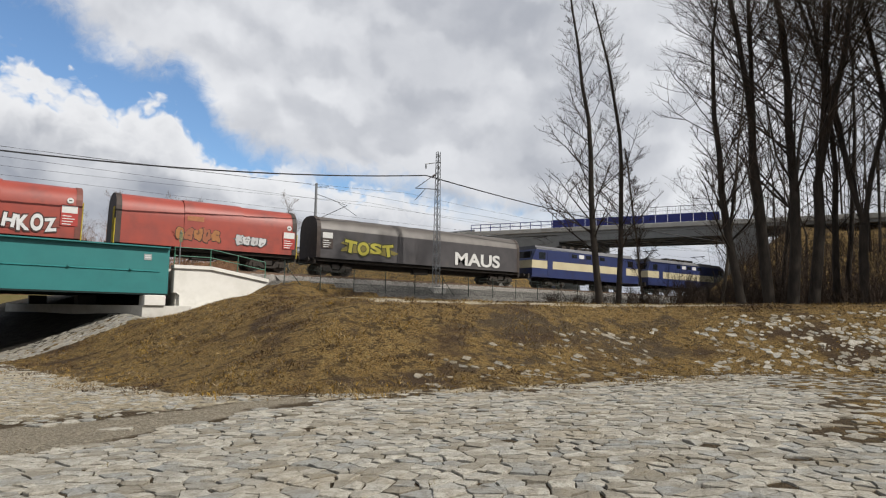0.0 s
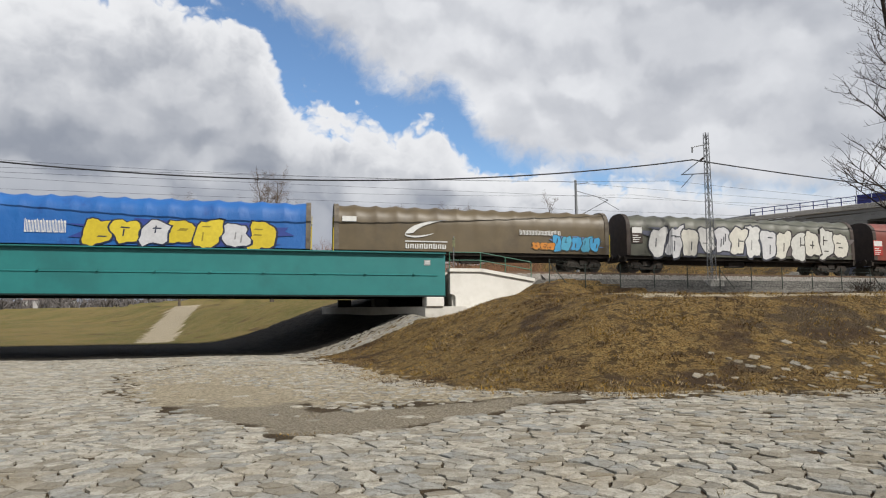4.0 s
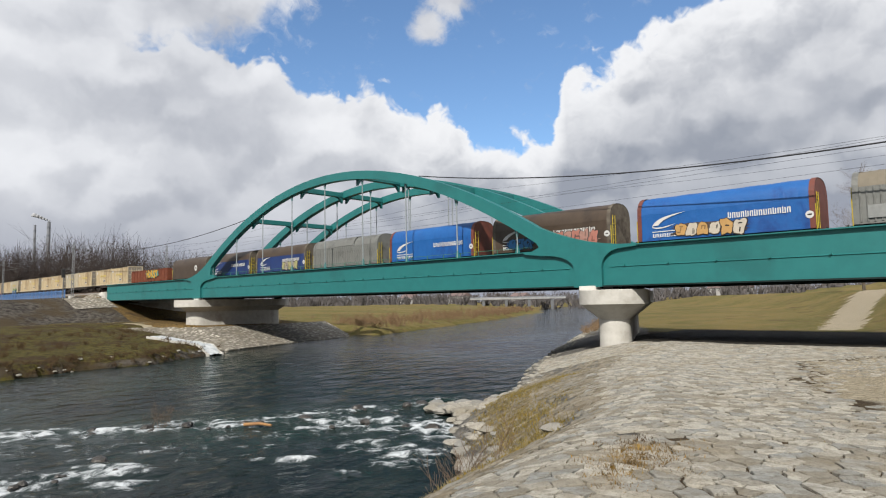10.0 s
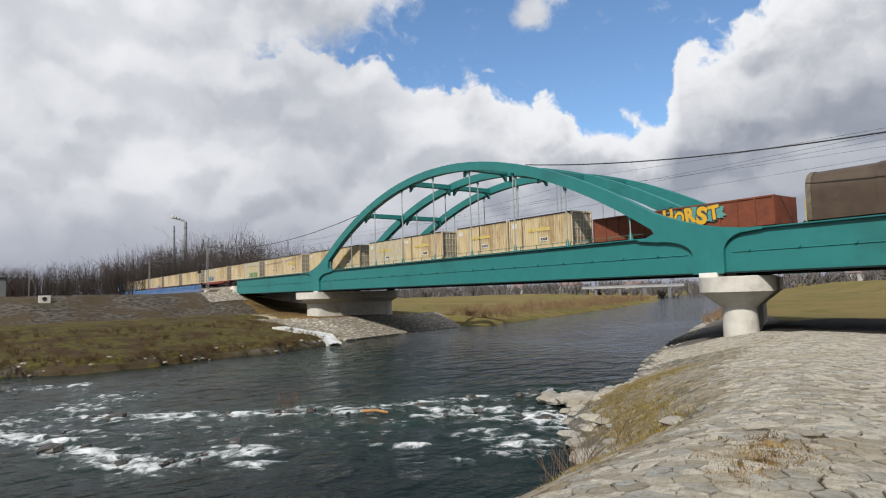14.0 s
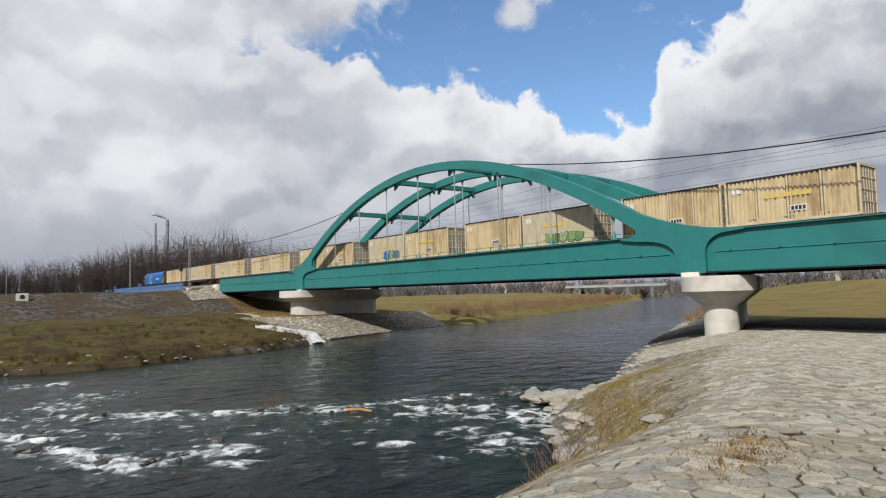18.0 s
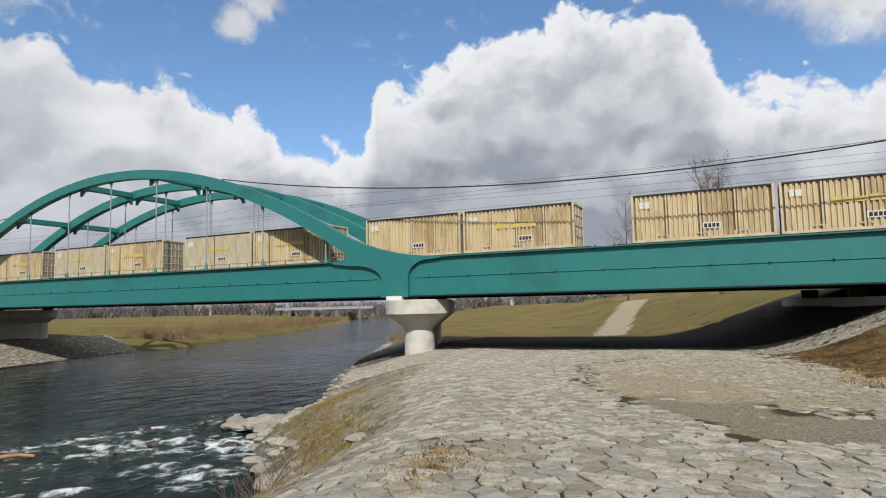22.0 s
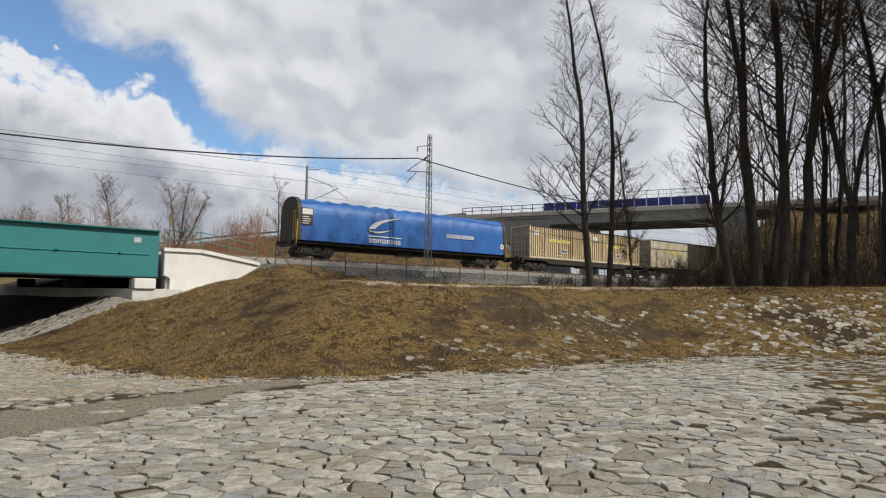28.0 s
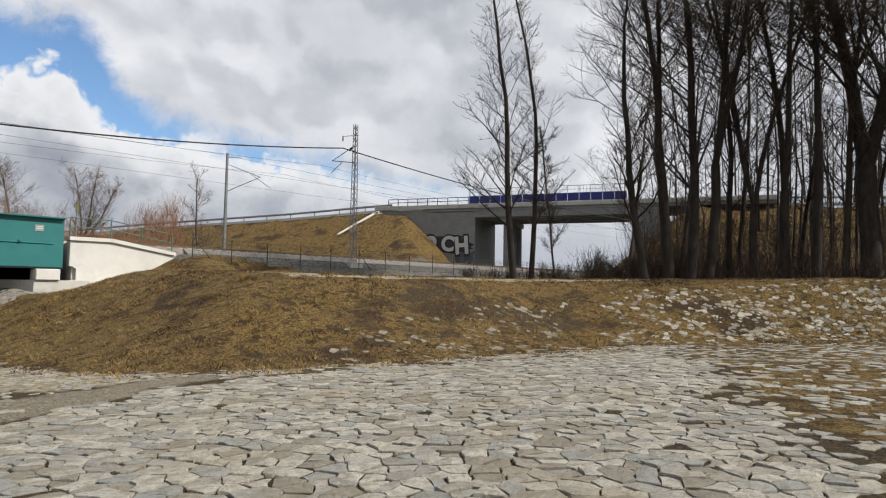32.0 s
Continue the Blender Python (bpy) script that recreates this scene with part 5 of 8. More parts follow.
REDFRAME = material("red_underframe", (0.30, 0.045, 0.03), (0.2, 0.035, 0.025), 3, 0.6)
CONT = material("straw_container", (0.66, 0.54, 0.34), (0.56, 0.44, 0.25), 1.6, 0.55, grime=(0.27, 0.17, 0.075), grime_scale=0.9, grime_at=(0.46, 0.74), stretch=(1.0, 1.0, 0.22))
CONT_P = material("pale_container", (0.58, 0.53, 0.40), (0.50, 0.44, 0.31), 1.2, 0.55, grime=(0.36, 0.28, 0.16), grime_scale=0.7, grime_at=(0.48, 0.78), stretch=(1.0, 1.0, 0.4))
CONT_F = material("container_frame", (0.66, 0.57, 0.40), (0.52, 0.43, 0.28), 2, 0.6)
CONT_E = material("container_end", (0.36, 0.33, 0.28), (0.28, 0.25, 0.21), 1.5, 0.6, grime=(0.2, 0.16, 0.11), grime_scale=0.8)
GOLD = material("faded_yellow_lettering", (0.62, 0.44, 0.06), (0.6, 0.5, 0.2), 3, 0.65)
RUST = material("rust_red_steel", (0.225, 0.068, 0.035), (0.17, 0.052, 0.03), 1.5, 0.75, grime=(0.11, 0.04, 0.028), grime_scale=0.7, bump=0.004, bump_scale=5)


def container_side(plain):
    """One long side: corrugated in bays, or smooth with panel joints."""
    M = Mesh()
    L, z0, z1 = 8.0, 0.16, 2.86
    if plain:
        return M.box(0.012, 1.528, -1.245, -1.215, z0, z1, 0.006)
    pts = []
    for k in range(4):
        x0 = -3.86 + 1.93 * k
        pts += [(x0 + 0.0, -1.05), (x0 + 0.115, -1.05)]
        for j in range(6):
            x = x0 + 0.12 + 0.283 * j
            pts += [(x, -1.25), (x + 0.13, -1.25), (x + 0.175, -1.15), (x + 0.235, -1.15)]
        pts += [(x0 + 1.82, -1.25), (x0 + 1.825, -1.05)]
    pts.append((3.86, -1.05))
    v = [(px, py, z0) for px, py in pts] + [(px, py, z1) for px, py in pts]
    n = len(pts)
    M.add(v, [(i, i + 1, n + i + 1, n + i) for i in range(n - 1)])
    return M


def container_frame():
    M = Mesh()
    for x in (-4.0, 3.86):
        for y in (-1.27, 1.13):
            M.box(x, x + 0.14, y, y + 0.14, 0.0, 2.98, 0.01)
        M.box(x, x + 0.14, -1.13, 1.13, 0.0, 0.16)
        M.box(x, x + 0.14, -1.13, 1.13, 2.84, 2.98)
    for y in (-1.26, 1.16):
        M.box(-3.86, 3.86, y, y + 0.10, 0.0, 0.16)
    return M


def container_end():
    return Mesh().box(3.87, 3.93, -1.13, 1.13, 0.16, 2.84)


def build_container(plain, seed):
    c = thing("freight_container", ("smooth pale straw freight container with faded lettering" if plain else "corrugated straw-yellow freight container streaked with dirt"), "container", "containers on the train")
    part("frame", shared("cont_frame", container_frame, CONT_F), None, c)
    if plain:
        for k in range(5):
            part("side_panel", shared("cont_side_1", lambda: container_side(True), CONT_P), None, c, at=pose(-3.85 + 1.54 * k, 0, 0))
    else:
        part("side_wall", shared("cont_side_0", lambda: container_side(False), CONT), None, c)
    part("side_wall", shared("cont_back", lambda: Mesh().box(-3.86, 3.86, 1.18, 1.22, 0.16, 2.86), CONT), None, c)
    part("end_wall", shared("cont_end", container_end, CONT_E), None, c)
    part("end_wall", shared("cont_end", container_end, CONT_E), None, c, at=pose(0, 0, 0, 0, 0, 180))
    for turn in (0, 180):
        for y in (-0.6, -0.2, 0.2, 0.6):
            part("locking_bar", shared("cont_bar", lambda: Mesh().box(3.93, 3.965, -0.03, 0.03, 0.16, 2.84), CONT_F), None, c, at=pose(0, 0, 0, 0, 0, turn) @ pose(0, y, 0))
        for z in (0.8, 1.5, 2.2):
            part("cross_bar", shared("cont_cross", lambda: Mesh().box(3.93, 3.972, -1.13, 1.13, -0.04, 0.04), CONT_F), None, c, at=pose(0, 0, z, 0, 0, turn))
    for y in (-1.275, 1.165):
        part("top_rail", shared("cont_top%d" % (y > 0), lambda: Mesh().box(-3.86, 3.86, y, y + 0.11, 2.86, 2.97), BLACKSTEEL), None, c)
    part("roof", shared("cont_roof", lambda: Mesh().box(-3.86, 3.86, -1.2, 1.2, 2.90, 2.94), CONT_F), None, c)
    rnd = random.Random(seed)
    for k, x in enumerate((-3.86, -1.93, 0.0, 1.93)):      # posts between the bays
        if not plain and k:
            part("bay_post", shared("cont_post", lambda: Mesh().box(-0.05, 0.05, -1.268, -1.0, 0.16, 2.86, 0.008), CONT_F), None, c, at=pose(x, 0, 0))
    for x in (-2.2, 0.0, 2.2):
        part("foot_bracket", shared("cont_foot", lambda: Mesh().box(-0.42, -0.34, -1.27, -1.24, 0.05, 0.42).box(0.34, 0.42, -1.27, -1.24, 0.05, 0.42).box(-0.42, 0.42, -1.27, -1.24, 0.36, 0.42), CONT_F), None, c, at=pose(x, 0, 0))
    part("number_card", shared("cont_card", lambda: Mesh().box(-0.5, 0.5, -1.272, -1.262, 0.62, 0.98), WHITE), None, c, at=pose(0.6, 0, 0))
    for k in range(4):
        part("number_bar", shared("cont_bar_mark", lambda: Mesh().box(0, 0.17, -1.278, -1.272, 0.68, 0.92), BLACKSTEEL), None, c, at=pose(0.19 + 0.22 * k, 0, 0))
    if plain or rnd.random() < 0.5:
        for x0, x1, zt in ((-1.6, -1.1, 1.9), (-1.0, -0.6, 1.83), (-0.5, 0.1, 1.83), (0.2, 0.6, 1.9), (0.7, 1.3, 1.83)):
            part("faded_letter", shared("cont_name_%.1f" % x0, lambda: Mesh().box(x0, x1, -1.274, -1.268, 1.55, zt), GOLD), None, c, at=pose(0.1, 0, 0))
    part("corner_card", shared("cont_corner", lambda: Mesh().box(-0.3, -0.06, -1.274, -1.262, 2.1, 2.5).box(0.0, 0.3, -1.274, -1.262, 2.1, 2.5), WHITE), None, c, at=pose(-3.2, 0, 0))
    return c


def flat_wagon(red):
    w = thing("flat_wagon", "low %s skeletal container wagon" % ("red" if red else "black"), "wagon", "wagons of the train")
    running_gear(w, 19.1, 7.1, red)
    for s in (-1, 1):
        part("side_sill", Mesh().prism([(-9.0, 1.18), (9.0, 1.18), (9.0, 0.98), (6.2, 0.98), (5.4, 0.72), (-5.4, 0.72), (-6.2, 0.98), (-9.0, 0.98)], s * 1.18 - 0.06, s * 1.18 + 0.06, "y"), REDFRAME if red else BLACKSTEEL, w)
    return w


def gondola(L):
    w = thing("open_wagon", "rust-red open gondola wagon with steel ribs", "wagon", "wagons of the train")
    running_gear(w, L, L / 2 - 2.6)
    h = L / 2 - 0.75
    part("floor", Mesh().box(-h, h, -1.4, 1.4, 1.18, 1.3), RUST, w)
    for s in (-1, 1):
        part("side_wall", Mesh().box(-h, h, s * 1.38 - 0.03, s * 1.38 + 0.03, 1.2, 3.0), RUST, w)
        part("top_rail", Mesh().box(-h, h, s * 1.40 - 0.07, s * 1.40 + 0.07, 2.96, 3.08, 0.01), RUST, w)
        part("end_wall", Mesh().box(min(s * h, s * h - s * 0.06), max(s * h, s * h - s * 0.06), -1.35, 1.35, 1.2, 3.05), RUST, w)
    n = 13
    for k in range(n):
        x = -h + 0.08 + (2 * h - 0.16) * k / (n - 1)
        for s in (-1, 1):
            part("side_rib", shared("gondola_rib_%d" % s, lambda: Mesh().prism([(-0.06, s * 1.41), (-0.045, s * 1.50), (0.045, s * 1.50), (0.06, s * 1.41)], 1.2, 2.96, "z"), RUST), None, w, at=pose(x, 0, 0))
    spray(w, -1.52, 1.5, 2.35, 4.4, 1.15, None, (0.10, 0.32, 0.30), 5, word="HORST", wcol=(0.75, 0.42, 0.02))
    return w


def build_loco():
    w = thing("locomotive", "dark blue electric locomotive with a cream waist stripe", "locomotive", "locomotives")
    blue = material("loco_blue", (0.02, 0.03, 0.11), (0.025, 0.04, 0.13), 1.2, 0.4, grime=(0.03, 0.03, 0.06), grime_scale=0.7)
    cream = material("loco_cream", (0.62, 0.55, 0.36), (0.55, 0.48, 0.31), 1.2, 0.45)
    running_gear(w, 16.8, 4.2)
    h = 7.6
    for nm, a, b, m in (("lower_body", 0.95, 1.75, blue), ("waist_stripe", 1.75, 2.45, cream), ("upper_body", 2.45, 3.45, blue)):
        k0, k1 = (0.0, 0.05) if b < 2.5 else (0.05, 0.55)
        out = [(-h + k0, a), (h - k0, a), (h - k1, b), (-h + k1, b)]
        part(nm, Mesh().prism(out, -1.46, 1.46, "y"), m, w)
    part("roof", Mesh().prism([(-1.4, 3.45), (-1.1, 3.8), (1.1, 3.8), (1.4, 3.45)], -6.9, 6.9, "x"), material("loco_roof", (0.16, 0.16, 0.17), (0.10, 0.10, 0.11), 2, 0.6), w)
    glass = material("dark_glass", (0.015, 0.018, 0.022), None, 2, 0.1)
    for s in (-1, 1):
        part("side_window", Mesh().box(s * 6.3 - 0.4, s * 6.3 + 0.4, -1.475, -1.45, 2.6, 3.2), glass, w)
        part("cab_door", Mesh().box(s * 5.3 - 0.34, s * 5.3 + 0.34, -1.472, -1.45, 1.2, 3.2), blue, w)
        part("windscreen", Mesh().box(s * 7.35 - 0.1, s * 7.35 + 0.1, -1.1, 1.1, 2.6, 3.25), glass, w)
        pan = Mesh()
        x = s * 4.6
        for y in (-0.5, 0.5):
            pan.tube([(x - 0.9, y, 3.95), (x + 0.6, y, 4.35), (x - 0.5, y, 4.75)], 0.03, 6)
        pan.tube([(x - 0.5, -0.9, 4.78), (x - 0.5, 0.9, 4.78)], 0.04, 6)
        pan.box(x - 1.1, x + 1.1, -0.6, 0.6, 3.82, 3.92)
        part("pantograph", pan, BLACKSTEEL, w)
    for k in range(5):
        part("roof_window", Mesh().prism([(-2.4 + k, 2.95), (-1.7 + k, 2.95), (-1.7 + k, 3.3), (-2.4 + k, 3.3)], -1.475, -1.45, "y"), WHITE if k % 2 else glass, w)
        part("roof_box", Mesh().box(-2.6 + k * 1.1, -2.0 + k * 1.1, -0.4, 0.4, 3.8, 4.15, 0.03), BLACKSTEEL, w)
    return w


WAGONS = []          # (object, centre on the train's own scale)


def build_train():
    Y = -1.47
    put = lambda ob, a, b, dz=0.0: WAGONS.append((ob, (a + b) / 2, dz))
    put(build_loco(), 55.3, 72.1)
    put(build_loco(), 38.5, 55.3)
    w = hood_wagon("dark grey tarpaulin wagon with spray paint, taupe roof", 20.4, TARP["darktop"], TARP["dark"], DARKEND, "hood", False, 3, 3.25)
    painted_word(w, Y, 4.9, 1.95, 4.8, 1.05, "MAUS", (0.75, 0.75, 0.72))
    spray(w, Y, -5.4, 2.1, 4.2, 0.9, None, (0.22, 0.18, 0.03), 4, word="TOST", wcol=(0.5, 0.45, 0.05))
    data_panel(w, -8.8, Y, 2.5)
    put(w, 18.0, 38.4)
    w = hood_wagon("faded red telescopic-hood wagon", 12.3, TARP["red"], None, DARKEND, "hood", True, 5)
    round_mark(w, 5.0, Y, 3.0, 0.16); data_panel(w, 5.0, Y, 2.2, REDMARK)
    part("faded_block", Mesh().box(-1.6, -0.6, Y - 0.004, Y, 2.85, 3.15), material("rubbed_orange", (0.42, 0.16, 0.06), None, 5, 0.6), w)
    spray(w, Y, 2.4, 1.9, 2.0, 0.6, [(0.5, 0.5, 0.5), (0.6, 0.6, 0.6)], (0.12, 0.12, 0.13), 8, 4)
    spray(w, Y, -0.9, 2.0, 2.6, 0.7, [(0.38, 0.15, 0.04), (0.33, 0.10, 0.04)], (0.32, 0.055, 0.033), 9, 5)
    put(w, 5.3, 17.8)
    w = hood_wagon("faded red hood wagon with large silver spray lettering", 12.6, TARP["red"], None, RUSTEND, "hood", True, 6)
    spray(w, Y, -1.2, 2.05, 4.6, 1.25, [(0.20, 0.24, 0.24), (0.26, 0.3, 0.29)], (0.06, 0.08, 0.08), 11, 5)
    spray(w, Y, 3.3, 1.9, 2.5, 0.85, None, (0.25, 0.06, 0.04), 12, word="HKOZ", wcol=(0.74, 0.74, 0.74))
    data_panel(w, 5.1, Y, 2.5, REDMARK); round_mark(w, 5.1, Y, 3.3, 0.16)
    put(w, -7.8, 5.0)
    w = hood_wagon("dull red hood wagon with colourful spray paint", 12.0, TARP["brick"], None, DARKEND, "hood", False, 7)
    web_bar(w, Y, -0.7, 3.05, 3.6, 0.5)
    spray(w, Y, -1.0, 1.85, 7.0, 1.1, [(0.55, 0.28, 0.35), (0.5, 0.5, 0.45), (0.2, 0.35, 0.2), (0.55, 0.4, 0.1), (0.15, 0.25, 0.45)], (0.42, 0.40, 0.36), 13, 8)
    spray(w, Y, 4.0, 1.9, 2.6, 1.0, [(0.55, 0.4, 0.12), (0.1, 0.1, 0.2), (0.5, 0.3, 0.2)], (0.2, 0.12, 0.1), 14, 3)
    put(w, -19.9, -8.1)
    w = hood_wagon("dull red hood wagon with pale spray lettering", 12.0, TARP["brick"], None, DARKEND, "hood", False, 8)
    spray(w, Y, 0.6, 2.0, 3.0, 1.1, [(0.38, 0.3, 0.2), (0.42, 0.34, 0.22)], (0.15, 0.07, 0.05), 15, 5)
    data_panel(w, -5.0, Y, 2.2, REDMARK); data_panel(w, 5.0, Y, 1.9, REDMARK)
    put(w, -32.4, -20.2)
    w = hood_wagon("grey-green tarpaulin wagon covered in white spray lettering", 20.4, TARP["olive"], None, DARKEND, "tarp", False, 9)
    data_panel(w, -8.8, Y, 2.7)
    spray(w, Y, -2.6, 2.35, 10.4, 1.95, [(0.72, 0.72, 0.70), (0.66, 0.66, 0.68), (0.72, 0.7, 0.62)], (0.10, 0.11, 0.16), 16, 8)
    spray(w, Y, 5.8, 2.25, 6.4, 1.8, [(0.70, 0.68, 0.6), (0.66, 0.66, 0.62)], (0.14, 0.12, 0.12), 17, 5)
    put(w, -53.2, -33.0)
    w = hood_wagon("olive-brown tarpaulin wagon with a white swoosh mark", 20.2, TARP["brown"], None, ENDGREY, "tarp", True, 10)
    swoosh(w, Y, -3.5, 2.55, 1.45); web_bar(w, Y, 4.4, 2.6, 3.0, 0.3)
    part("white_square", Mesh().box(-9.0, -8.1, Y - 0.004, Y, 3.0, 3.35), WHITE, w)
    spray(w, Y, 7.0, 1.95, 3.6, 1.0, [(0.05, 0.35, 0.65), (0.08, 0.4, 0.6)], (0.10, 0.2, 0.4), 18, 5)
    spray(w, Y, 4.6, 1.7, 1.6, 0.5, [(0.6, 0.22, 0.02)], (0.4, 0.15, 0.02), 19, 3)
    put(w, -73.6, -53.5)
    w = hood_wagon("bright blue tarpaulin wagon with yellow spray lettering", 20.4, TARP["blue"], None, ENDGREY, "tarp", True, 11)
    data_panel(w, -8.9, Y, 2.9)
    spray(w, Y, 2.0, 2.0, 11.0, 1.5, [(0.65, 0.5, 0.02), (0.7, 0.55, 0.03), (0.6, 0.6, 0.62)], (0.02, 0.05, 0.28), 20, 7)
    web_bar(w, Y, -5.4, 2.2, 2.2, 0.7)
    put(w, -94.4, -73.8)
    w = hood_wagon("bright blue slack tarpaulin wagon with white and mint spray lettering", 20.4, TARP["blue"], None, ENDGREY, "tarp", True, 12)
    data_panel(w, -9.0, Y, 2.7)
    swoosh(w, Y, -5.0, 2.9, 1.25)
    web_bar(w, Y, 3.6, 2.75, 3.2, 0.3)
    spray(w, Y, -5.5, 1.95, 3.8, 0.85, [(0.72, 0.72, 0.72)], (0.05, 0.05, 0.07), 21, 4)
    spray(w, Y, 6.3, 2.1, 3.6, 1.0, [(0.18, 0.50, 0.42), (0.22, 0.55, 0.45)], (0.06, 0.2, 0.3), 22, 5)
    round_mark(w, 9.2, Y, 2.6)
    put(w, -115.0, -94.9)
    w = hood_wagon("brown-hooded wagon with large blue and white spray lettering", 12.2, TARP["umber"], None, ENDGREY, "hood", True, 13)
    spray(w, Y, 0.4, 1.95, 9.4, 1.35, None, (0.04, 0.25, 0.55), 23, word="ATSK", wcol=(0.70, 0.74, 0.60))
    spray(w, Y, 4.6, 2.0, 0.9, 1.2, [(0.6, 0.12, 0.3)], (0.1, 0.15, 0.4), 24, 1)
    swoosh(w, Y, 0.0, 2.9, 0.8); round_mark(w, 5.2, Y, 1.8, 0.16)
    put(w, -127.6, -115.3)
    w = hood_wagon("olive-brown tarpaulin wagon with a white swoosh mark", 20.2, TARP["brown"], None, ENDGREY, "tarp", True, 14)
    swoosh(w, Y, -4.2, 2.6, 1.5); web_bar(w, Y, 3.9, 2.65, 3.1, 0.3); round_mark(w, 8.6, Y, 2.1)
    part("white_square", Mesh().box(-9.0, -8.2, Y - 0.004, Y, 3.1, 3.4), WHITE, w)
    put(w, -148.3, -128.0)
    navy = TARP["navy"]

    def half(label, seed, ends=ENDGREY, top="umber", low=navy, marks=True):
        w = hood_wagon(label, 12.0, TARP[top], low, ends, "hood", True, seed, 3.0)
        if marks:
            swoosh(w, Y, -3.2, 2.35, 1.15); web_bar(w, Y, 2.4, 2.4, 3.6, 0.34); round_mark(w, 5.1, Y, 2.0)
        return w
    put(half("navy-sided wagon with a brown hood and white swoosh mark", 15), -160.3, -148.7)
    w = hood_wagon("dark brown hood wagon with scrawled spray paint and a ring mark", 12.3, TARP["umber"], None, ENDGREY, "hood", True, 16)
    round_mark(w, 2.3, Y, 3.0, 0.42); round_mark(w, 5.2, Y, 2.6, 0.2)
    spray(w, Y, -0.2, 1.95, 7.6, 1.0, [(0.36, 0.30, 0.22), (0.3, 0.24, 0.17)], (0.08, 0.055, 0.04), 25, 7)
    put(w, -173.0, -160.6)
    for i, (a, b) in enumerate(((-185.4, -173.3), (-197.9, -185.6))):
        w = hood_wagon("zinc-grey ribbed steel wagon with a dusty buff roof", 12.2, TARP["buff"], TARP["grey"], TARP["grey"], "rib", True, 17 + i, 3.25)
        if i == 0:
            part("blue_card", Mesh().box(3.2, 4.6, Y - 0.05, Y - 0.035, 1.7, 2.35), paint((0.03, 0.15, 0.45)), w, "blue notice board with white lines")
            part("card_line", Mesh().box(3.35, 4.45, Y - 0.055, Y - 0.05, 2.05, 2.15).box(3.35, 4.2, Y - 0.055, Y - 0.05, 1.85, 1.92), WHITE, w)
        part("pale_panel", Mesh().box(-4.8, -2.4, Y - 0.05, Y - 0.02, 1.5, 2.2), material("pale_grey_panel", (0.33, 0.34, 0.33), None, 3, 0.6), w)
        put(w, a, b)
    w = half("bright blue tarpaulin wagon with red-brown ends and orange spray paint", 21, RUSTEND, "blue", TARP["blue"])
    spray(w, Y, -0.6, 1.75, 4.4, 0.8, [(0.6, 0.35, 0.12), (0.62, 0.55, 0.45)], (0.1, 0.06, 0.05), 26, 6)
    put(w, -210.9, -198.0)
    w = half("brown wagon with blue and salmon spray paint and a swoosh mark", 22, ENDGREY, "umber", TARP["umber"])
    spray(w, Y, -2.6, 1.75, 2.4, 0.8, [(0.03, 0.22, 0.55)], (0.03, 0.15, 0.4), 27, 3)
    spray(w, Y, 1.8, 1.85, 5.0, 1.1, [(0.5, 0.2, 0.15), (0.45, 0.25, 0.2)], (0.35, 0.22, 0.18), 28, 7)
    put(w, -223.5, -211.1)
    put(half("bright blue hood wagon with red-brown ends", 23, RUSTEND, "blue", TARP["blue"]), -236.7, -223.7)
    put(hood_wagon("zinc-grey ribbed steel wagon with a grey roof", 12.2, TARP["grey"], TARP["grey"], TARP["grey"], "rib", True, 24, 3.25), -249.1, -236.9)
    w = half("navy-sided wagon with a brown hood and a yellow-green scrawl", 25)
    spray(w, Y, 2.2, 1.8, 3.2, 0.9, [(0.45, 0.42, 0.2), (0.4, 0.35, 0.3)], (0.1, 0.09, 0.08), 29, 5)
    put(w, -261.6, -249.3)
    put(half("navy-sided wagon with a brown hood and white swoosh mark", 26), -273.7, -261.9)
    w = hood_wagon("dark brown hood wagon with a ring mark", 12.2, TARP["umber"], None, ENDGREY, "hood", True, 27)
    round_mark(w, 2.4, Y, 2.6, 0.42)
    put(w, -286.3, -273.9)
    put(gondola(16.2), -303.0, -286.6)
    edges = [-513.6, -495.4, -476.9, -457.2, -437.6, -417.4, -397.5, -379.3, -359.4, -341.0, -322.0, -303.3]
    kinds = [(0, 0), (1, 0), (1, 0), (0, 0), (0, 0), (1, 0), (0, 1), (0, 0), (0, 0), (1, 0), (0, 0)]
    for i in range(11):
        mid = (edges[i] + edges[i + 1]) / 2
        red = i in (2, 5)
        put(flat_wagon(red), mid - 1, mid + 1)
        for k, dx in ((0, -4.12), (1, 4.12)):
            c = build_container(kinds[i][k], 40 + 2 * i + k)
            put(c, mid + dx - 1, mid + dx + 1, 1.19)
            if (i, k) == (6, 1):
                spray(c, -1.275, 0.9, 0.55, 4.2, 0.75, [(0.22, 0.36, 0.12), (0.16, 0.28, 0.10), (0.3, 0.42, 0.2)], (0.25, 0.24, 0.16), 75, 5)
            elif (i, k) == (5, 0):
                spray(c, -1.275, 1.4, 0.75, 3.2, 0.8, [(0.02, 0.2, 0.55), (0.2, 0.2, 0.22), (0.3, 0.4, 0.15)], (0.12, 0.13, 0.12), 60 + i, 5)
    w = hood_wagon("bright blue slack tarpaulin wagon closing the train", 20.6, TARP["blue"], None, DARKEND, "tarp", True, 30)
    swoosh(w, Y, -2.6, 2.6, 1.5); web_bar(w, Y, 4.6, 2.4, 2.9, 0.3); data_panel(w, -9.0, Y, 2.9); round_mark(w, 9.2, Y, 1.9)
    put(w, -535.9, -514.9)


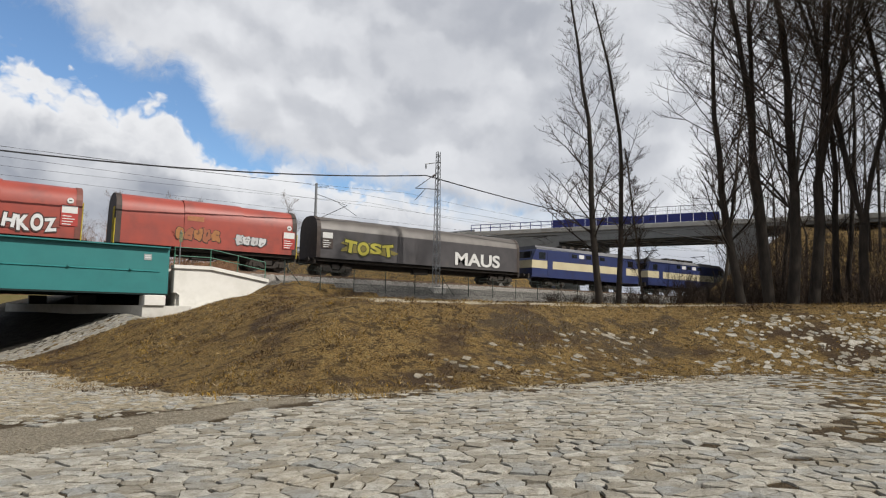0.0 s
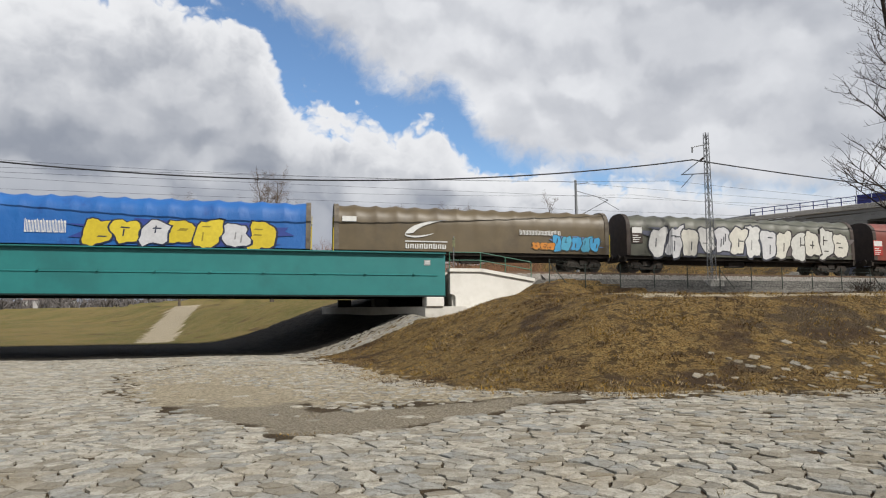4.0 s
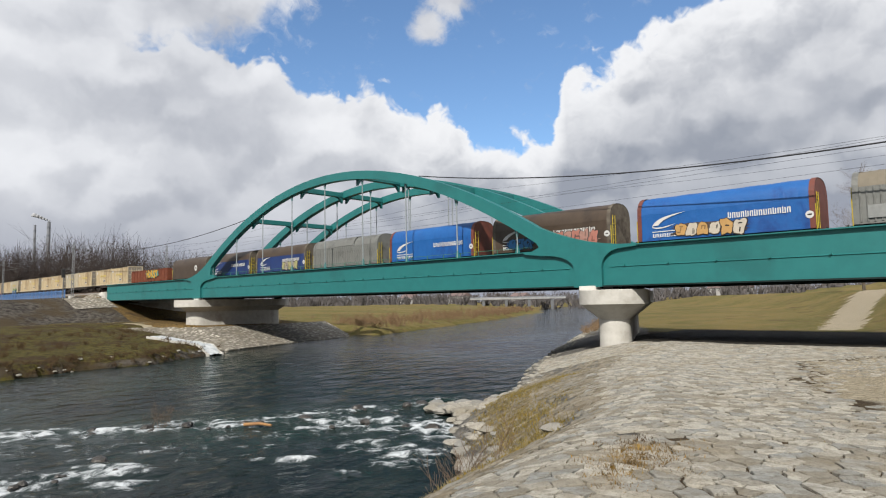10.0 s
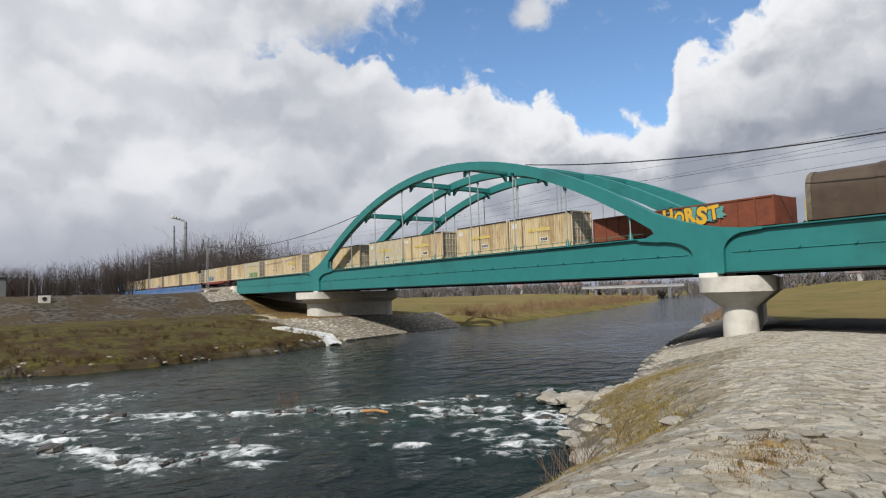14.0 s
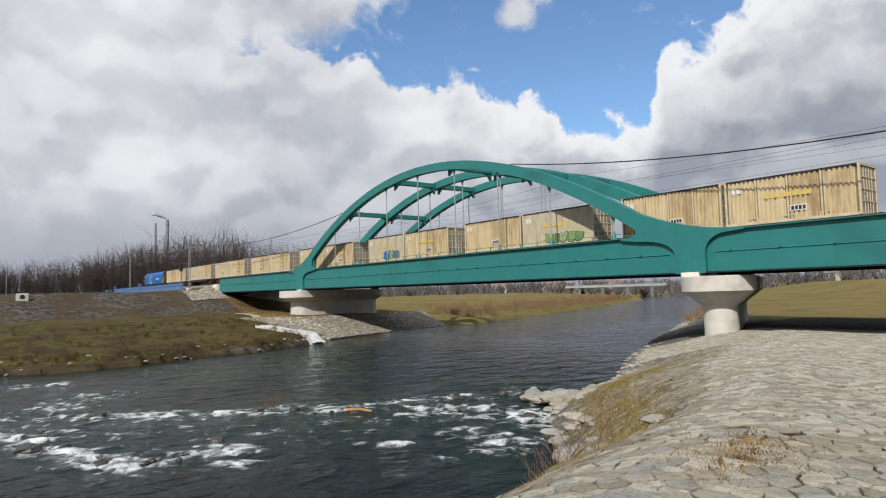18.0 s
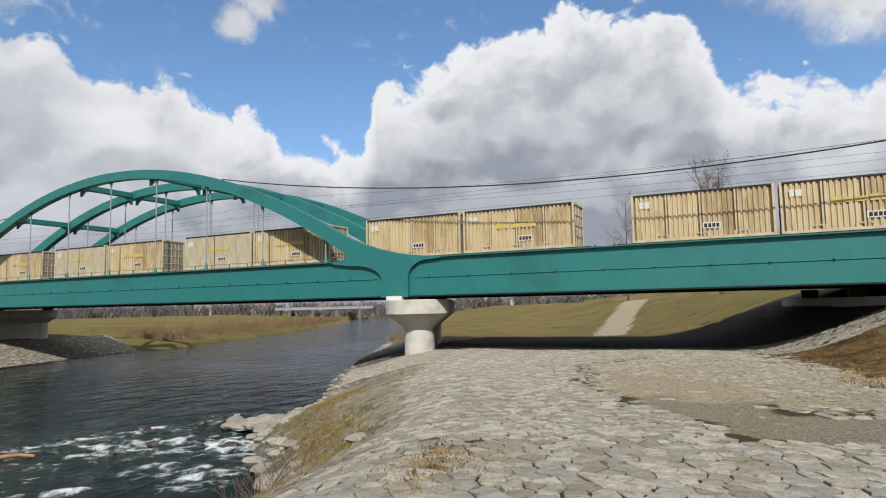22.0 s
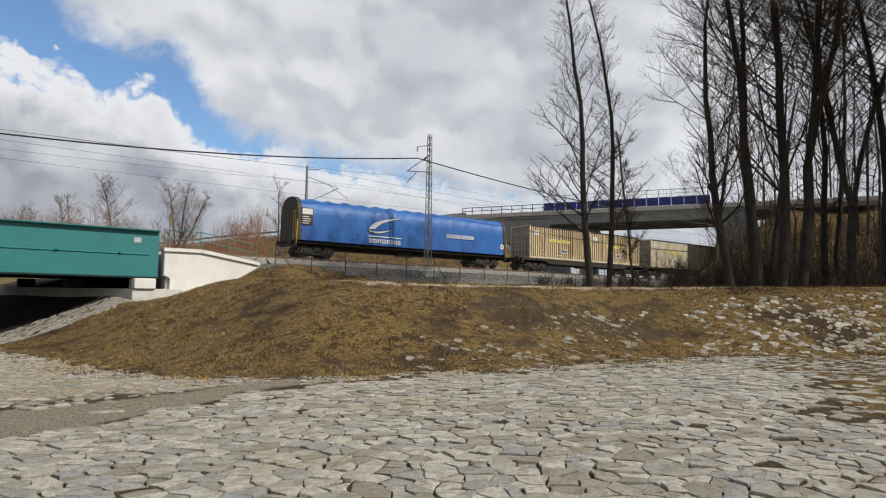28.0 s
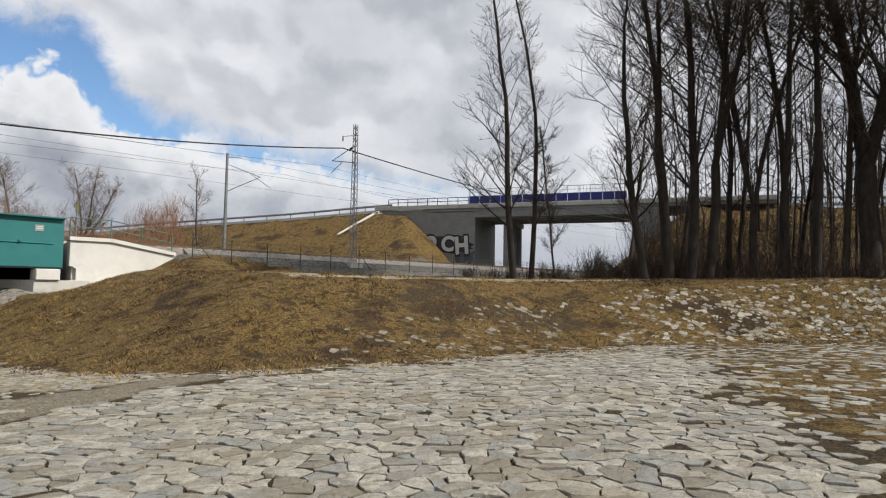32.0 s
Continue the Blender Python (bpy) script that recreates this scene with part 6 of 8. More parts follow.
def motions():
    tilt = math.degrees(-math.atan(GRADE))
    for ob, q, dz in WAGONS:
        rows = []
        for i in range(33):
            x = q + travelled(i)
            rows.append((float(i), pose(x, TRAIN_Y, rail_z(x) + dz, 0, tilt, 0)))
        walk(ob, rows)


build_train()


# ---- masts and wires ----
def lattice_mast(x, y, z0, z1, arms, label="grey lattice catenary mast on a concrete footing"):
    m = thing("catenary_mast", label, "mast", "catenary masts")
    part("footing", Mesh().box(x - 0.55, x + 0.55, y - 0.55, y + 0.55, z0 - 0.6, z0 + 0.42, 0.05), CONCRETE, m)
    w0, w1 = 0.2, 0.11
    for sx in (-1, 1):
        for sy in (-1, 1):
            part("corner_post", Mesh().tube([(x + sx * w0, y + sy * w0, z0 + 0.3), (x + sx * w1, y + sy * w1, z1)], 0.032, 4), STEEL, m)
    lace = Mesh()
    n = int((z1 - z0) / 0.45)
    for i in range(n):
        a, b = z0 + 0.4 + (z1 - z0 - 0.5) * i / n, z0 + 0.4 + (z1 - z0 - 0.5) * (i + 1) / n
        wa, wb = w0 + (w1 - w0) * i / n, w0 + (w1 - w0) * (i + 1) / n
        s = 1 if i % 2 else -1
        for sy in (-1, 1):
            lace.tube([(x - s * wa, y + sy * wa, a), (x + s * wb, y + sy * wb, b)], 0.018, 4)
            lace.tube([(x + sy * wa, y - s * wa, a), (x + sy * wb, y + s * wb, b)], 0.018, 4)
    part("lacing", lace, STEEL, m)
    for s, zt in arms:
        arm = Mesh()
        L = 3.0 * s
        arm.tube([(x, y, zt - 1.9), (x, y + L, zt - 1.35)], 0.035, 6)
        arm.tube([(x, y, zt - 0.6), (x, y + L * 0.98, zt - 1.36)], 0.03, 6)
        arm.tube([(x, y + L * 0.55, zt - 1.65), (x, y + L * 1.02, zt - 2.3)], 0.025, 6)
        part("cantilever", arm, STEEL, m)
        part("insulator", Mesh().tube([(x, y + 0.35 * s, zt - 0.72), (x, y + 0.75 * s, zt - 0.86)], 0.08, 8), material("brown_insulator", (0.10, 0.045, 0.03), None, 5, 0.3), m)
    top = Mesh().tube([(x - 1.15, y, z1 - 1.1), (x + 0.25, y, z1 - 0.75)], 0.035, 6)
    top.tube([(x - 1.1, y, z1 - 1.1), (x - 1.1, y, z1 - 1.45)], 0.05, 6)
    part("feeder_bracket", top, STEEL, m)
    return m


def hang(a, b, sag, n=24):
    a, b = Vector(a), Vector(b)
    return [a.lerp(b, i / n) - Vector((0, 0, sag * 4 * (i / n) * (1 - i / n))) for i in range(n + 1)]


def wire(name, pts, r, label):
    tagged(part(name, Mesh().tube(pts, r, 5), WIRE), label, "wire", "overhead wires")


def build_overhead():
    lattice_mast(26.9, 37.4, 3.0, 13.55, [(1, 12.6)])
    m = thing("catenary_mast", "slim grey tubular catenary mast behind the track", "mast", "catenary masts")
    part("pole", Mesh().tube([(24.6, 53.6, 2.8), (24.6, 53.6, 13.4)], 0.17, 12, 0.11), STEEL, m, smooth=50)
    arm = Mesh().tube([(24.6, 53.6, 12.4), (26.6, 51.2, 11.2)], 0.03, 6).tube([(24.6, 53.6, 9.9), (26.6, 51.2, 11.2)], 0.03, 6).tube([(26.0, 51.9, 11.5), (27.2, 50.4, 10.2)], 0.025, 6).tube([(24.6, 53.6, 13.0), (25.6, 53.0, 13.1)], 0.03, 6)
    part("bracket_arm", arm, STEEL, m)
    for x in (85.0, 142.0):
        lattice_mast(x, 37.4, 3.0 - 0.3, 13.0, [(1, 12.0)])
    for x in (-131.0, -188.0, -245.0, -302.0):
        lattice_mast(x, 53.6, 3.9, 14.6, [(-1, 13.9)])
        lattice_mast(x - 3, 37.2, 3.9, 14.6, [(1, 13.9)])
    ends = [-302.0, -245.0, -188.0, -131.0, -72.0, -35.0, 26.9, 85.0, 142.0, 200.0]
    for y, lab in ((TRAIN_Y, "contact"), (47.5, "contact")):
        for a, b in zip(ends[:-1], ends[1:]):
            za, zb = rail_z(a), rail_z(b)
            wire("contact_wire", [(a, y, za + 5.55), (b, y, zb + 5.55)], 0.009, "thin dark contact wire over the track")
            wire("catenary_wire", hang((a, y, za + 7.0), (b, y, zb + 7.0), 0.9, 12), 0.009, "thin dark catenary wire over the track")
    f = [(-302.0, 36.5, 14.2), (-245.0, 36.5, 13.9), (-188.0, 36.5, 13.6), (-134.0, 36.3, 13.5), (-70.0, 38.6, arch_top(-70.0)), (-40.0, 38.6, arch_top(-40.0) + 0.05), (25.8, 37.4, 11.6), (84.0, 37.4, 10.6), (141, 37.4, 10.4)]
    for i, (a, b) in enumerate(zip(f[:-1], f[1:])):
        if i == 4:
            continue
        wire("feeder_cable", hang(a, b, (1.0, 1.0, 1.0, 2.0, -0.9, 3.0, 1.2, 1.2)[i], 40), 0.045, "thick black feeder cable slung between masts")
    far = [(-240, 52.5, 14.5), (-131.0, 52.5, 14.2), (23.5, 53.6, 13.2), (142, 53.6, 12.6)]
    for a, b in zip(far[:-1], far[1:]):
        wire("feeder_cable", hang(a, b, 1.2, 20), 0.012, "thin cable along the far side of the railway")


build_overhead()


# ---- trackside fence ----
def build_fence():
    FENCE = material("dark_fence_wire", (0.035, 0.05, 0.04), None, 4, 0.6)
    fence = thing("trackside_fence", "low dark wire-mesh fence on thin posts beside the track", "fence")
    z = lambda x: gz(x, 36.6)
    x = 14.9
    k = 0
    while x < 70:
        part("post", Mesh().tube([(x, 36.6, z(x) - 0.2), (x, 36.6, z(x) + 1.5)], 0.03, 6), FENCE, fence)
        if k % 5 == 0:
            part("brace", Mesh().tube([(x, 36.6, z(x) + 1.25), (x + 1.1, 36.6, z(x + 1.1))], 0.025, 6), FENCE, fence)
        x += 2.4
        k += 1
    for h in (0.15, 0.5, 0.85, 1.2, 1.45):
        part("line_wire", Mesh().tube([(14.9 + 2.4 * i, 36.6, z(14.9 + 2.4 * i) + h) for i in range(23)], 0.008, 4), FENCE, fence)
    mesh = Mesh()
    for i in range(int(55 / 0.22)):
        a = 14.9 + 0.22 * i
        mesh.tube([(a, 36.6, z(a) + 0.1), (a + 0.5, 36.6, z(a) + 1.45)], 0.005, 3)
        mesh.tube([(a + 0.5, 36.6, z(a) + 0.1), (a, 36.6, z(a) + 1.45)], 0.005, 3)
    part("wire_mesh", mesh, FENCE, fence)


build_fence()


# ---- the road overpass ----
def over_pose():
    dx, dy = OVER_B[0] - OVER_A[0], OVER_B[1] - OVER_A[1]
    return pose(OVER_A[0], OVER_A[1], 0, 0, 0, math.degrees(math.atan2(dy, dx)))


def build_overpass():
    """Local x runs along the road towards the trees; the side seen is local -y."""
    o = thing("road_overpass", "grey concrete road overpass with blue barrier panels", "overpass", at=over_pose())
    BLUE = material("blue_barrier_panel", (0.012, 0.022, 0.22), (0.016, 0.03, 0.26), 1.0, 0.4, grime=(0.01, 0.015, 0.13), grime_scale=0.4)
    GRIT = material("overpass_concrete", (0.27, 0.275, 0.265), (0.32, 0.325, 0.315), 1.3, 0.85, grime=(0.26, 0.265, 0.26), grime_scale=0.4)
    S = -5.2
    part("deck", Mesh().box(50, 92, S, 5.2, 11.55, 12.15, 0.04), GRIT, o)
    part("edge_beam", Mesh().box(43, 92, S - 0.18, S + 0.3, 11.95, 12.5, 0.03), CONCRETE, o)
    for y in (-3.6, -1.2, 1.2, 3.6):
        part("girder", Mesh().box(57, 79, y - 0.45, y + 0.45, 10.7, 11.56), GRIT, o)
    part("crossbeam", Mesh().box(60.6, 61.4, S + 0.3, 4.9, 10.1, 10.72), GRIT, o)
    part("side_beam", Mesh().box(57, 79, S + 0.05, S + 0.25, 10.75, 11.9), GRIT, o)
    # abutment beyond the tracks, with its raked wing
    part("abutment_wall", Mesh().box(51.0, 57.2, S + 0.1, 5.0, 3.0, 11.5, 0.03), GRIT, o)
    part("wing_wall", Mesh().prism([(43.8, 11.9), (51.2, 11.9), (51.2, 3.2), (50.5, 3.2), (45.5, 10.4)], S + 0.05, S + 0.55, "y"), GRIT, o)
    part("pier_wall", Mesh().box(76.6, 80.0, S + 0.1, 5.0, 3.0, 11.5, 0.03), GRIT, o)
    for x in (59.4,):
        for y in (-3.4, 0, 3.4):
            part("column", Mesh().lathe([(0.45, 2.6), (0.45, 10.2)], 14, 1, 1, x + 1.6, y), GRIT, o, smooth=40)
    n = 14
    for k in range(n):
        a = 56.4 + (76.0 - 56.4) * k / n
        b = 56.4 + (76.0 - 56.4) * (k + 1) / n
        part("barrier_panel", Mesh().box(a + 0.02, b - 0.02, S - 0.06, S + 0.02, 12.5, 13.5, 0.01), BLUE, o)
        part("mesh_post", Mesh().box(a - 0.03, a + 0.03, S - 0.02, S + 0.04, 13.5, 14.45), STEEL, o)
        grid = Mesh()
        for j in range(4):
            xx = a + (b - a) * (j + 0.5) / 4
            grid.box(xx - 0.012, xx + 0.012, S - 0.01, S + 0.01, 13.5, 14.4)
        grid.box(a, b, S - 0.015, S + 0.015, 14.36, 14.42).box(a, b, S - 0.012, S + 0.012, 13.9, 13.93)
        part("mesh_panel", grid, STEEL, o)
    for lo, hi in ((45.0, 56.3),):
        for k in range(9):
            x = lo + (hi - lo) * k / 8
            part("rail_post", Mesh().box(x - 0.04, x + 0.04, S - 0.03, S + 0.05, 12.4, 13.4), BLUE, o)
        for h in (12.9, 13.35):
            part("hand_rail", Mesh().box(lo, hi, S - 0.03, S + 0.03, h, h + 0.08), BLUE, o)
    # crash barrier and pale verge along the embankment
    zt = lambda a: float(np.interp(a, [-400, -60, 0, 30, 44, 75, 100, 160, 400], [3.0, 7.0, 10.2, 11.3, 12.1, 12.1, 11.4, 8.0, 4.0]))
    g = thing("crash_barrier", "long galvanised crash barrier along the road embankment", "barrier", at=over_pose())
    for a0, a1 in ((-140, 45), (92, 190)):
        n = int((a1 - a0) / 4)
        pts = [a0 + (a1 - a0) * k / n for k in range(n + 1)]
        for h0, h1, yy in ((0.55, 0.85, -4.2),):
            beam = Mesh()
            v = [(a, yy + d, zt(a) + h) for a in pts for d, h in ((0, h0), (-0.08, (h0 + h1) / 2), (0, h1), (0.02, h1), (0.02, h0))]
            m = 5
            beam.add(v, [(i * m + k, i * m + (k + 1) % m, (i + 1) * m + (k + 1) % m, (i + 1) * m + k) for i in range(n) for k in range(m)])
            part("beam", beam, STEEL, g)
        for a in pts:
            part("post", Mesh().box(a - 0.05, a + 0.05, -4.18, -4.08, zt(a) - 0.2, zt(a) + 0.85), STEEL, g)
        kerb = Mesh()
        v = [(a, y, zt(a) + h) for a in pts for y, h in ((-4.7, -0.3), (-4.7, 0.06), (-4.3, 0.06), (-4.3, -0.3))]
        kerb.add(v, [(i * 4 + k, i * 4 + (k + 1) % 4, i * 4 + 4 + (k + 1) % 4, i * 4 + 4 + k) for i in range(n) for k in range(4)])
        part("kerb", kerb, CONCRETE_W, g)
    # stairs down the end of the embankment
    st = thing("embankment_gutter", "pale concrete gutter running down the embankment", "gutter", at=over_pose())
    way = [(43.4, -4.4), (42.9, -5.4), (41.6, -7.6), (40.2, -10.2)]
    zs = [zt(a) + 0.12 - max(-c - 4.5, 0) / 1.6 for a, c in way]
    for (a, c), (a1, c1), z, z1 in zip(way, way[1:], zs, zs[1:]):
        part("channel", Mesh().add([(a - 0.16, c, z), (a + 0.16, c, z), (a1 + 0.16, c1, z1), (a1 - 0.16, c1, z1), (a - 0.16, c, z - 0.4), (a + 0.16, c, z - 0.4), (a1 + 0.16, c1, z1 - 0.4), (a1 - 0.16, c1, z1 - 0.4)], [(0, 1, 2, 3), (4, 5, 6, 7), (0, 1, 5, 4), (1, 2, 6, 5), (2, 3, 7, 6), (3, 0, 4, 7)]), CONCRETE_W, st)
    # spray paint on the wing
    spray(o, S + 0.03, 52.6, 7.3, 7.6, 2.4, None, (0.03, 0.03, 0.035), 70, word="DRCH", wcol=(0.74, 0.74, 0.74))
    spray(o, S + 0.08, 55.8, 5.6, 2.4, 1.2, [(0.06, 0.07, 0.09), (0.1, 0.12, 0.2)], (0.2, 0.21, 0.22), 71, 4)


build_overpass()

# ---- bare trees ----
BARK = material("dark_bark", (0.055, 0.044, 0.034), (0.027, 0.022, 0.018), 5, 0.9, bump=0.02, bump_scale=9, stretch=(1, 1, 0.25))
BARK_P = material("grey_bark", (0.16, 0.135, 0.105), (0.09, 0.074, 0.056), 5, 0.9, bump=0.02, bump_scale=9, stretch=(1, 1, 0.25))
TWIG = material("brown_twigs", (0.075, 0.050, 0.034), (0.045, 0.032, 0.023), 3, 0.9)
TWIG_F = material("hazy_twigs", (0.19, 0.13, 0.085), (0.14, 0.095, 0.065), 3, 0.9)


def limb(M, rnd, p, way, L, r, depth, sides, wood, spread=0.75, kids=5, up=0.25):
    """A bent branch with side branches; the thick ones go into wood, the thin ones into M."""
    n = 4 if depth > 1 else 3
    pts = [p]
    d = way.normalized()
    q = p.copy()
    for i in range(n):
        d = (d + Vector((rnd.uniform(-1, 1), rnd.uniform(-1, 1), rnd.uniform(-0.5, 0.7))) * 0.26 + Vector((0, 0, up * 0.22))).normalized()
        q = q + d * (L / n)
        pts.append(q.copy())
    tgt = wood if r > 0.035 else M
    tgt.tube(pts, r, sides if r > 0.05 else 3, max(r * 0.35, 0.005), cap=False)
    if depth == 0:
        return
    for k in range(kids):
        t = rnd.uniform(0.25, 0.98)
        i = min(int(t * n), n - 1)
        a = pts[i].lerp(pts[i + 1], t * n - i)
        dd = (pts[i + 1] - pts[i]).normalized()
        side = Vector((rnd.uniform(-1, 1), rnd.uniform(-1, 1), rnd.uniform(-0.3, 0.6))).normalized()
        w = (dd * (1 - spread * 0.55) + side * spread).normalized()
        limb(M, rnd, a, w, L * rnd.uniform(0.38, 0.62) * (1.15 - 0.5 * t), r * rnd.uniform(0.32, 0.5), depth - 1, 5, wood, spread, max(kids - 1, 3), up)


def bare_tree(x, y, h, r, seed, label, lean=(0, 0), fork=0, bark=None, twig=None, depth=3, low=0.3, kids=6, name="bare_tree", dense=14, spread=0.75, group="bare trees", reach=1.0, thick=0.018):
    rnd = random.Random(seed)
    z = gz(x, y) - 0.25
    t = thing(name, label, "tree", group, pose(x, y, z))
    wood, thin = Mesh(), Mesh()
    stems = [(Vector((lean[0], lean[1], 1)), r, h)]
    trunk = Mesh()
    base = Vector((0, 0, 0))

    def stem(p, way, L, r0, r1, n=9):
        pts = [p.copy()]
        d = way.normalized()
        q = p.copy()
        for i in range(n):
            d = (d + Vector((rnd.uniform(-1, 1), rnd.uniform(-1, 1), 0.35)) * 0.10).normalized()
            q = q + d * (L / n)
            pts.append(q.copy())
        trunk.tube(pts, r0, 9, r1)
        return pts
    paths = []
    if fork:
        hf = h * rnd.uniform(0.12, 0.3)
        first = stem(base, stems[0][0], hf, r, r * 0.85, 3)
        for k in range(fork):
            a = rnd.uniform(0, 6.28)
            w = stems[0][0] + Vector((math.cos(a), math.sin(a), 0)) * rnd.uniform(0.12, 0.32)
            paths.append((stem(first[-1], w, (h - hf) * rnd.uniform(0.85, 1.0), r * rnd.uniform(0.55, 0.75), 0.03), r * 0.65))
    else:
        paths.append((stem(base, stems[0][0], h, r, 0.04), r))
    trunk.tube([(0, 0, -0.1), (0, 0, 0.35)], r * 1.35, 9, r * 1.0)
    for pts, rr in paths:
        n = len(pts) - 1
        for k in range(dense):
            u = low + (0.98 - low) * (k + rnd.random()) / dense
            i = min(int(u * n), n - 1)
            p = pts[i].lerp(pts[i + 1], u * n - i)
            a = rnd.uniform(0, 6.28)
            way = Vector((math.cos(a), math.sin(a), rnd.uniform(0.55, 1.5)))
            L = h * reach * rnd.uniform(0.12, 0.34) * (1.15 - 0.75 * u)
            limb(thin, rnd, p, way, L, max(rr * (1 - u) * 0.31, thick), depth - 1, 5, wood, spread, kids)
    part("trunk", trunk, bark or BARK, t, smooth=60)
    if wood.v:
        part("limb_frame", wood, bark or BARK, t, smooth=60)
    if thin.v:
        part("twig_crown", thin, twig or TWIG, t)
    return t


def polar(az, r):
    return r * math.sin(radians(az)), r * math.cos(radians(az))


def build_wood():
    """The wood that closes the view on the levee, tree by tree."""
    rows = [  # azimuth, distance, height, trunk radius, lean, fork, bark
        (50.4, 33, 18, 0.21, (-0.05, 0.0), 0, 0), (51.9, 34, 17, 0.17, (0.0, 0.0), 0, 0), (54.0, 36, 9, 0.07, (0.02, 0), 0, 1),
        (61.8, 30, 16, 0.22, (-0.2, 0.02), 0, 0), (63.8, 33, 25, 0.28, (-0.06, 0), 2, 0), (65.4, 31, 24, 0.27, (0.02, 0), 0, 0), (66.8, 34, 25, 0.28, (0.0, 0), 2, 0),
        (68.4, 38, 22, 0.2, (0.05, 0), 0, 0), (70.3, 32, 25, 0.22, (0.02, 0), 3, 0), (72.4, 30, 23, 0.24, (0.05, 0), 2, 0), (74.6, 33, 24, 0.24, (0.12, 0), 2, 0), (76.6, 37, 22, 0.2, (-0.03, 0), 0, 0),
        (78.3, 35, 27, 0.52, (0.02, 0), 2, 0), (79.8, 30, 21, 0.22, (0.06, 0), 0, 0), (82, 33, 22, 0.26, (0, 0), 2, 0), (60.2, 42, 16, 0.12, (0.04, 0), 0, 1), (69.2, 44, 20, 0.18, (0, 0), 0, 0), (73.6, 45, 20, 0.18, (0, 0), 0, 0), (77.6, 44, 20, 0.16, (0.1, 0), 0, 0), (64.6, 46, 20, 0.17, (0, 0), 0, 0), (80.9, 40, 19, 0.16, (0, 0), 0, 0), (85, 30, 20, 0.22, (0, 0), 0, 0)]
    for i, (az, r, h, rad, lean, fork, pale) in enumerate(rows):
        far = r
        while toe_distance(np.array([polar(az, far)[0]]), np.array([polar(az, far)[1]]))[0] < 9.4:
            far += 0.5
        h, rad, r = h * far / r, rad * 0.92 * far / r, far
        x, y = polar(az, r)
        c, s = math.cos(radians(az)), -math.sin(radians(az))
        lx, ly = lean[0] * c, lean[0] * s
        lab = "tall bare poplar with grey forked trunk" if pale else ("tall bare tree with a dark forked trunk" if fork else "tall bare tree with a dark slender trunk")
        bare_tree(x, y, h, rad, 100 + i, lab, (lx, ly), fork, BARK_P if pale else BARK, TWIG, 3, 0.16, 7, dense=(46 if i < 3 else 44) if i < 16 else 18, reach=0.6 if i < 3 else 1.0)


build_wood()


# ---- stone paving, rocks and grass ----
def stone_material(name, tones, bump=0.035):
    """Hewn stone: a tone of its own for each stone, mottled, with lichen, dust and a rough skin."""
    m = bpy.data.materials.new(name)
    m.use_nodes = True
    N = Nodes(m.node_tree)
    p = N.n("ShaderNodeBsdfPrincipled")
    N.l(p.outputs[0], N.n("ShaderNodeOutputMaterial").inputs[0])
    p.inputs["Roughness"].default_value, p.inputs["Specular IOR Level"].default_value = 0.95, 0.15
    vec = N.n("ShaderNodeTexCoord").outputs["Object"]
    r = N.math("FRACT", N.math("ADD", N.n("ShaderNodeObjectInfo").outputs["Random"], N.n("ShaderNodeNewGeometry").outputs["Random Per Island"]))
    r2 = N.math("FRACT", N.math("MULTIPLY", r, 13.7))
    col = N.mix(N.ramp(r, 0.15, 0.6, False), tones[0], tones[1])
    col = N.mix(N.ramp(r2, 0.55, 0.95, False), col, tones[2])
    fine, mid = N.noise(vec, 34, 5, 0.7), N.noise(vec, 7.5, 6, 0.68)
    col = N.mix(N.math("MULTIPLY", N.ramp(mid, 0.40, 0.66), 0.55), col, tones[3])
    col = N.mix(N.math("MULTIPLY", N.ramp(fine, 0.5, 0.68), 0.55), col, tuple(c * 0.45 for c in tones[3]))
    col = N.mix(N.math("MULTIPLY", N.ramp(N.noise(vec, 0.5, 4, 0.6), 0.48, 0.68), 0.42), col, tones[4])
    col = N.vmath("MULTIPLY", col, (SOIL, SOIL, SOIL))
    N.l(col, p.inputs["Base Color"])
    b = N.n("ShaderNodeBump")
    b.inputs["Strength"].default_value, b.inputs["Distance"].default_value = 1.0, bump
    N.l(N.math("ADD", N.math("MULTIPLY", fine, 0.5), mid), b.inputs["Height"])
    N.l(b.outputs[0], p.inputs["Normal"])
    return m


SLAB = stone_material("grey_flagstone", ((0.27, 0.247, 0.20), (0.475, 0.45, 0.385), (0.31, 0.315, 0.297), (0.175, 0.15, 0.108), (0.27, 0.22, 0.145)), 0.05)
# darker stone of the levee; on the river flank it also stands for shade
SUNK_SHADED = stone_material("sunken_and_shaded_stone", ((0.18, 0.155, 0.112), (0.30, 0.268, 0.21), (0.23, 0.22, 0.19), (0.12, 0.096, 0.062), (0.135, 0.10, 0.06)))
RUBBLE = stone_material("pale_rubble_stone", ((0.275, 0.259, 0.220), (0.374, 0.352, 0.303), (0.242, 0.242, 0.231), (0.176, 0.160, 0.127), (0.220, 0.187, 0.132)), 0.033)
WETROCK = material("wet_dark_rock", (0.024, 0.021, 0.018), (0.05, 0.044, 0.036), 3.0, 0.45, bump=0.03, bump_scale=5, vary=0.2)
STRAW = material("dry_grass_blades", (0.40, 0.268, 0.095), (0.12, 0.076, 0.03), 2.6, 0.9, vary=0.4, grime=(0.085, 0.050, 0.026), grime_scale=0.28, grime_at=(0.46, 0.60))
MOSS = material("green_yellow_grass", (0.20, 0.155, 0.038), (0.26, 0.19, 0.06), 1.5, 0.9, vary=0.35)


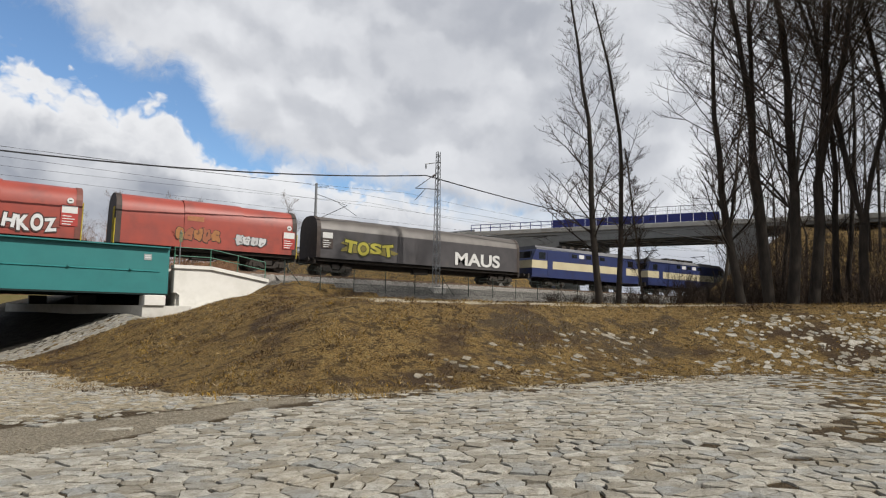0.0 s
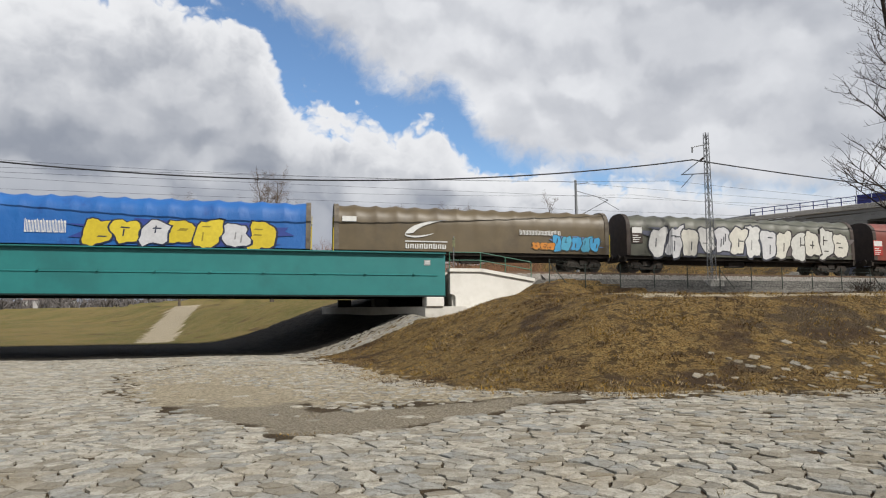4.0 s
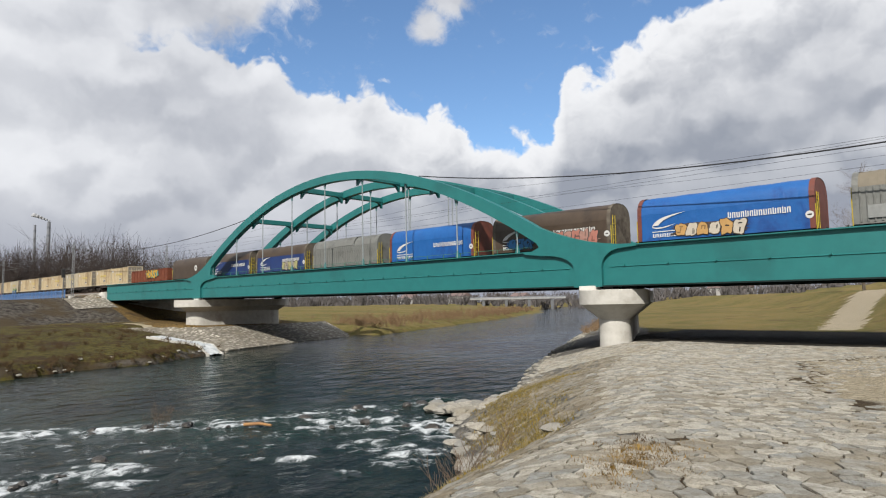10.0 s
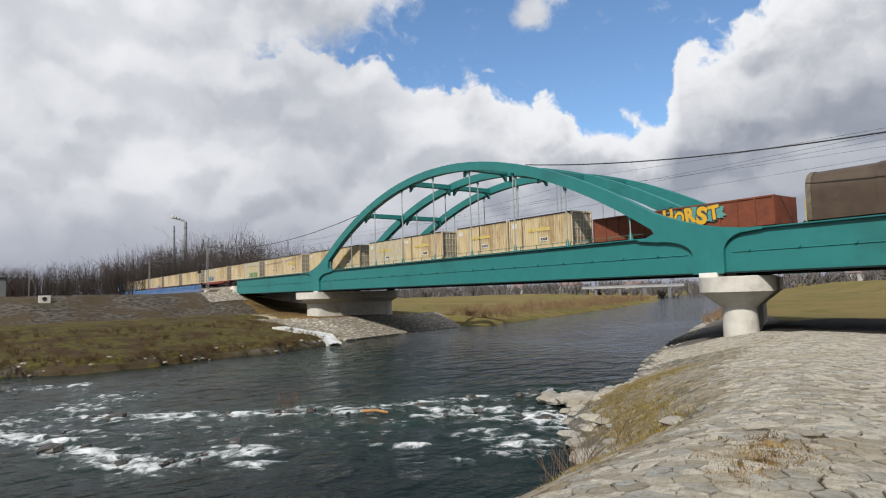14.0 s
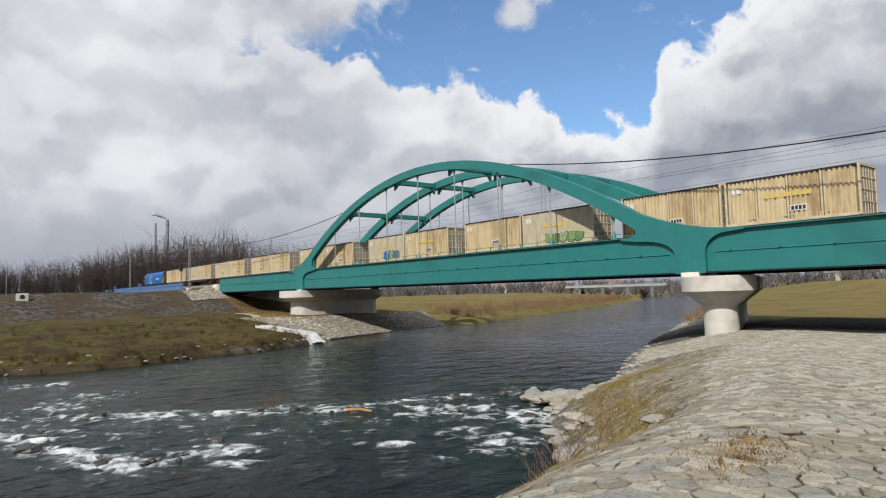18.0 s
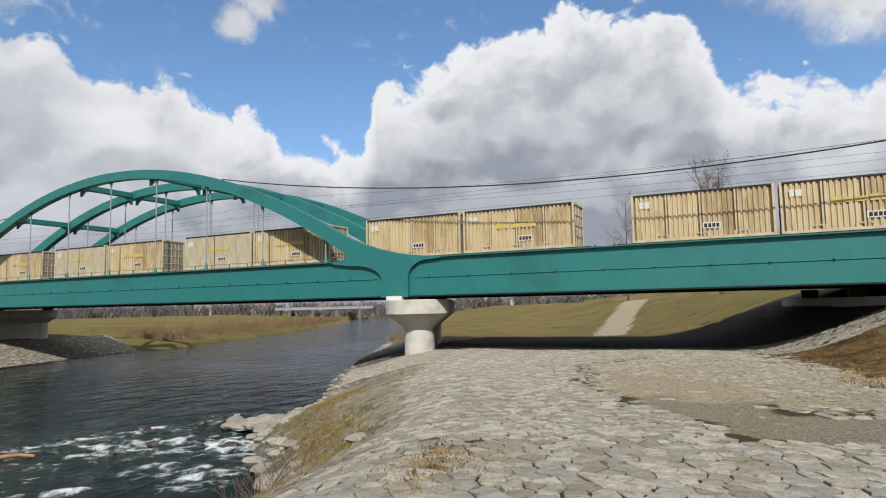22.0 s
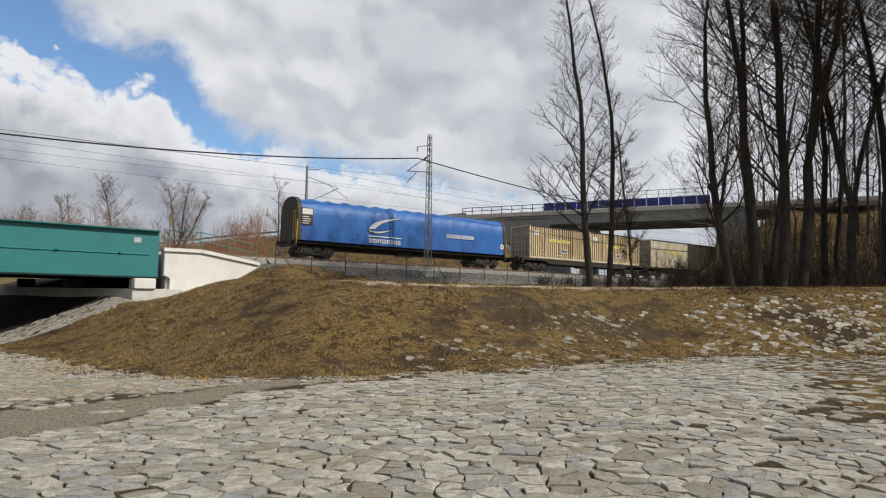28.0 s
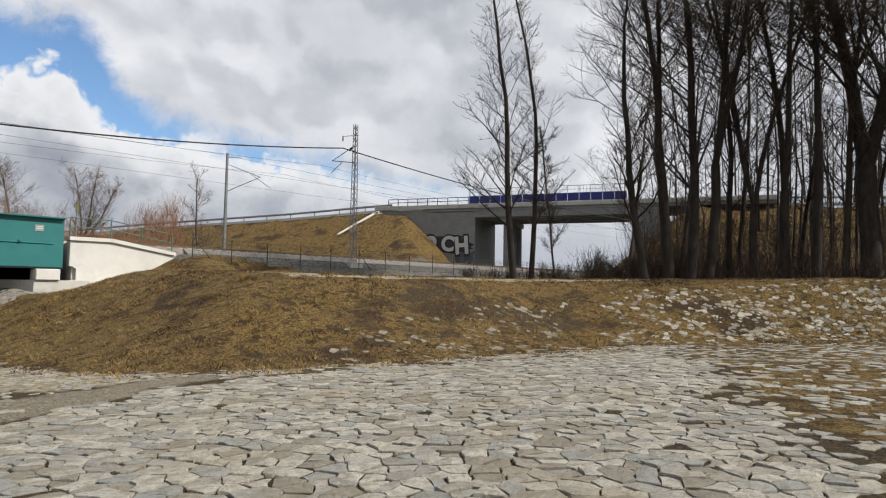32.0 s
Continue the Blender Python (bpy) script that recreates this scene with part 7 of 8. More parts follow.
GX, GY = np.arange(-70, 60, 0.4), np.arange(-14, 60, 0.4)
GZ = ground_z(*np.meshgrid(GX, GY))


def gz_fast(x, y):
    i, j = (x + 70) / 0.4, (y + 14) / 0.4
    a, b = int(i), int(j)
    if not (0 <= a < GZ.shape[1] - 1 and 0 <= b < GZ.shape[0] - 1):
        return gz(x, y)
    u, v = i - a, j - b
    return float((GZ[b, a] * (1 - u) + GZ[b, a + 1] * u) * (1 - v) + (GZ[b + 1, a] * (1 - u) + GZ[b + 1, a + 1] * u) * v)


def slab_mesh(M, poly, lift, dip, rnd, near=False):
    """One worn stone: an uneven outline, a rounded upper edge and a hewn, slightly domed top, sunk into the bed."""
    if near:
        out = []
        for (ax, ay), (bx, by) in zip(poly, poly[1:] + poly[:1]):
            out.append((ax, ay))
            s = math.hypot(bx - ax, by - ay)
            if s > 0.10:
                t, e = rnd.uniform(0.35, 0.65), rnd.uniform(-0.09, 0.05) * s
                out.append((ax + (bx - ax) * t + (by - ay) / s * e, ay + (by - ay) * t - (bx - ax) / s * e))
        poly = out
    n = len(poly)
    cx, cy = sum(p[0] for p in poly) / n, sum(p[1] for p in poly) / n
    zs = [gz_fast(a, b) for a, b in poly]
    tx, ty = rnd.uniform(-0.045, 0.045), rnd.uniform(-0.045, 0.045)
    v = []
    for k, (s, dz) in enumerate(((1.0, -dip), (1.0, -0.006), (0.972, 0.0))):
        for (x, y), z in zip(poly, zs):
            v.append((cx + (x - cx) * s, cy + (y - cy) * s, z + lift + dz + tx * (x - cx) + ty * (y - cy) + (rnd.uniform(-0.006, 0.006) if k == 2 else 0)))
    f = [(r * n + i, r * n + (i + 1) % n, (r + 1) * n + (i + 1) % n, (r + 1) * n + i) for r in (0, 1) for i in range(n)]
    v.append((cx + rnd.uniform(-.05, .05), cy + rnd.uniform(-.05, .05), sum(zs) / n + lift + rnd.uniform(-0.006, 0.018)))
    f += [(2 * n + i, 2 * n + (i + 1) % n, 3 * n) for i in range(n)]
    M.add(v, f)


def cells(x0, x1, y0, y1, step, rnd, wanted):
    """Polygons round scattered seeds, each the ground nearer to its own seed than to any other; yields seed and outline."""
    wide = 1.42 * step
    nx, ny = int((x1 - x0) / wide), int((y1 - y0) / (step * 0.80))
    seeds = [[(x0 + wide * (i + 0.5 * (j % 2)) + rnd.uniform(-0.44, 0.44) * wide, y0 + step * 0.80 * j + rnd.uniform(-0.36, 0.36) * step) for i in range(nx)] for j in range(ny)]
    flag = wanted(np.array(seeds))
    for j in range(2, ny - 2):
        for i in range(2, nx - 2):
            if not flag[j, i]:
                continue
            px, py = seeds[j][i]
            poly = [(px - wide, py - step), (px + wide, py - step), (px + wide, py + step), (px - wide, py + step)]
            for dj in (-2, -1, 0, 1, 2):
                for di in (-2, -1, 0, 1, 2):
                    if di == 0 and dj == 0:
                        continue
                    qx, qy = seeds[j + dj][i + di]
                    nxv, nyv = qx - px, qy - py
                    lim = (nxv * (qx + px) + nyv * (qy + py)) / 2
                    side = [nxv * a + nyv * b - lim for a, b in poly]
                    if max(side) <= 0:
                        continue
                    out = []
                    n = len(poly)
                    for k in range(n):
                        s0, s1 = side[k], side[(k + 1) % n]
                        (ax, ay), (bx, by) = poly[k], poly[(k + 1) % n]
                        if s0 <= 0:
                            out.append((ax, ay))
                        if (s0 < 0 < s1) or (s1 < 0 < s0):
                            t = s0 / (s0 - s1)
                            out.append((ax + (bx - ax) * t, ay + (by - ay) * t))
                    poly = out
            yield (px, py), poly


def r_in(x, y, pts):
    return soft_in(x, y, pts, 2.0) + 0.3 * lump(x, y, 0.8, 4)


def stone_share(x, y):
    """How many of the stones show at a place: all on the open paving, few under gravel, turf and moss."""
    d = toe_distance(x, y)
    xr, ri = np.interp(y, *RIGHT_WATER), np.interp(y, *RIDGE)
    keep = np.where((d < 0.4) & (x > xr + 0.9) & (y > -7) & (y < 40.0), 0.99, 0.0)
    keep = np.where((keep > 0) & (r_in(x, y, HALF) > 0.5), 0.60, keep)
    keep = np.where((keep > 0) & (r_in(x, y, TURF) > 0.5), 0.40, keep)
    keep = np.where((keep > 0) & (gravel_patch(x, y) + 0.25 * lump(x, y, 0.5, 2) > 0.5), 0.05, keep)
    keep = keep * (1 - 0.75 * smooth01((d + 1.4) / 1.6))
    side = (ri - x) / np.maximum(ri - xr, 1)
    keep = np.where((side > 0.36) & (y < 30), keep * (0.72 + 0.35 * lump(x, y, 1.3, 3)), keep)
    az = np.degrees(np.arctan2(x, y))
    p1 = (d > 0.4) & (d < 6.0) & (az > 55) & (az < 90) & (y > -8)
    p2 = (d > 0.4) & (d < 4.0) & (az > 34) & (az < 46)
    p3 = (d > 0.4) & (d < 5.0) & (az >= 46) & (az <= 55)
    keep = np.where(p1, 0.66 * smooth01((az - 57) / 5) * (0.75 + 0.5 * lump(x, y, 1.5, 7)), keep)
    keep = np.where(p2, 0.27 * (0.6 + 0.8 * lump(x, y, 1.2, 9)), keep)
    keep = np.where(p3, 0.20, keep)
    return np.where((d > 0) & (y > 36.4) & (y < 40.5) & (x < 7.6), 0.97, keep)


def build_paving():
    rnd = random.Random(11)
    r = np.random.RandomState(5)

    def wanted(s):
        return r.uniform(0, 1, s.shape[:2]) < stone_share(s[..., 0], s[..., 1])
    stones = list(cells(-32, 42, -10, 42, 0.235, rnd, wanted))
    stones.sort(key=lambda q: (q[0][0] - 1.0) ** 2 + (q[0][1] - 5.5) ** 2)
    c = np.array([q[0] for q in stones])
    d = toe_distance(c[:, 0], c[:, 1])
    share = stone_share(c[:, 0], c[:, 1])
    # flank turned from the sun: a darker, dirtier stone carries its shade
    flank = np.interp(c[:, 1], *RIDGE) - c[:, 0]
    flank = np.where(c[:, 1] < 30, flank / np.maximum(np.interp(c[:, 1], *RIDGE) - np.interp(c[:, 1], *RIGHT_WATER), 1), 0)
    paving = thing("stone_paving", "worn grey irregular flagstone paving with open joints", "paving", kind="structure")
    rest = {"slab": Mesh(), "rubble": Mesh(), "sunk": Mesh()}
    for i, ((px, py), poly) in enumerate(stones):
        if len(poly) < 3:
            continue
        n = len(poly)
        cx, cy = sum(q[0] for q in poly) / n, sum(q[1] for q in poly) / n
        size = max(math.hypot(q[0] - cx, q[1] - cy) for q in poly)
        k = 1 - rnd.choice((0.005, 0.007, 0.009, 0.012, 0.018, 0.03)) / max(size, 0.1)
        lift = rnd.uniform(0.012, 0.034)
        if d[i] > 0.2:
            lift = rnd.uniform(-0.01, 0.035)
            k = rnd.uniform(0.4, 1.15) if share[i] < 0.9 else 0.92
        elif share[i] < 0.62:
            k = rnd.uniform(0.42, 0.85) if share[i] > 0.5 else rnd.uniform(0.6, 1.15)
            lift = rnd.uniform(0.003, 0.02)
        poly = [(cx + (qx - cx) * k + rnd.uniform(-.012, .012), cy + (qy - cy) * k + rnd.uniform(-.012, .012)) for qx, qy in poly]
        if i < 300:
            M = Mesh()
            slab_mesh(M, poly, lift, 0.1, rnd, True)
            part("flagstone", M, SLAB, paving)
        else:
            slab_mesh(rest["rubble" if (d[i] > 0 and py > 36) else ("slab" if d[i] > 0.2 and py < 0.72 * px and rnd.random() < 0.7 else "sunk" if d[i] > 0.2 or flank[i] > 0.22 + 0.12 * rnd.random() else "slab")], poly, lift, 0.1, rnd, px * px + py * py < 150)
    for key, mat, nm in (("slab", SLAB, "flagstones"), ("rubble", RUBBLE, "rubble_stones"), ("sunk", SUNK_SHADED, "sunken_stones")):
        if rest[key].v:
            ob = part(nm, rest[key], mat, paving)
            ob["kind"] = "stuff"


def rock(M, x, y, z, sx, sy, sz, rnd, n=8):
    """A broken boulder from three uneven rings."""
    rings = []
    a0 = rnd.uniform(0, 6.28)
    for r, h in ((0.85, -0.5), (1.0, 0.1), (0.72, 0.75), (0.3, 1.0)):
        rings.append([(x + sx * r * rnd.uniform(0.75, 1.2) * math.cos(a0 + 2 * math.pi * k / n), y + sy * r * rnd.uniform(0.75, 1.2) * math.sin(a0 + 2 * math.pi * k / n), z + sz * (h + rnd.uniform(-0.14, 0.14))) for k in range(n)])
    v = [p for q in rings for p in q]
    f = [(i * n + k, i * n + (k + 1) % n, (i + 1) * n + (k + 1) % n, (i + 1) * n + k) for i in range(3) for k in range(n)] + [tuple(range(3 * n, 4 * n))]
    M.add(v, f)


def build_rocks():
    rnd = random.Random(21)
    # rocks that break the surface on the weir
    for w, k, pts in RAPIDS[:5]:
        run = sum(math.dist(a, b) for a, b in zip(pts, pts[1:]))
        for j in range(int(run * 1.5)):
            n = rnd.randrange(len(pts) - 1)
            t = rnd.random()
            x, y = (pts[n][i] + (pts[n + 1][i] - pts[n][i]) * t + rnd.gauss(0, 0.45) * w for i in (0, 1))
            M = Mesh()
            z = rnd.choice((0.12, 0.15, 0.18, 0.24, 0.32, 0.48)) * (0.7 if x > -24 else 1.0)
            rock(M, 0, 0, 0, z * rnd.uniform(0.7, 1.4), z * rnd.uniform(0.6, 1.0), z * rnd.uniform(0.4, 0.62), rnd)
            ob = part("river_rock", M, WETROCK)
            ob.location = (x, y, WATER_Z - 0.02)
            tagged(ob, "dark wet rock in the white water of the weir", "rock", "rocks of the weir")
    # broken stone along the water's edge
    edge = Mesh()
    for side, ys, n in ((RIGHT_WATER, (4, 90), 620), (LEFT_WATER, (-10, 60), 60)):
        for j in range(n):
            y = rnd.uniform(*ys)
            x = float(np.interp(y, *side)) + (rnd.gauss(0.5, 0.7) if side is RIGHT_WATER else rnd.gauss(-0.5, 0.6))
            s = rnd.uniform(0.08, 0.30) * (1.2 if y < 25 and side is RIGHT_WATER else 0.8)
            rock(edge, x, y, gz(x, y) - 0.02, s * rnd.uniform(0.8, 1.5), s, s * 0.45, rnd, 6)
    for j in range(60):                     # the stone tongue that reaches into the river
        t = rnd.random()
        x, y = -17.2 - 2.6 * t + rnd.gauss(0, 0.35), 19.6 + 1.0 * t + rnd.gauss(0, 0.5)
        s = rnd.uniform(0.2, 0.5)
        rock(edge, x, y, WATER_Z + 0.02 + 0.35 * (1 - t), s * 1.3, s, s * 0.4, rnd, 6)
    tagged(part("bank_stones", edge, RUBBLE), "pale broken stones along the water's edge", "stones", "", "stuff")
    log = thing("driftwood_log", "pale orange driftwood log caught on the weir", "log")
    part("log", Mesh().tube([(-22.8, 12.4, WATER_Z + 0.10), (-22.3, 12.75, WATER_Z + 0.15), (-21.8, 13.0, WATER_Z + 0.10)], 0.07, 8, 0.05), material("driftwood", (0.42, 0.24, 0.10), (0.32, 0.17, 0.08), 4, 0.8), log, smooth=50)


def blades(M, x, y, rnd, n, spread, h, lean=0.5, w=0.014):
    for _ in range(n):
        px, py = x + rnd.gauss(0, spread), y + rnd.gauss(0, spread)
        z = gz_fast(px, py) - 0.02
        a = rnd.uniform(0, 6.28)
        hh = h * rnd.uniform(0.5, 1.2)
        dx, dy = math.cos(a) * w, math.sin(a) * w
        lx, ly = rnd.gauss(0, lean) * hh, rnd.gauss(0, lean) * hh
        M.add([(px - dx, py - dy, z), (px + dx, py + dy, z), (px + lx, py + ly, z + hh)], [(0, 1, 2)])


def build_grass():
    rng = np.random.RandomState(8)
    rnd = random.Random(8)
    # dry turf on the levee
    n = 420000
    x, y = rng.uniform(-2, 44, n), rng.uniform(-6, 38, n)
    d = toe_distance(x, y)
    az = np.degrees(np.arctan2(x, y))
    tuft = 0.6 * grain(x, y, 0.34, 5) + 0.4 * grain(x, y, 0.95, 6)
    patch = np.clip((tuft - 0.36) * 4.0, 0, 1)
    ok = (d > -1.2) & (d < 13) & (rng.uniform(0, 1, n) < np.clip(0.06 + patch * 0.8, 0, 1) * np.where(d < 0, 0.4, 1)) & ~((y > 36) & (x < 8))
    ok &= ~((az > 57) & (d > 0.4) & (d < 6.5) & (rng.uniform(0, 1, n) < 0.55))
    ok &= ~((rng.uniform(0, 1, n) < (0.62 + 0.35 * lump(x, y, 1.7, 6)) * smooth01((az - 28) / 14) * smooth01((63 - az) / 8) * smooth01(d / 2.5) * smooth01((9 - d) / 3)))
    x, y, tuft = x[ok], y[ok], tuft[ok]
    z = ground_z(x, y)
    m = len(x)
    a, h = rng.uniform(0, 6.28, m), rng.uniform(0.5, 1.1, m) * (0.03 + 0.26 * np.clip(tuft - 0.35, 0, 1))
    w = 0.017
    lx, ly = rng.normal(0, 1.1, m) * h, rng.normal(0, 1.1, m) * h
    v = np.empty((m, 3, 3))
    v[:, 0] = np.stack([x - np.cos(a) * w, y - np.sin(a) * w, z - 0.02], 1)
    v[:, 1] = np.stack([x + np.cos(a) * w, y + np.sin(a) * w, z - 0.02], 1)
    v[:, 2] = np.stack([x + lx, y + ly, z + h], 1)
    me = bpy.data.meshes.new("dry_turf")
    me.from_pydata(v.reshape(-1, 3).tolist(), [], np.arange(3 * m).reshape(m, 3).tolist())
    me.materials.append(STRAW)
    tagged(new("dry_turf", me), "short dry straw-coloured turf on the levee", "grass", "", "stuff")
    # tufts in the joints and on the bank
    M = Mesh()
    for _ in range(330):
        t = rnd.uniform(7, 24)
        ri, xr = float(np.interp(t, *RIDGE)), float(np.interp(t, *RIGHT_WATER))
        u = rnd.gauss(0.66, 0.10) if rnd.random() < 0.75 else rnd.uniform(0.45, 0.95)
        blades(M, ri + (xr - ri) * u, t, rnd, 60, 0.24, 0.11)
    B = Mesh()
    for _ in range(85):
        u = rnd.random()
        blades(B, -3.1 - 0.6 * u + rnd.gauss(0, .22), 5.5 + 2.0 * u + rnd.gauss(0, .16), rnd, 46, 0.12, 0.07)
    for _ in range(120):
        xx = rnd.uniform(-14, 24)
        yy = rnd.uniform(4.5, 30)
        if toe_distance(np.array([xx]), np.array([yy]))[0] < 0 and xx > float(np.interp(yy, *RIDGE)):
            blades(M, xx, yy, rnd, 14, 0.08, 0.05)
    for _ in range(14):
        blades(B, 0.4 + rnd.gauss(0, 0.45), 9.9 + rnd.gauss(0, 0.12), rnd, 30, 0.10, 0.04)
    tagged(part("brown_grass_patch", B, STRAW), "patch of withered brown grass on the paving", "grass", "", "stuff")
    tagged(part("bank_grass", M, MOSS), "yellow-green grass tufts between the paving stones", "grass", "", "stuff")
    # reeds and bare stalks by the water
    R = Mesh()
    for _ in range(40):
        x, y = -8.6 + rnd.gauss(0, 0.5), 9.6 + rnd.gauss(0, 0.5)
        p = Vector((x, y, gz(x, y) - 0.05))
        limb(R, rnd, p, Vector((rnd.gauss(0, .35), rnd.gauss(0, .35), 1)), rnd.uniform(0.5, 1.1), 0.006, 1, 3, R, 0.6, 3)
    for _ in range(26):
        x, y = -25.3 + rnd.gauss(0, 0.25), 10.1 + rnd.gauss(0, 0.25)
        limb(R, rnd, Vector((x, y, WATER_Z)), Vector((rnd.gauss(0, .4), rnd.gauss(0, .4), 1)), rnd.uniform(0.5, 1.0), 0.006, 1, 3, R, 0.6, 3)
    tagged(part("dry_stalks", R, TWIG_F), "thin dry stalks of reed at the water's edge", "reeds", "", "stuff")


build_rocks()
build_grass()


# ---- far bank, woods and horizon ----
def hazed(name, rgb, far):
    """Colour of distant things with haze mixed in, paler and bluer the farther off."""
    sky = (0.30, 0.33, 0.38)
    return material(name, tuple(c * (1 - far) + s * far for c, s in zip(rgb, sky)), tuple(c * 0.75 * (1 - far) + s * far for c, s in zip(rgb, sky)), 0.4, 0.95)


def thicket(M, x, y, z, h, w, rnd, n, r=0.03):
    """A bush or crown: a spray of thin rods from one foot."""
    for _ in range(n):
        a = rnd.uniform(0, 6.28)
        t = rnd.uniform(0.1, 1.0)
        way = Vector((math.cos(a) * t * w, math.sin(a) * t * w, h * rnd.uniform(0.55, 1.0)))
        p = Vector((x + rnd.gauss(0, w * 0.25), y + rnd.gauss(0, w * 0.25), z - 0.1))
        mid = p + way * 0.5 + Vector((rnd.gauss(0, .06) * h, rnd.gauss(0, .06) * h, 0.06 * h))
        M.tube([p, mid, p + way], r, 3, r * 0.3, cap=False)
        for _ in range(3):
            q = p.lerp(p + way, rnd.uniform(0.35, 0.9))
            M.tube([q, q + Vector((rnd.gauss(0, .14) * h, rnd.gauss(0, .14) * h, rnd.uniform(0.05, 0.3) * h))], r * 0.5, 3, r * 0.2, cap=False)


def build_woods():
    rnd = random.Random(31)
    # trees that stand alone behind the railway
    for az, r, h, rad, fork, lab in ((-2.7, 92, 18.5, 0.32, 3, "broad bare willow behind the railway"), (-10.2, 150, 23.5, 0.3, 2, "bare tree behind the railway"), (9.8, 96, 15, 0.25, 2, "gnarled bare tree behind the railway"), (13.8, 90, 14.5, 0.3, 3, "gnarled bare tree behind the railway"),
                                     (22.6, 84, 13.0, 0.18, 0, "small bare round-headed tree by the embankment"), (6.5, 118, 15, 0.22, 2, "bare tree behind the railway"), (2.8, 125, 13, 0.2, 2, "bare tree behind the railway")):
        x, y = polar(az, r)
        bare_tree(x, y, h, rad, int(az * 10) + 900, lab, (0, 0), fork, BARK_P, TWIG_F, 3, 0.14, 7, dense=30, spread=0.85, reach=1.15, thick=0.032)
    # scrub behind the abutment and along the far side of the track
    M = Mesh()
    for _ in range(330):
        az, r = rnd.uniform(1, 21), rnd.uniform(72, 110)
        x, y = polar(az, r)
        thicket(M, x, y, gz(x, y), rnd.uniform(3.0, 6.5) * (1.35 if az < 12 else 1.0), rnd.uniform(1.2, 2.6), rnd, 15, 0.024)
    tagged(part("scrub", M, material("russet_scrub", (0.30, 0.165, 0.095), (0.22, 0.12, 0.075), 1, 0.9)), "russet bare scrub behind the railway", "bushes", "", "stuff")
    # undergrowth in the wood on the levee
    M = Mesh()
    for _ in range(480):
        az, r = rnd.uniform(57, 88), rnd.uniform(35, 66)
        x, y = polar(az, r)
        thicket(M, x, y, gz(x, y), rnd.uniform(0.8, 2.6), rnd.uniform(0.6, 1.6), rnd, 12, 0.014)
    for _ in range(110):
        az, r = rnd.uniform(61, 86), rnd.uniform(41, 62)
        x, y = polar(az, r)
        thicket(M, x, y, gz(x, y), rnd.uniform(3.5, 8.0), rnd.uniform(1.0, 2.0), rnd, 11, 0.018)
    for _ in range(60):
        az, r = rnd.uniform(46, 60), rnd.uniform(33, 40)
        x, y = polar(az, r)
        thicket(M, x, y, gz(x, y), rnd.uniform(0.4, 1.3), rnd.uniform(0.3, 0.8), rnd, 12, 0.012)
    tagged(part("undergrowth", M, TWIG), "dark bare undergrowth between the tree trunks", "bushes", "", "stuff")
    # a belt of trees deep in the wood
    M = Mesh()
    for _ in range(105):
        az, r = rnd.uniform(62, 96), rnd.uniform(44, 95)
        x, y = polar(az, r)
        p = Vector((x, y, gz(x, y) - 0.2))
        h = rnd.uniform(12, 21)
        M.tube([p, p + Vector((rnd.gauss(0, .4), rnd.gauss(0, .4), h * 0.5)), p + Vector((rnd.gauss(0, 1), rnd.gauss(0, 1), h))], rnd.uniform(0.07, 0.15), 6, 0.03)
        for _ in range(14):
            q = p + Vector((0, 0, h * rnd.uniform(0.25, 0.95)))
            w = Vector((rnd.gauss(0, 1), rnd.gauss(0, 1), rnd.uniform(0.3, 1.2))).normalized() * rnd.uniform(1.5, 4)
            M.tube([q, q + w * 0.5 + Vector((0, 0, .2)), q + w], 0.035, 3, 0.008, cap=False)
            for _ in range(3):
                s = q + w * rnd.uniform(0.3, 0.9)
                M.tube([s, s + Vector((rnd.gauss(0, .7), rnd.gauss(0, .7), rnd.uniform(0.2, 1.2)))], 0.014, 3, 0.005, cap=False)
    tagged(part("deep_wood", M, BARK), "bare dark trees deep in the wood", "trees", "", "stuff")
    # the wood beyond the far end of the bridge
    M = Mesh()
    for _ in range(340):
        az = rnd.uniform(-90, -62)
        r = rnd.uniform(215, 300) if az < -74 else rnd.uniform(180, 260)
        x, y = polar(az, r)
        z = gz(x, y)
        top = np.interp(az, [-90, -86, -82, -78, -74, -71, -68, -62], [2.6, 3.0, 3.5, 4.6, 5.0, 5.2, 4.3, 3.6])
        h = max(r * math.tan(radians(float(top))) - (z - EYE), 4) * rnd.uniform(0.7, 1.25)
        thicket(M, x, y, z, h, h * 0.24, rnd, 15, 0.085)
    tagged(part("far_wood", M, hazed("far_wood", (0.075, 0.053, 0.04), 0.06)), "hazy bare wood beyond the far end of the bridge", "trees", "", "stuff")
    # dark belts along the horizon
    M = Mesh()
    for _ in range(1150):
        az = rnd.uniform(-66, 40)
        r = rnd.uniform(330, 620)
        x, y = polar(az, r)
        h = r * math.tan(radians(rnd.uniform(0.5, 1.15)))
        thicket(M, x, y, gz(x, y) - 1, h + 1.5, h * 0.8, rnd, 7, 0.5)
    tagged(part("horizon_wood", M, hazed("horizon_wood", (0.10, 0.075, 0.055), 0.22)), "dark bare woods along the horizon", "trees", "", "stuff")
    M = Mesh()
    for _ in range(420):
        y = rnd.uniform(62, 210)
        x = float(np.interp(y, *LEFT_WATER)) - abs(rnd.gauss(0, 1)) * 9 - 3
        thicket(M, x, y, gz(x, y), rnd.uniform(0.8, 2.0), rnd.uniform(0.8, 1.7), rnd, 11, 0.03)
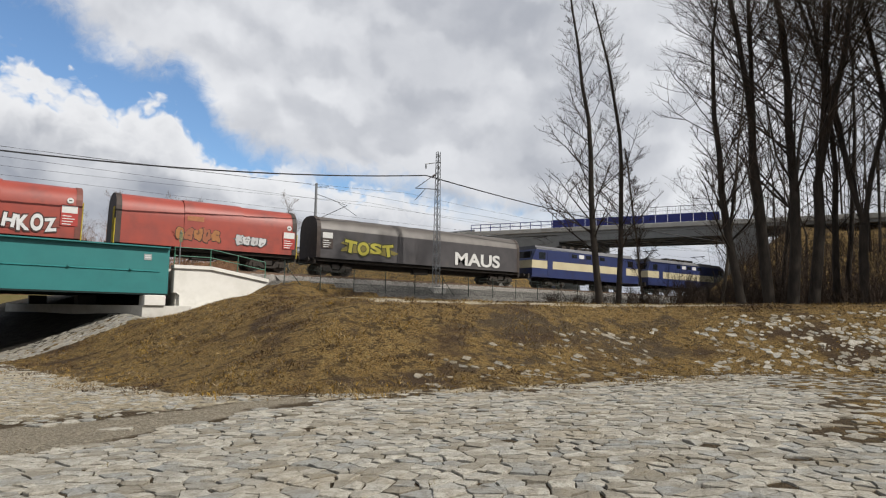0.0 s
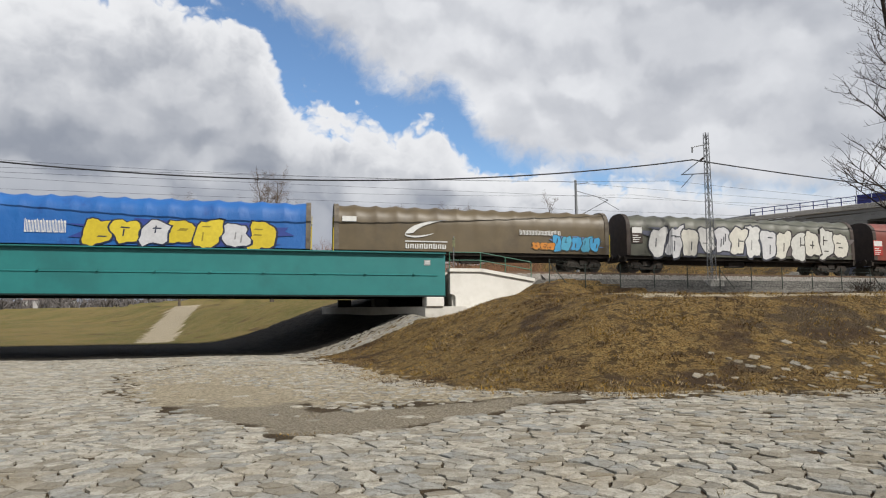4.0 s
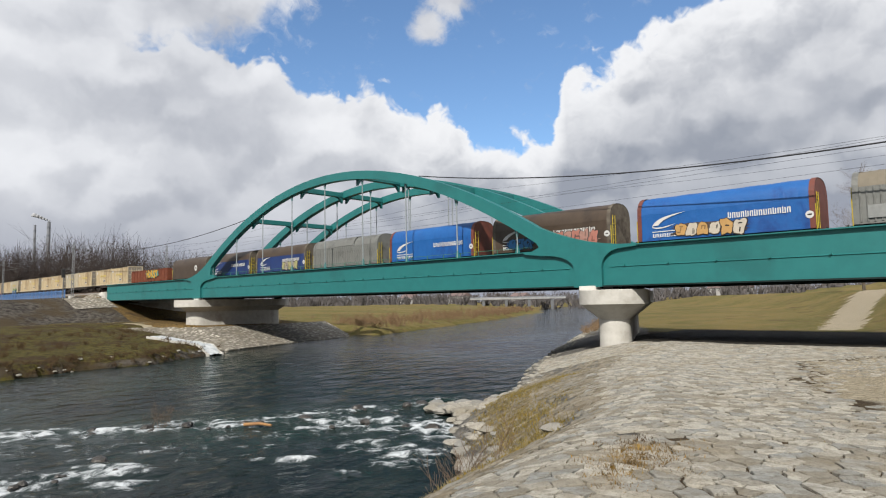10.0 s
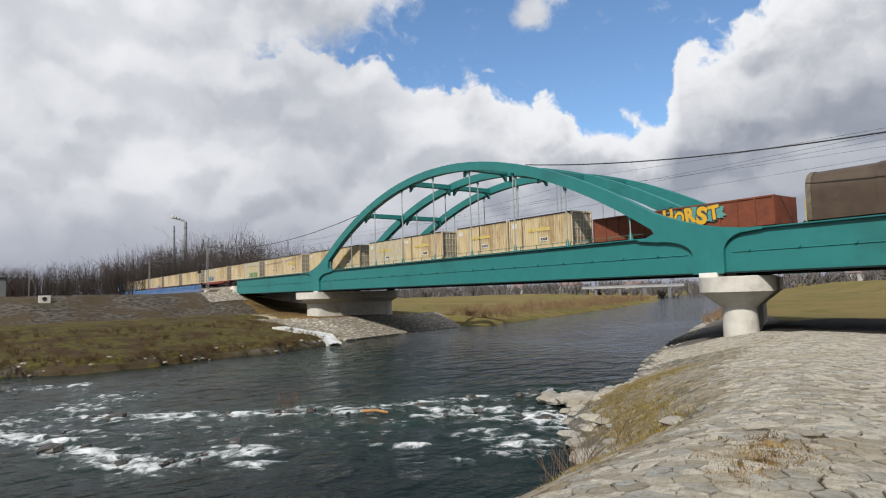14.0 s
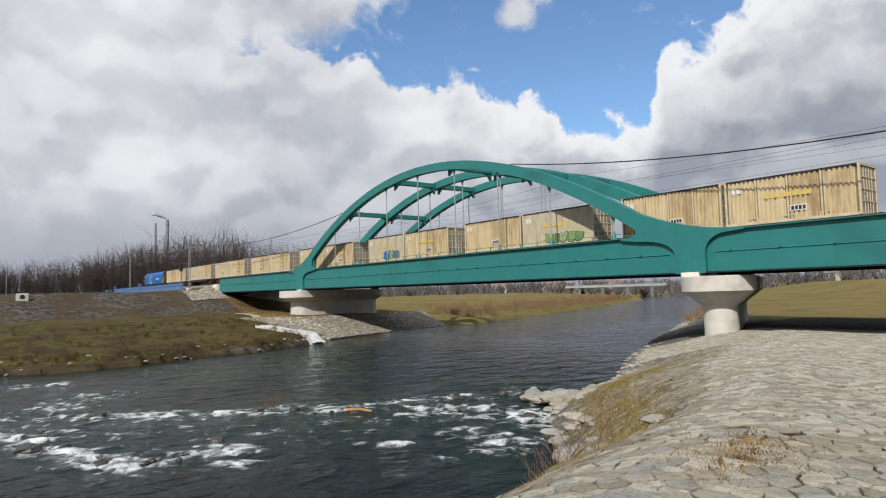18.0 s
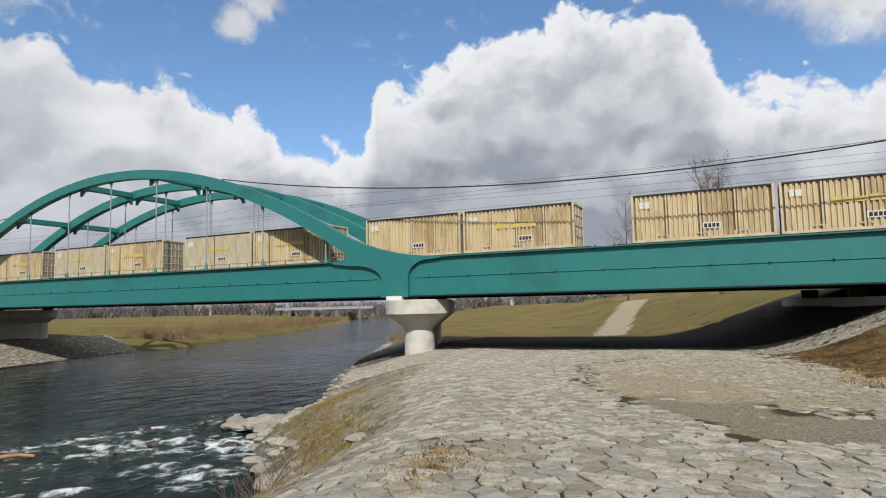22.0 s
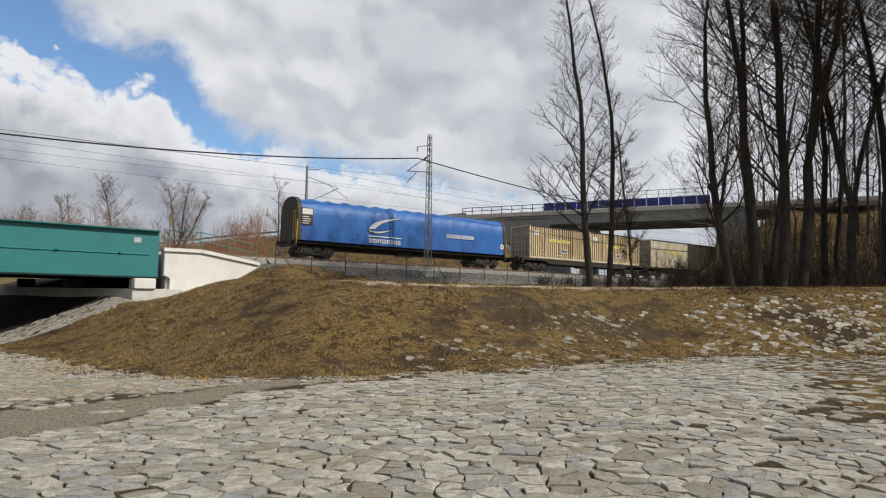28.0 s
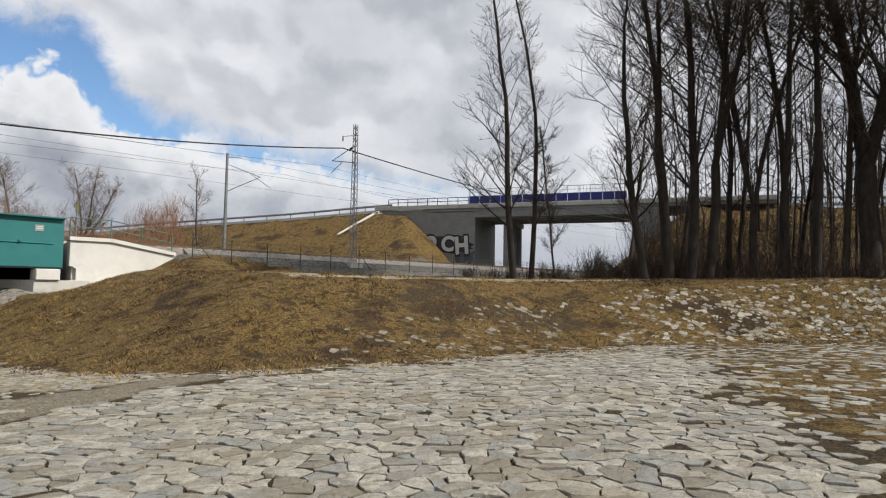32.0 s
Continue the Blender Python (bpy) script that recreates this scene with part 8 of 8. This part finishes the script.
    for _ in range(60):
        y = rnd.uniform(70, 130)
        x = float(np.interp(y, *RIGHT_WATER)) + rnd.uniform(0.3, 3)
        thicket(M, x, y, gz(x, y), rnd.uniform(0.6, 1.6), rnd.uniform(0.6, 1.2), rnd, 10, 0.025)
    tagged(part("riverside_scrub", M, material("tan_reeds", (0.27, 0.18, 0.10), (0.20, 0.13, 0.075), 1, 0.95)), "tan winter reeds and scrub along the river", "bushes", "", "stuff")
    M = Mesh()
    for _ in range(230):
        y = rnd.uniform(-14, 33)
        x = float(np.interp(y, *LEFT_WATER)) - rnd.uniform(0.6, 24)
        thicket(M, x, y, gz(x, y), rnd.uniform(0.25, 0.9), rnd.uniform(0.4, 0.9), rnd, 12, 0.018)
    for _ in range(190):
        y = rnd.uniform(-14, 30)
        x = float(np.interp(y, *LEFT_WATER)) - rnd.uniform(0.2, 2.6)
        thicket(M, x, y, gz(x, y), rnd.uniform(0.2, 0.6), rnd.uniform(0.4, 0.8), rnd, 12, 0.018)
    tagged(part("bank_brush", M, material("dark_brush", (0.085, 0.052, 0.027), (0.13, 0.085, 0.04), 1, 0.95)), "dark dry brush on the far bank", "bushes", "", "stuff")


def build_far_side():
    # stone apron round the far pier, and the chute beside it
    for nm, ya, yb, mat, lab in (("stone_apron", 29.2, 37.6, RUBBLE_FLAT, "pale cemented stone apron below the far pier"), ("stone_apron_under_bridge", 37.6, 59.5, RUBBLE_FLAT, "grey cemented stone apron under the bridge")):
        M = Mesh()
        n = 22
        for i in range(n + 1):
            y = ya + (yb - ya) * i / n
            xt, xb = float(np.interp(y, [29, 35, 36.5, 44, 54, 60], [-93, -88, -80, -79.5, -81, -84])), float(np.interp(y, [29.4, 30.6, 32.6, 38, 47, 56, 60], [-78, -70, -63.5, -66, -69.5, -73, -78]))
            for k in range(13):
                x = xt + (xb - xt) * k / 12
                M.v.append((x, y, -0.9 - 2.03 * k / 12))
            M.v.append((xb, y, -3.4))
        M.f = [(i * 14 + k, i * 14 + k + 1, (i + 1) * 14 + k + 1, (i + 1) * 14 + k) for i in range(n) for k in range(13)]
        M.mi = [0] * len(M.f)
        structure(nm, M, mat, lab, "apron")
    f = [(i * 11 + j, i * 11 + j + 1, (i + 1) * 11 + j + 1, (i + 1) * 11 + j) for i in range(14) for j in range(10)]
    M = Mesh()
    M.add([(-125.0 + 12.5 * i / 14, 31.8 + 6.4 * j / 10, gz(-125.0 + 12.5 * i / 14, 31.8 + 6.4 * j / 10) + 0.14) for i in range(15) for j in range(11)], f)
    structure("stone_pitching", M, RUBBLE_FLAT, "grey stone pitching on the end of the railway embankment", "pitching")
    ch = thing("spillway_chute", "concrete chute with white water running into the river", "chute")
    a, b = Vector((-69.0, 27.0, gz(-69, 27.0) + 0.1)), Vector((-58.0, 28.6, WATER_Z + 0.1))
    side = (b - a).cross(Vector((0, 0, 1))).normalized()
    rnd = random.Random(3)

    def bed(u, s, up):
        """A place on the chute: u along it, s across; the floor lies on the bank."""
        p = a.lerp(b, u) + side * s
        q = a.lerp(b, u)
        p.z = max(gz(q.x, q.y) + 0.08, WATER_Z + 0.05) + up
        return p
    for s in (-0.75, 0.75):
        W = Mesh()
        v = [bed(i / 14, s + o, h) for i in range(15) for o, h in ((-0.07, -0.5), (0.07, -0.5), (0.07, 0.14), (-0.07, 0.14))]
        W.add(v, [(i * 4 + k, i * 4 + (k + 1) % 4, i * 4 + 4 + (k + 1) % 4, i * 4 + 4 + k) for i in range(14) for k in range(4)] + [(0, 1, 2, 3), (56, 57, 58, 59)])
        part("chute_wall", W, CONCRETE, ch)
    W = Mesh()
    W.add([bed(i / 24, -0.66 + 1.32 * j / 6, 0.12 + rnd.uniform(-0.07, 0.07)) for i in range(25) for j in range(7)], [(i * 7 + j, i * 7 + j + 1, (i + 1) * 7 + j + 1, (i + 1) * 7 + j) for i in range(24) for j in range(6)])
    part("white_water", W, material("white_water", (0.72, 0.74, 0.75), (0.4, 0.44, 0.46), 2.5, 0.5), ch, smooth=60)
    # blue railing along the railway on the far bank
    fence = thing("blue_railing", "long light-blue metal railing beside the railway", "railing")
    BLUE = material("light_blue_paint", (0.10, 0.22, 0.48), (0.13, 0.26, 0.52), 2, 0.55)
    for k in range(62):
        x = -138.0 - 3.0 * k
        z = gz(x, 37.0) - 0.1
        part("post", Mesh().box(x - 0.06, x + 0.06, 36.94, 37.06, z, z + 1.75), BLUE, fence)
        bars = Mesh().box(x - 2.95, x - 0.05, 36.98, 37.02, z + 1.42, z + 1.55).box(x - 2.95, x - 0.05, 36.98, 37.02, z + 0.25, z + 0.38)
        for j in range(7):
            bars.box(x - 2.7 + 0.38 * j, x - 2.58 + 0.38 * j, 36.98, 37.02, z + 0.38, z + 1.42)
        part("panel", bars, BLUE, fence)
    for k in range(3):
        x = -176.0 - 33.0 * k
        part("gate_frame", Mesh().box(x, x + 0.2, 36.7, 36.9, gz(x, 36.8), gz(x, 36.8) + 2.4).box(x - 2.4, x - 2.2, 36.7, 36.9, gz(x, 36.8), gz(x, 36.8) + 2.4).box(x - 2.4, x + 0.2, 36.7, 36.9, gz(x, 36.8) + 2.2, gz(x, 36.8) + 2.4), BLUE, fence)
    # rail signal and lamp
    sg = thing("rail_signal", "dark rail signal on a slim mast", "signal")
    x, y = -137.0, 36.4
    part("mast", Mesh().tube([(x, y, gz(x, y)), (x, y, 9.6)], 0.09, 8), STEEL, sg)
    part("head", Mesh().box(x - 0.35, x + 0.1, y - 0.3, y + 0.3, 7.9, 9.6, 0.08), RUBBER, sg)
    lp = thing("street_lamp", "slim street lamp on the far bank", "lamp")
    x, y = polar(-87.3, 150)
    part("pole", Mesh().tube([(x, y, gz(x, y)), (x, y, 8.8)], 0.08, 8), STEEL, lp)
    part("lamp_head", Mesh().box(x - 0.2, x + 0.2, y - 0.7, y + 0.1, 8.75, 8.95, 0.03), STEEL, lp)
    # outfall in the bank
    of = thing("concrete_outfall", "small pale concrete pipe outfall in the embankment", "outfall")
    x, y = polar(-86.3, 108)
    z = gz(x, y)
    part("headwall", Mesh().box(x - 0.4, x + 0.4, y - 0.75, y + 0.75, z - 0.3, z + 0.95, 0.04), CONCRETE, of)
    # solid black disc in place of the shade inside an open pipe
    part("pipe_mouth", Mesh().prism([(y + 0.32 * math.cos(6.283 * k / 14), z + 0.45 + 0.32 * math.sin(6.283 * k / 14)) for k in range(14)], x + 0.38, x + 0.44, "x"), RUBBER, of)
    # sheds and chimneys
    h = thing("grey_shed", "low grey industrial shed in the distance", "building")
    x, y = polar(-90.5, 170)
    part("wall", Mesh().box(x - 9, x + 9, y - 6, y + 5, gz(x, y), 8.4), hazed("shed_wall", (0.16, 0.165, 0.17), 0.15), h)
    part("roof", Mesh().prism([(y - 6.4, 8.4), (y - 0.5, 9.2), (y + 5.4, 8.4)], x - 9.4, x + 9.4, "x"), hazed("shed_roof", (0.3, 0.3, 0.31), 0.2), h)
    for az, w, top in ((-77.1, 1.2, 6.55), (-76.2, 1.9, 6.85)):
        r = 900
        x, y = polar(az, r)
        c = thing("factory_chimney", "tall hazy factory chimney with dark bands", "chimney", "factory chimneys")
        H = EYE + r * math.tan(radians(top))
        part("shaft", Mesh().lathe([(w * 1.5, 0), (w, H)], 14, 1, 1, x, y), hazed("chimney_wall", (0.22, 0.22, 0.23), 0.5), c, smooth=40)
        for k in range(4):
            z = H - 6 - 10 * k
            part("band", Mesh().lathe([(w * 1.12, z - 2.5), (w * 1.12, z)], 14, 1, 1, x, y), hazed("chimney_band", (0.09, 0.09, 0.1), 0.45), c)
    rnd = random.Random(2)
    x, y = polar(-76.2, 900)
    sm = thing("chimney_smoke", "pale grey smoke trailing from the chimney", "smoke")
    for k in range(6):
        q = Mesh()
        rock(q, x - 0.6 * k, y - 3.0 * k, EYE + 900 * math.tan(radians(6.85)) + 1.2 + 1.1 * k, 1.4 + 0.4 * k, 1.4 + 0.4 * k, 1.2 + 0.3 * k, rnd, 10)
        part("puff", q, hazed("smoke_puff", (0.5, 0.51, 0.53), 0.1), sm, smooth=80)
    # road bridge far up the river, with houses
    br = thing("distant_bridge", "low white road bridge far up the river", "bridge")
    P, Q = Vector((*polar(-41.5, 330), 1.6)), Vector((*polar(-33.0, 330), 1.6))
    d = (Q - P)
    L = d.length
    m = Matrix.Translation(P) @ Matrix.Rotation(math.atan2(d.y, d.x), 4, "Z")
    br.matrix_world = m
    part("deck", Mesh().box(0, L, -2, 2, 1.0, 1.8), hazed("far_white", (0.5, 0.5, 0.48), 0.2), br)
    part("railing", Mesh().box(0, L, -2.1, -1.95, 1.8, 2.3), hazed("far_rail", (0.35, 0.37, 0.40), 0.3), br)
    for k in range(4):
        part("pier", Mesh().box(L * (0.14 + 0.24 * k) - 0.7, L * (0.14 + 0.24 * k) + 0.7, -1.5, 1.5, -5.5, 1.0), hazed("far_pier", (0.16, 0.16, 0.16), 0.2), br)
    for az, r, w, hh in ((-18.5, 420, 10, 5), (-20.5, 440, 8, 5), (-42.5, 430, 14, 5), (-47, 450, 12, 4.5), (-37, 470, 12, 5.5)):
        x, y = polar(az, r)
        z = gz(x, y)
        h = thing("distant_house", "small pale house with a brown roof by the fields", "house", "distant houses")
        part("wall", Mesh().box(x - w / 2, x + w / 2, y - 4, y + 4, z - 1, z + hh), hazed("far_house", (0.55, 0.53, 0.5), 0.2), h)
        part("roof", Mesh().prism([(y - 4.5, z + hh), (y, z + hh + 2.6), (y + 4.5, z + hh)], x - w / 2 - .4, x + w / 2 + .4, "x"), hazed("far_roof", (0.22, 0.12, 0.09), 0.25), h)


def cemented_stone():
    """Rubble set in mortar, seen from far off: a tone for each stone, pale joints, stains."""
    m = bpy.data.materials.new("cemented_stone")
    m.use_nodes = True
    N = Nodes(m.node_tree)
    p = N.n("ShaderNodeBsdfPrincipled")
    N.l(p.outputs[0], N.n("ShaderNodeOutputMaterial").inputs[0])
    p.inputs["Roughness"].default_value, p.inputs["Specular IOR Level"].default_value = 0.92, 0.2
    vec = N.n("ShaderNodeTexCoord").outputs["Object"]
    cell = N.n("ShaderNodeTexVoronoi")
    cell.inputs["Scale"].default_value = 1.9
    N.l(vec, cell.inputs["Vector"])
    sep = N.n("ShaderNodeSeparateColor")
    N.l(cell.outputs["Color"], sep.inputs[0])
    col = N.mix(sep.outputs[0], (0.24, 0.22, 0.18), (0.46, 0.43, 0.37))
    col = N.mix(N.ramp(cell.outputs["Distance"], 0.30, 0.52), col, (0.15, 0.135, 0.11))
    col = N.mix(N.math("MULTIPLY", N.ramp(N.noise(vec, 0.35, 5, 0.65), 0.45, 0.65), 0.5), col, (0.20, 0.175, 0.13))
    col = N.vmath("MULTIPLY", col, (SOIL, SOIL, SOIL))
    N.l(col, p.inputs["Base Color"])
    b = N.n("ShaderNodeBump")
    b.inputs["Strength"].default_value, b.inputs["Distance"].default_value = 1.0, -0.12
    N.l(cell.outputs["Distance"], b.inputs["Height"])
    N.l(b.outputs[0], p.inputs["Normal"])
    return m


RUBBLE_FLAT = cemented_stone()
build_woods()
build_far_side()

# ---- pieces of the setting ----
build_paving()
motions()
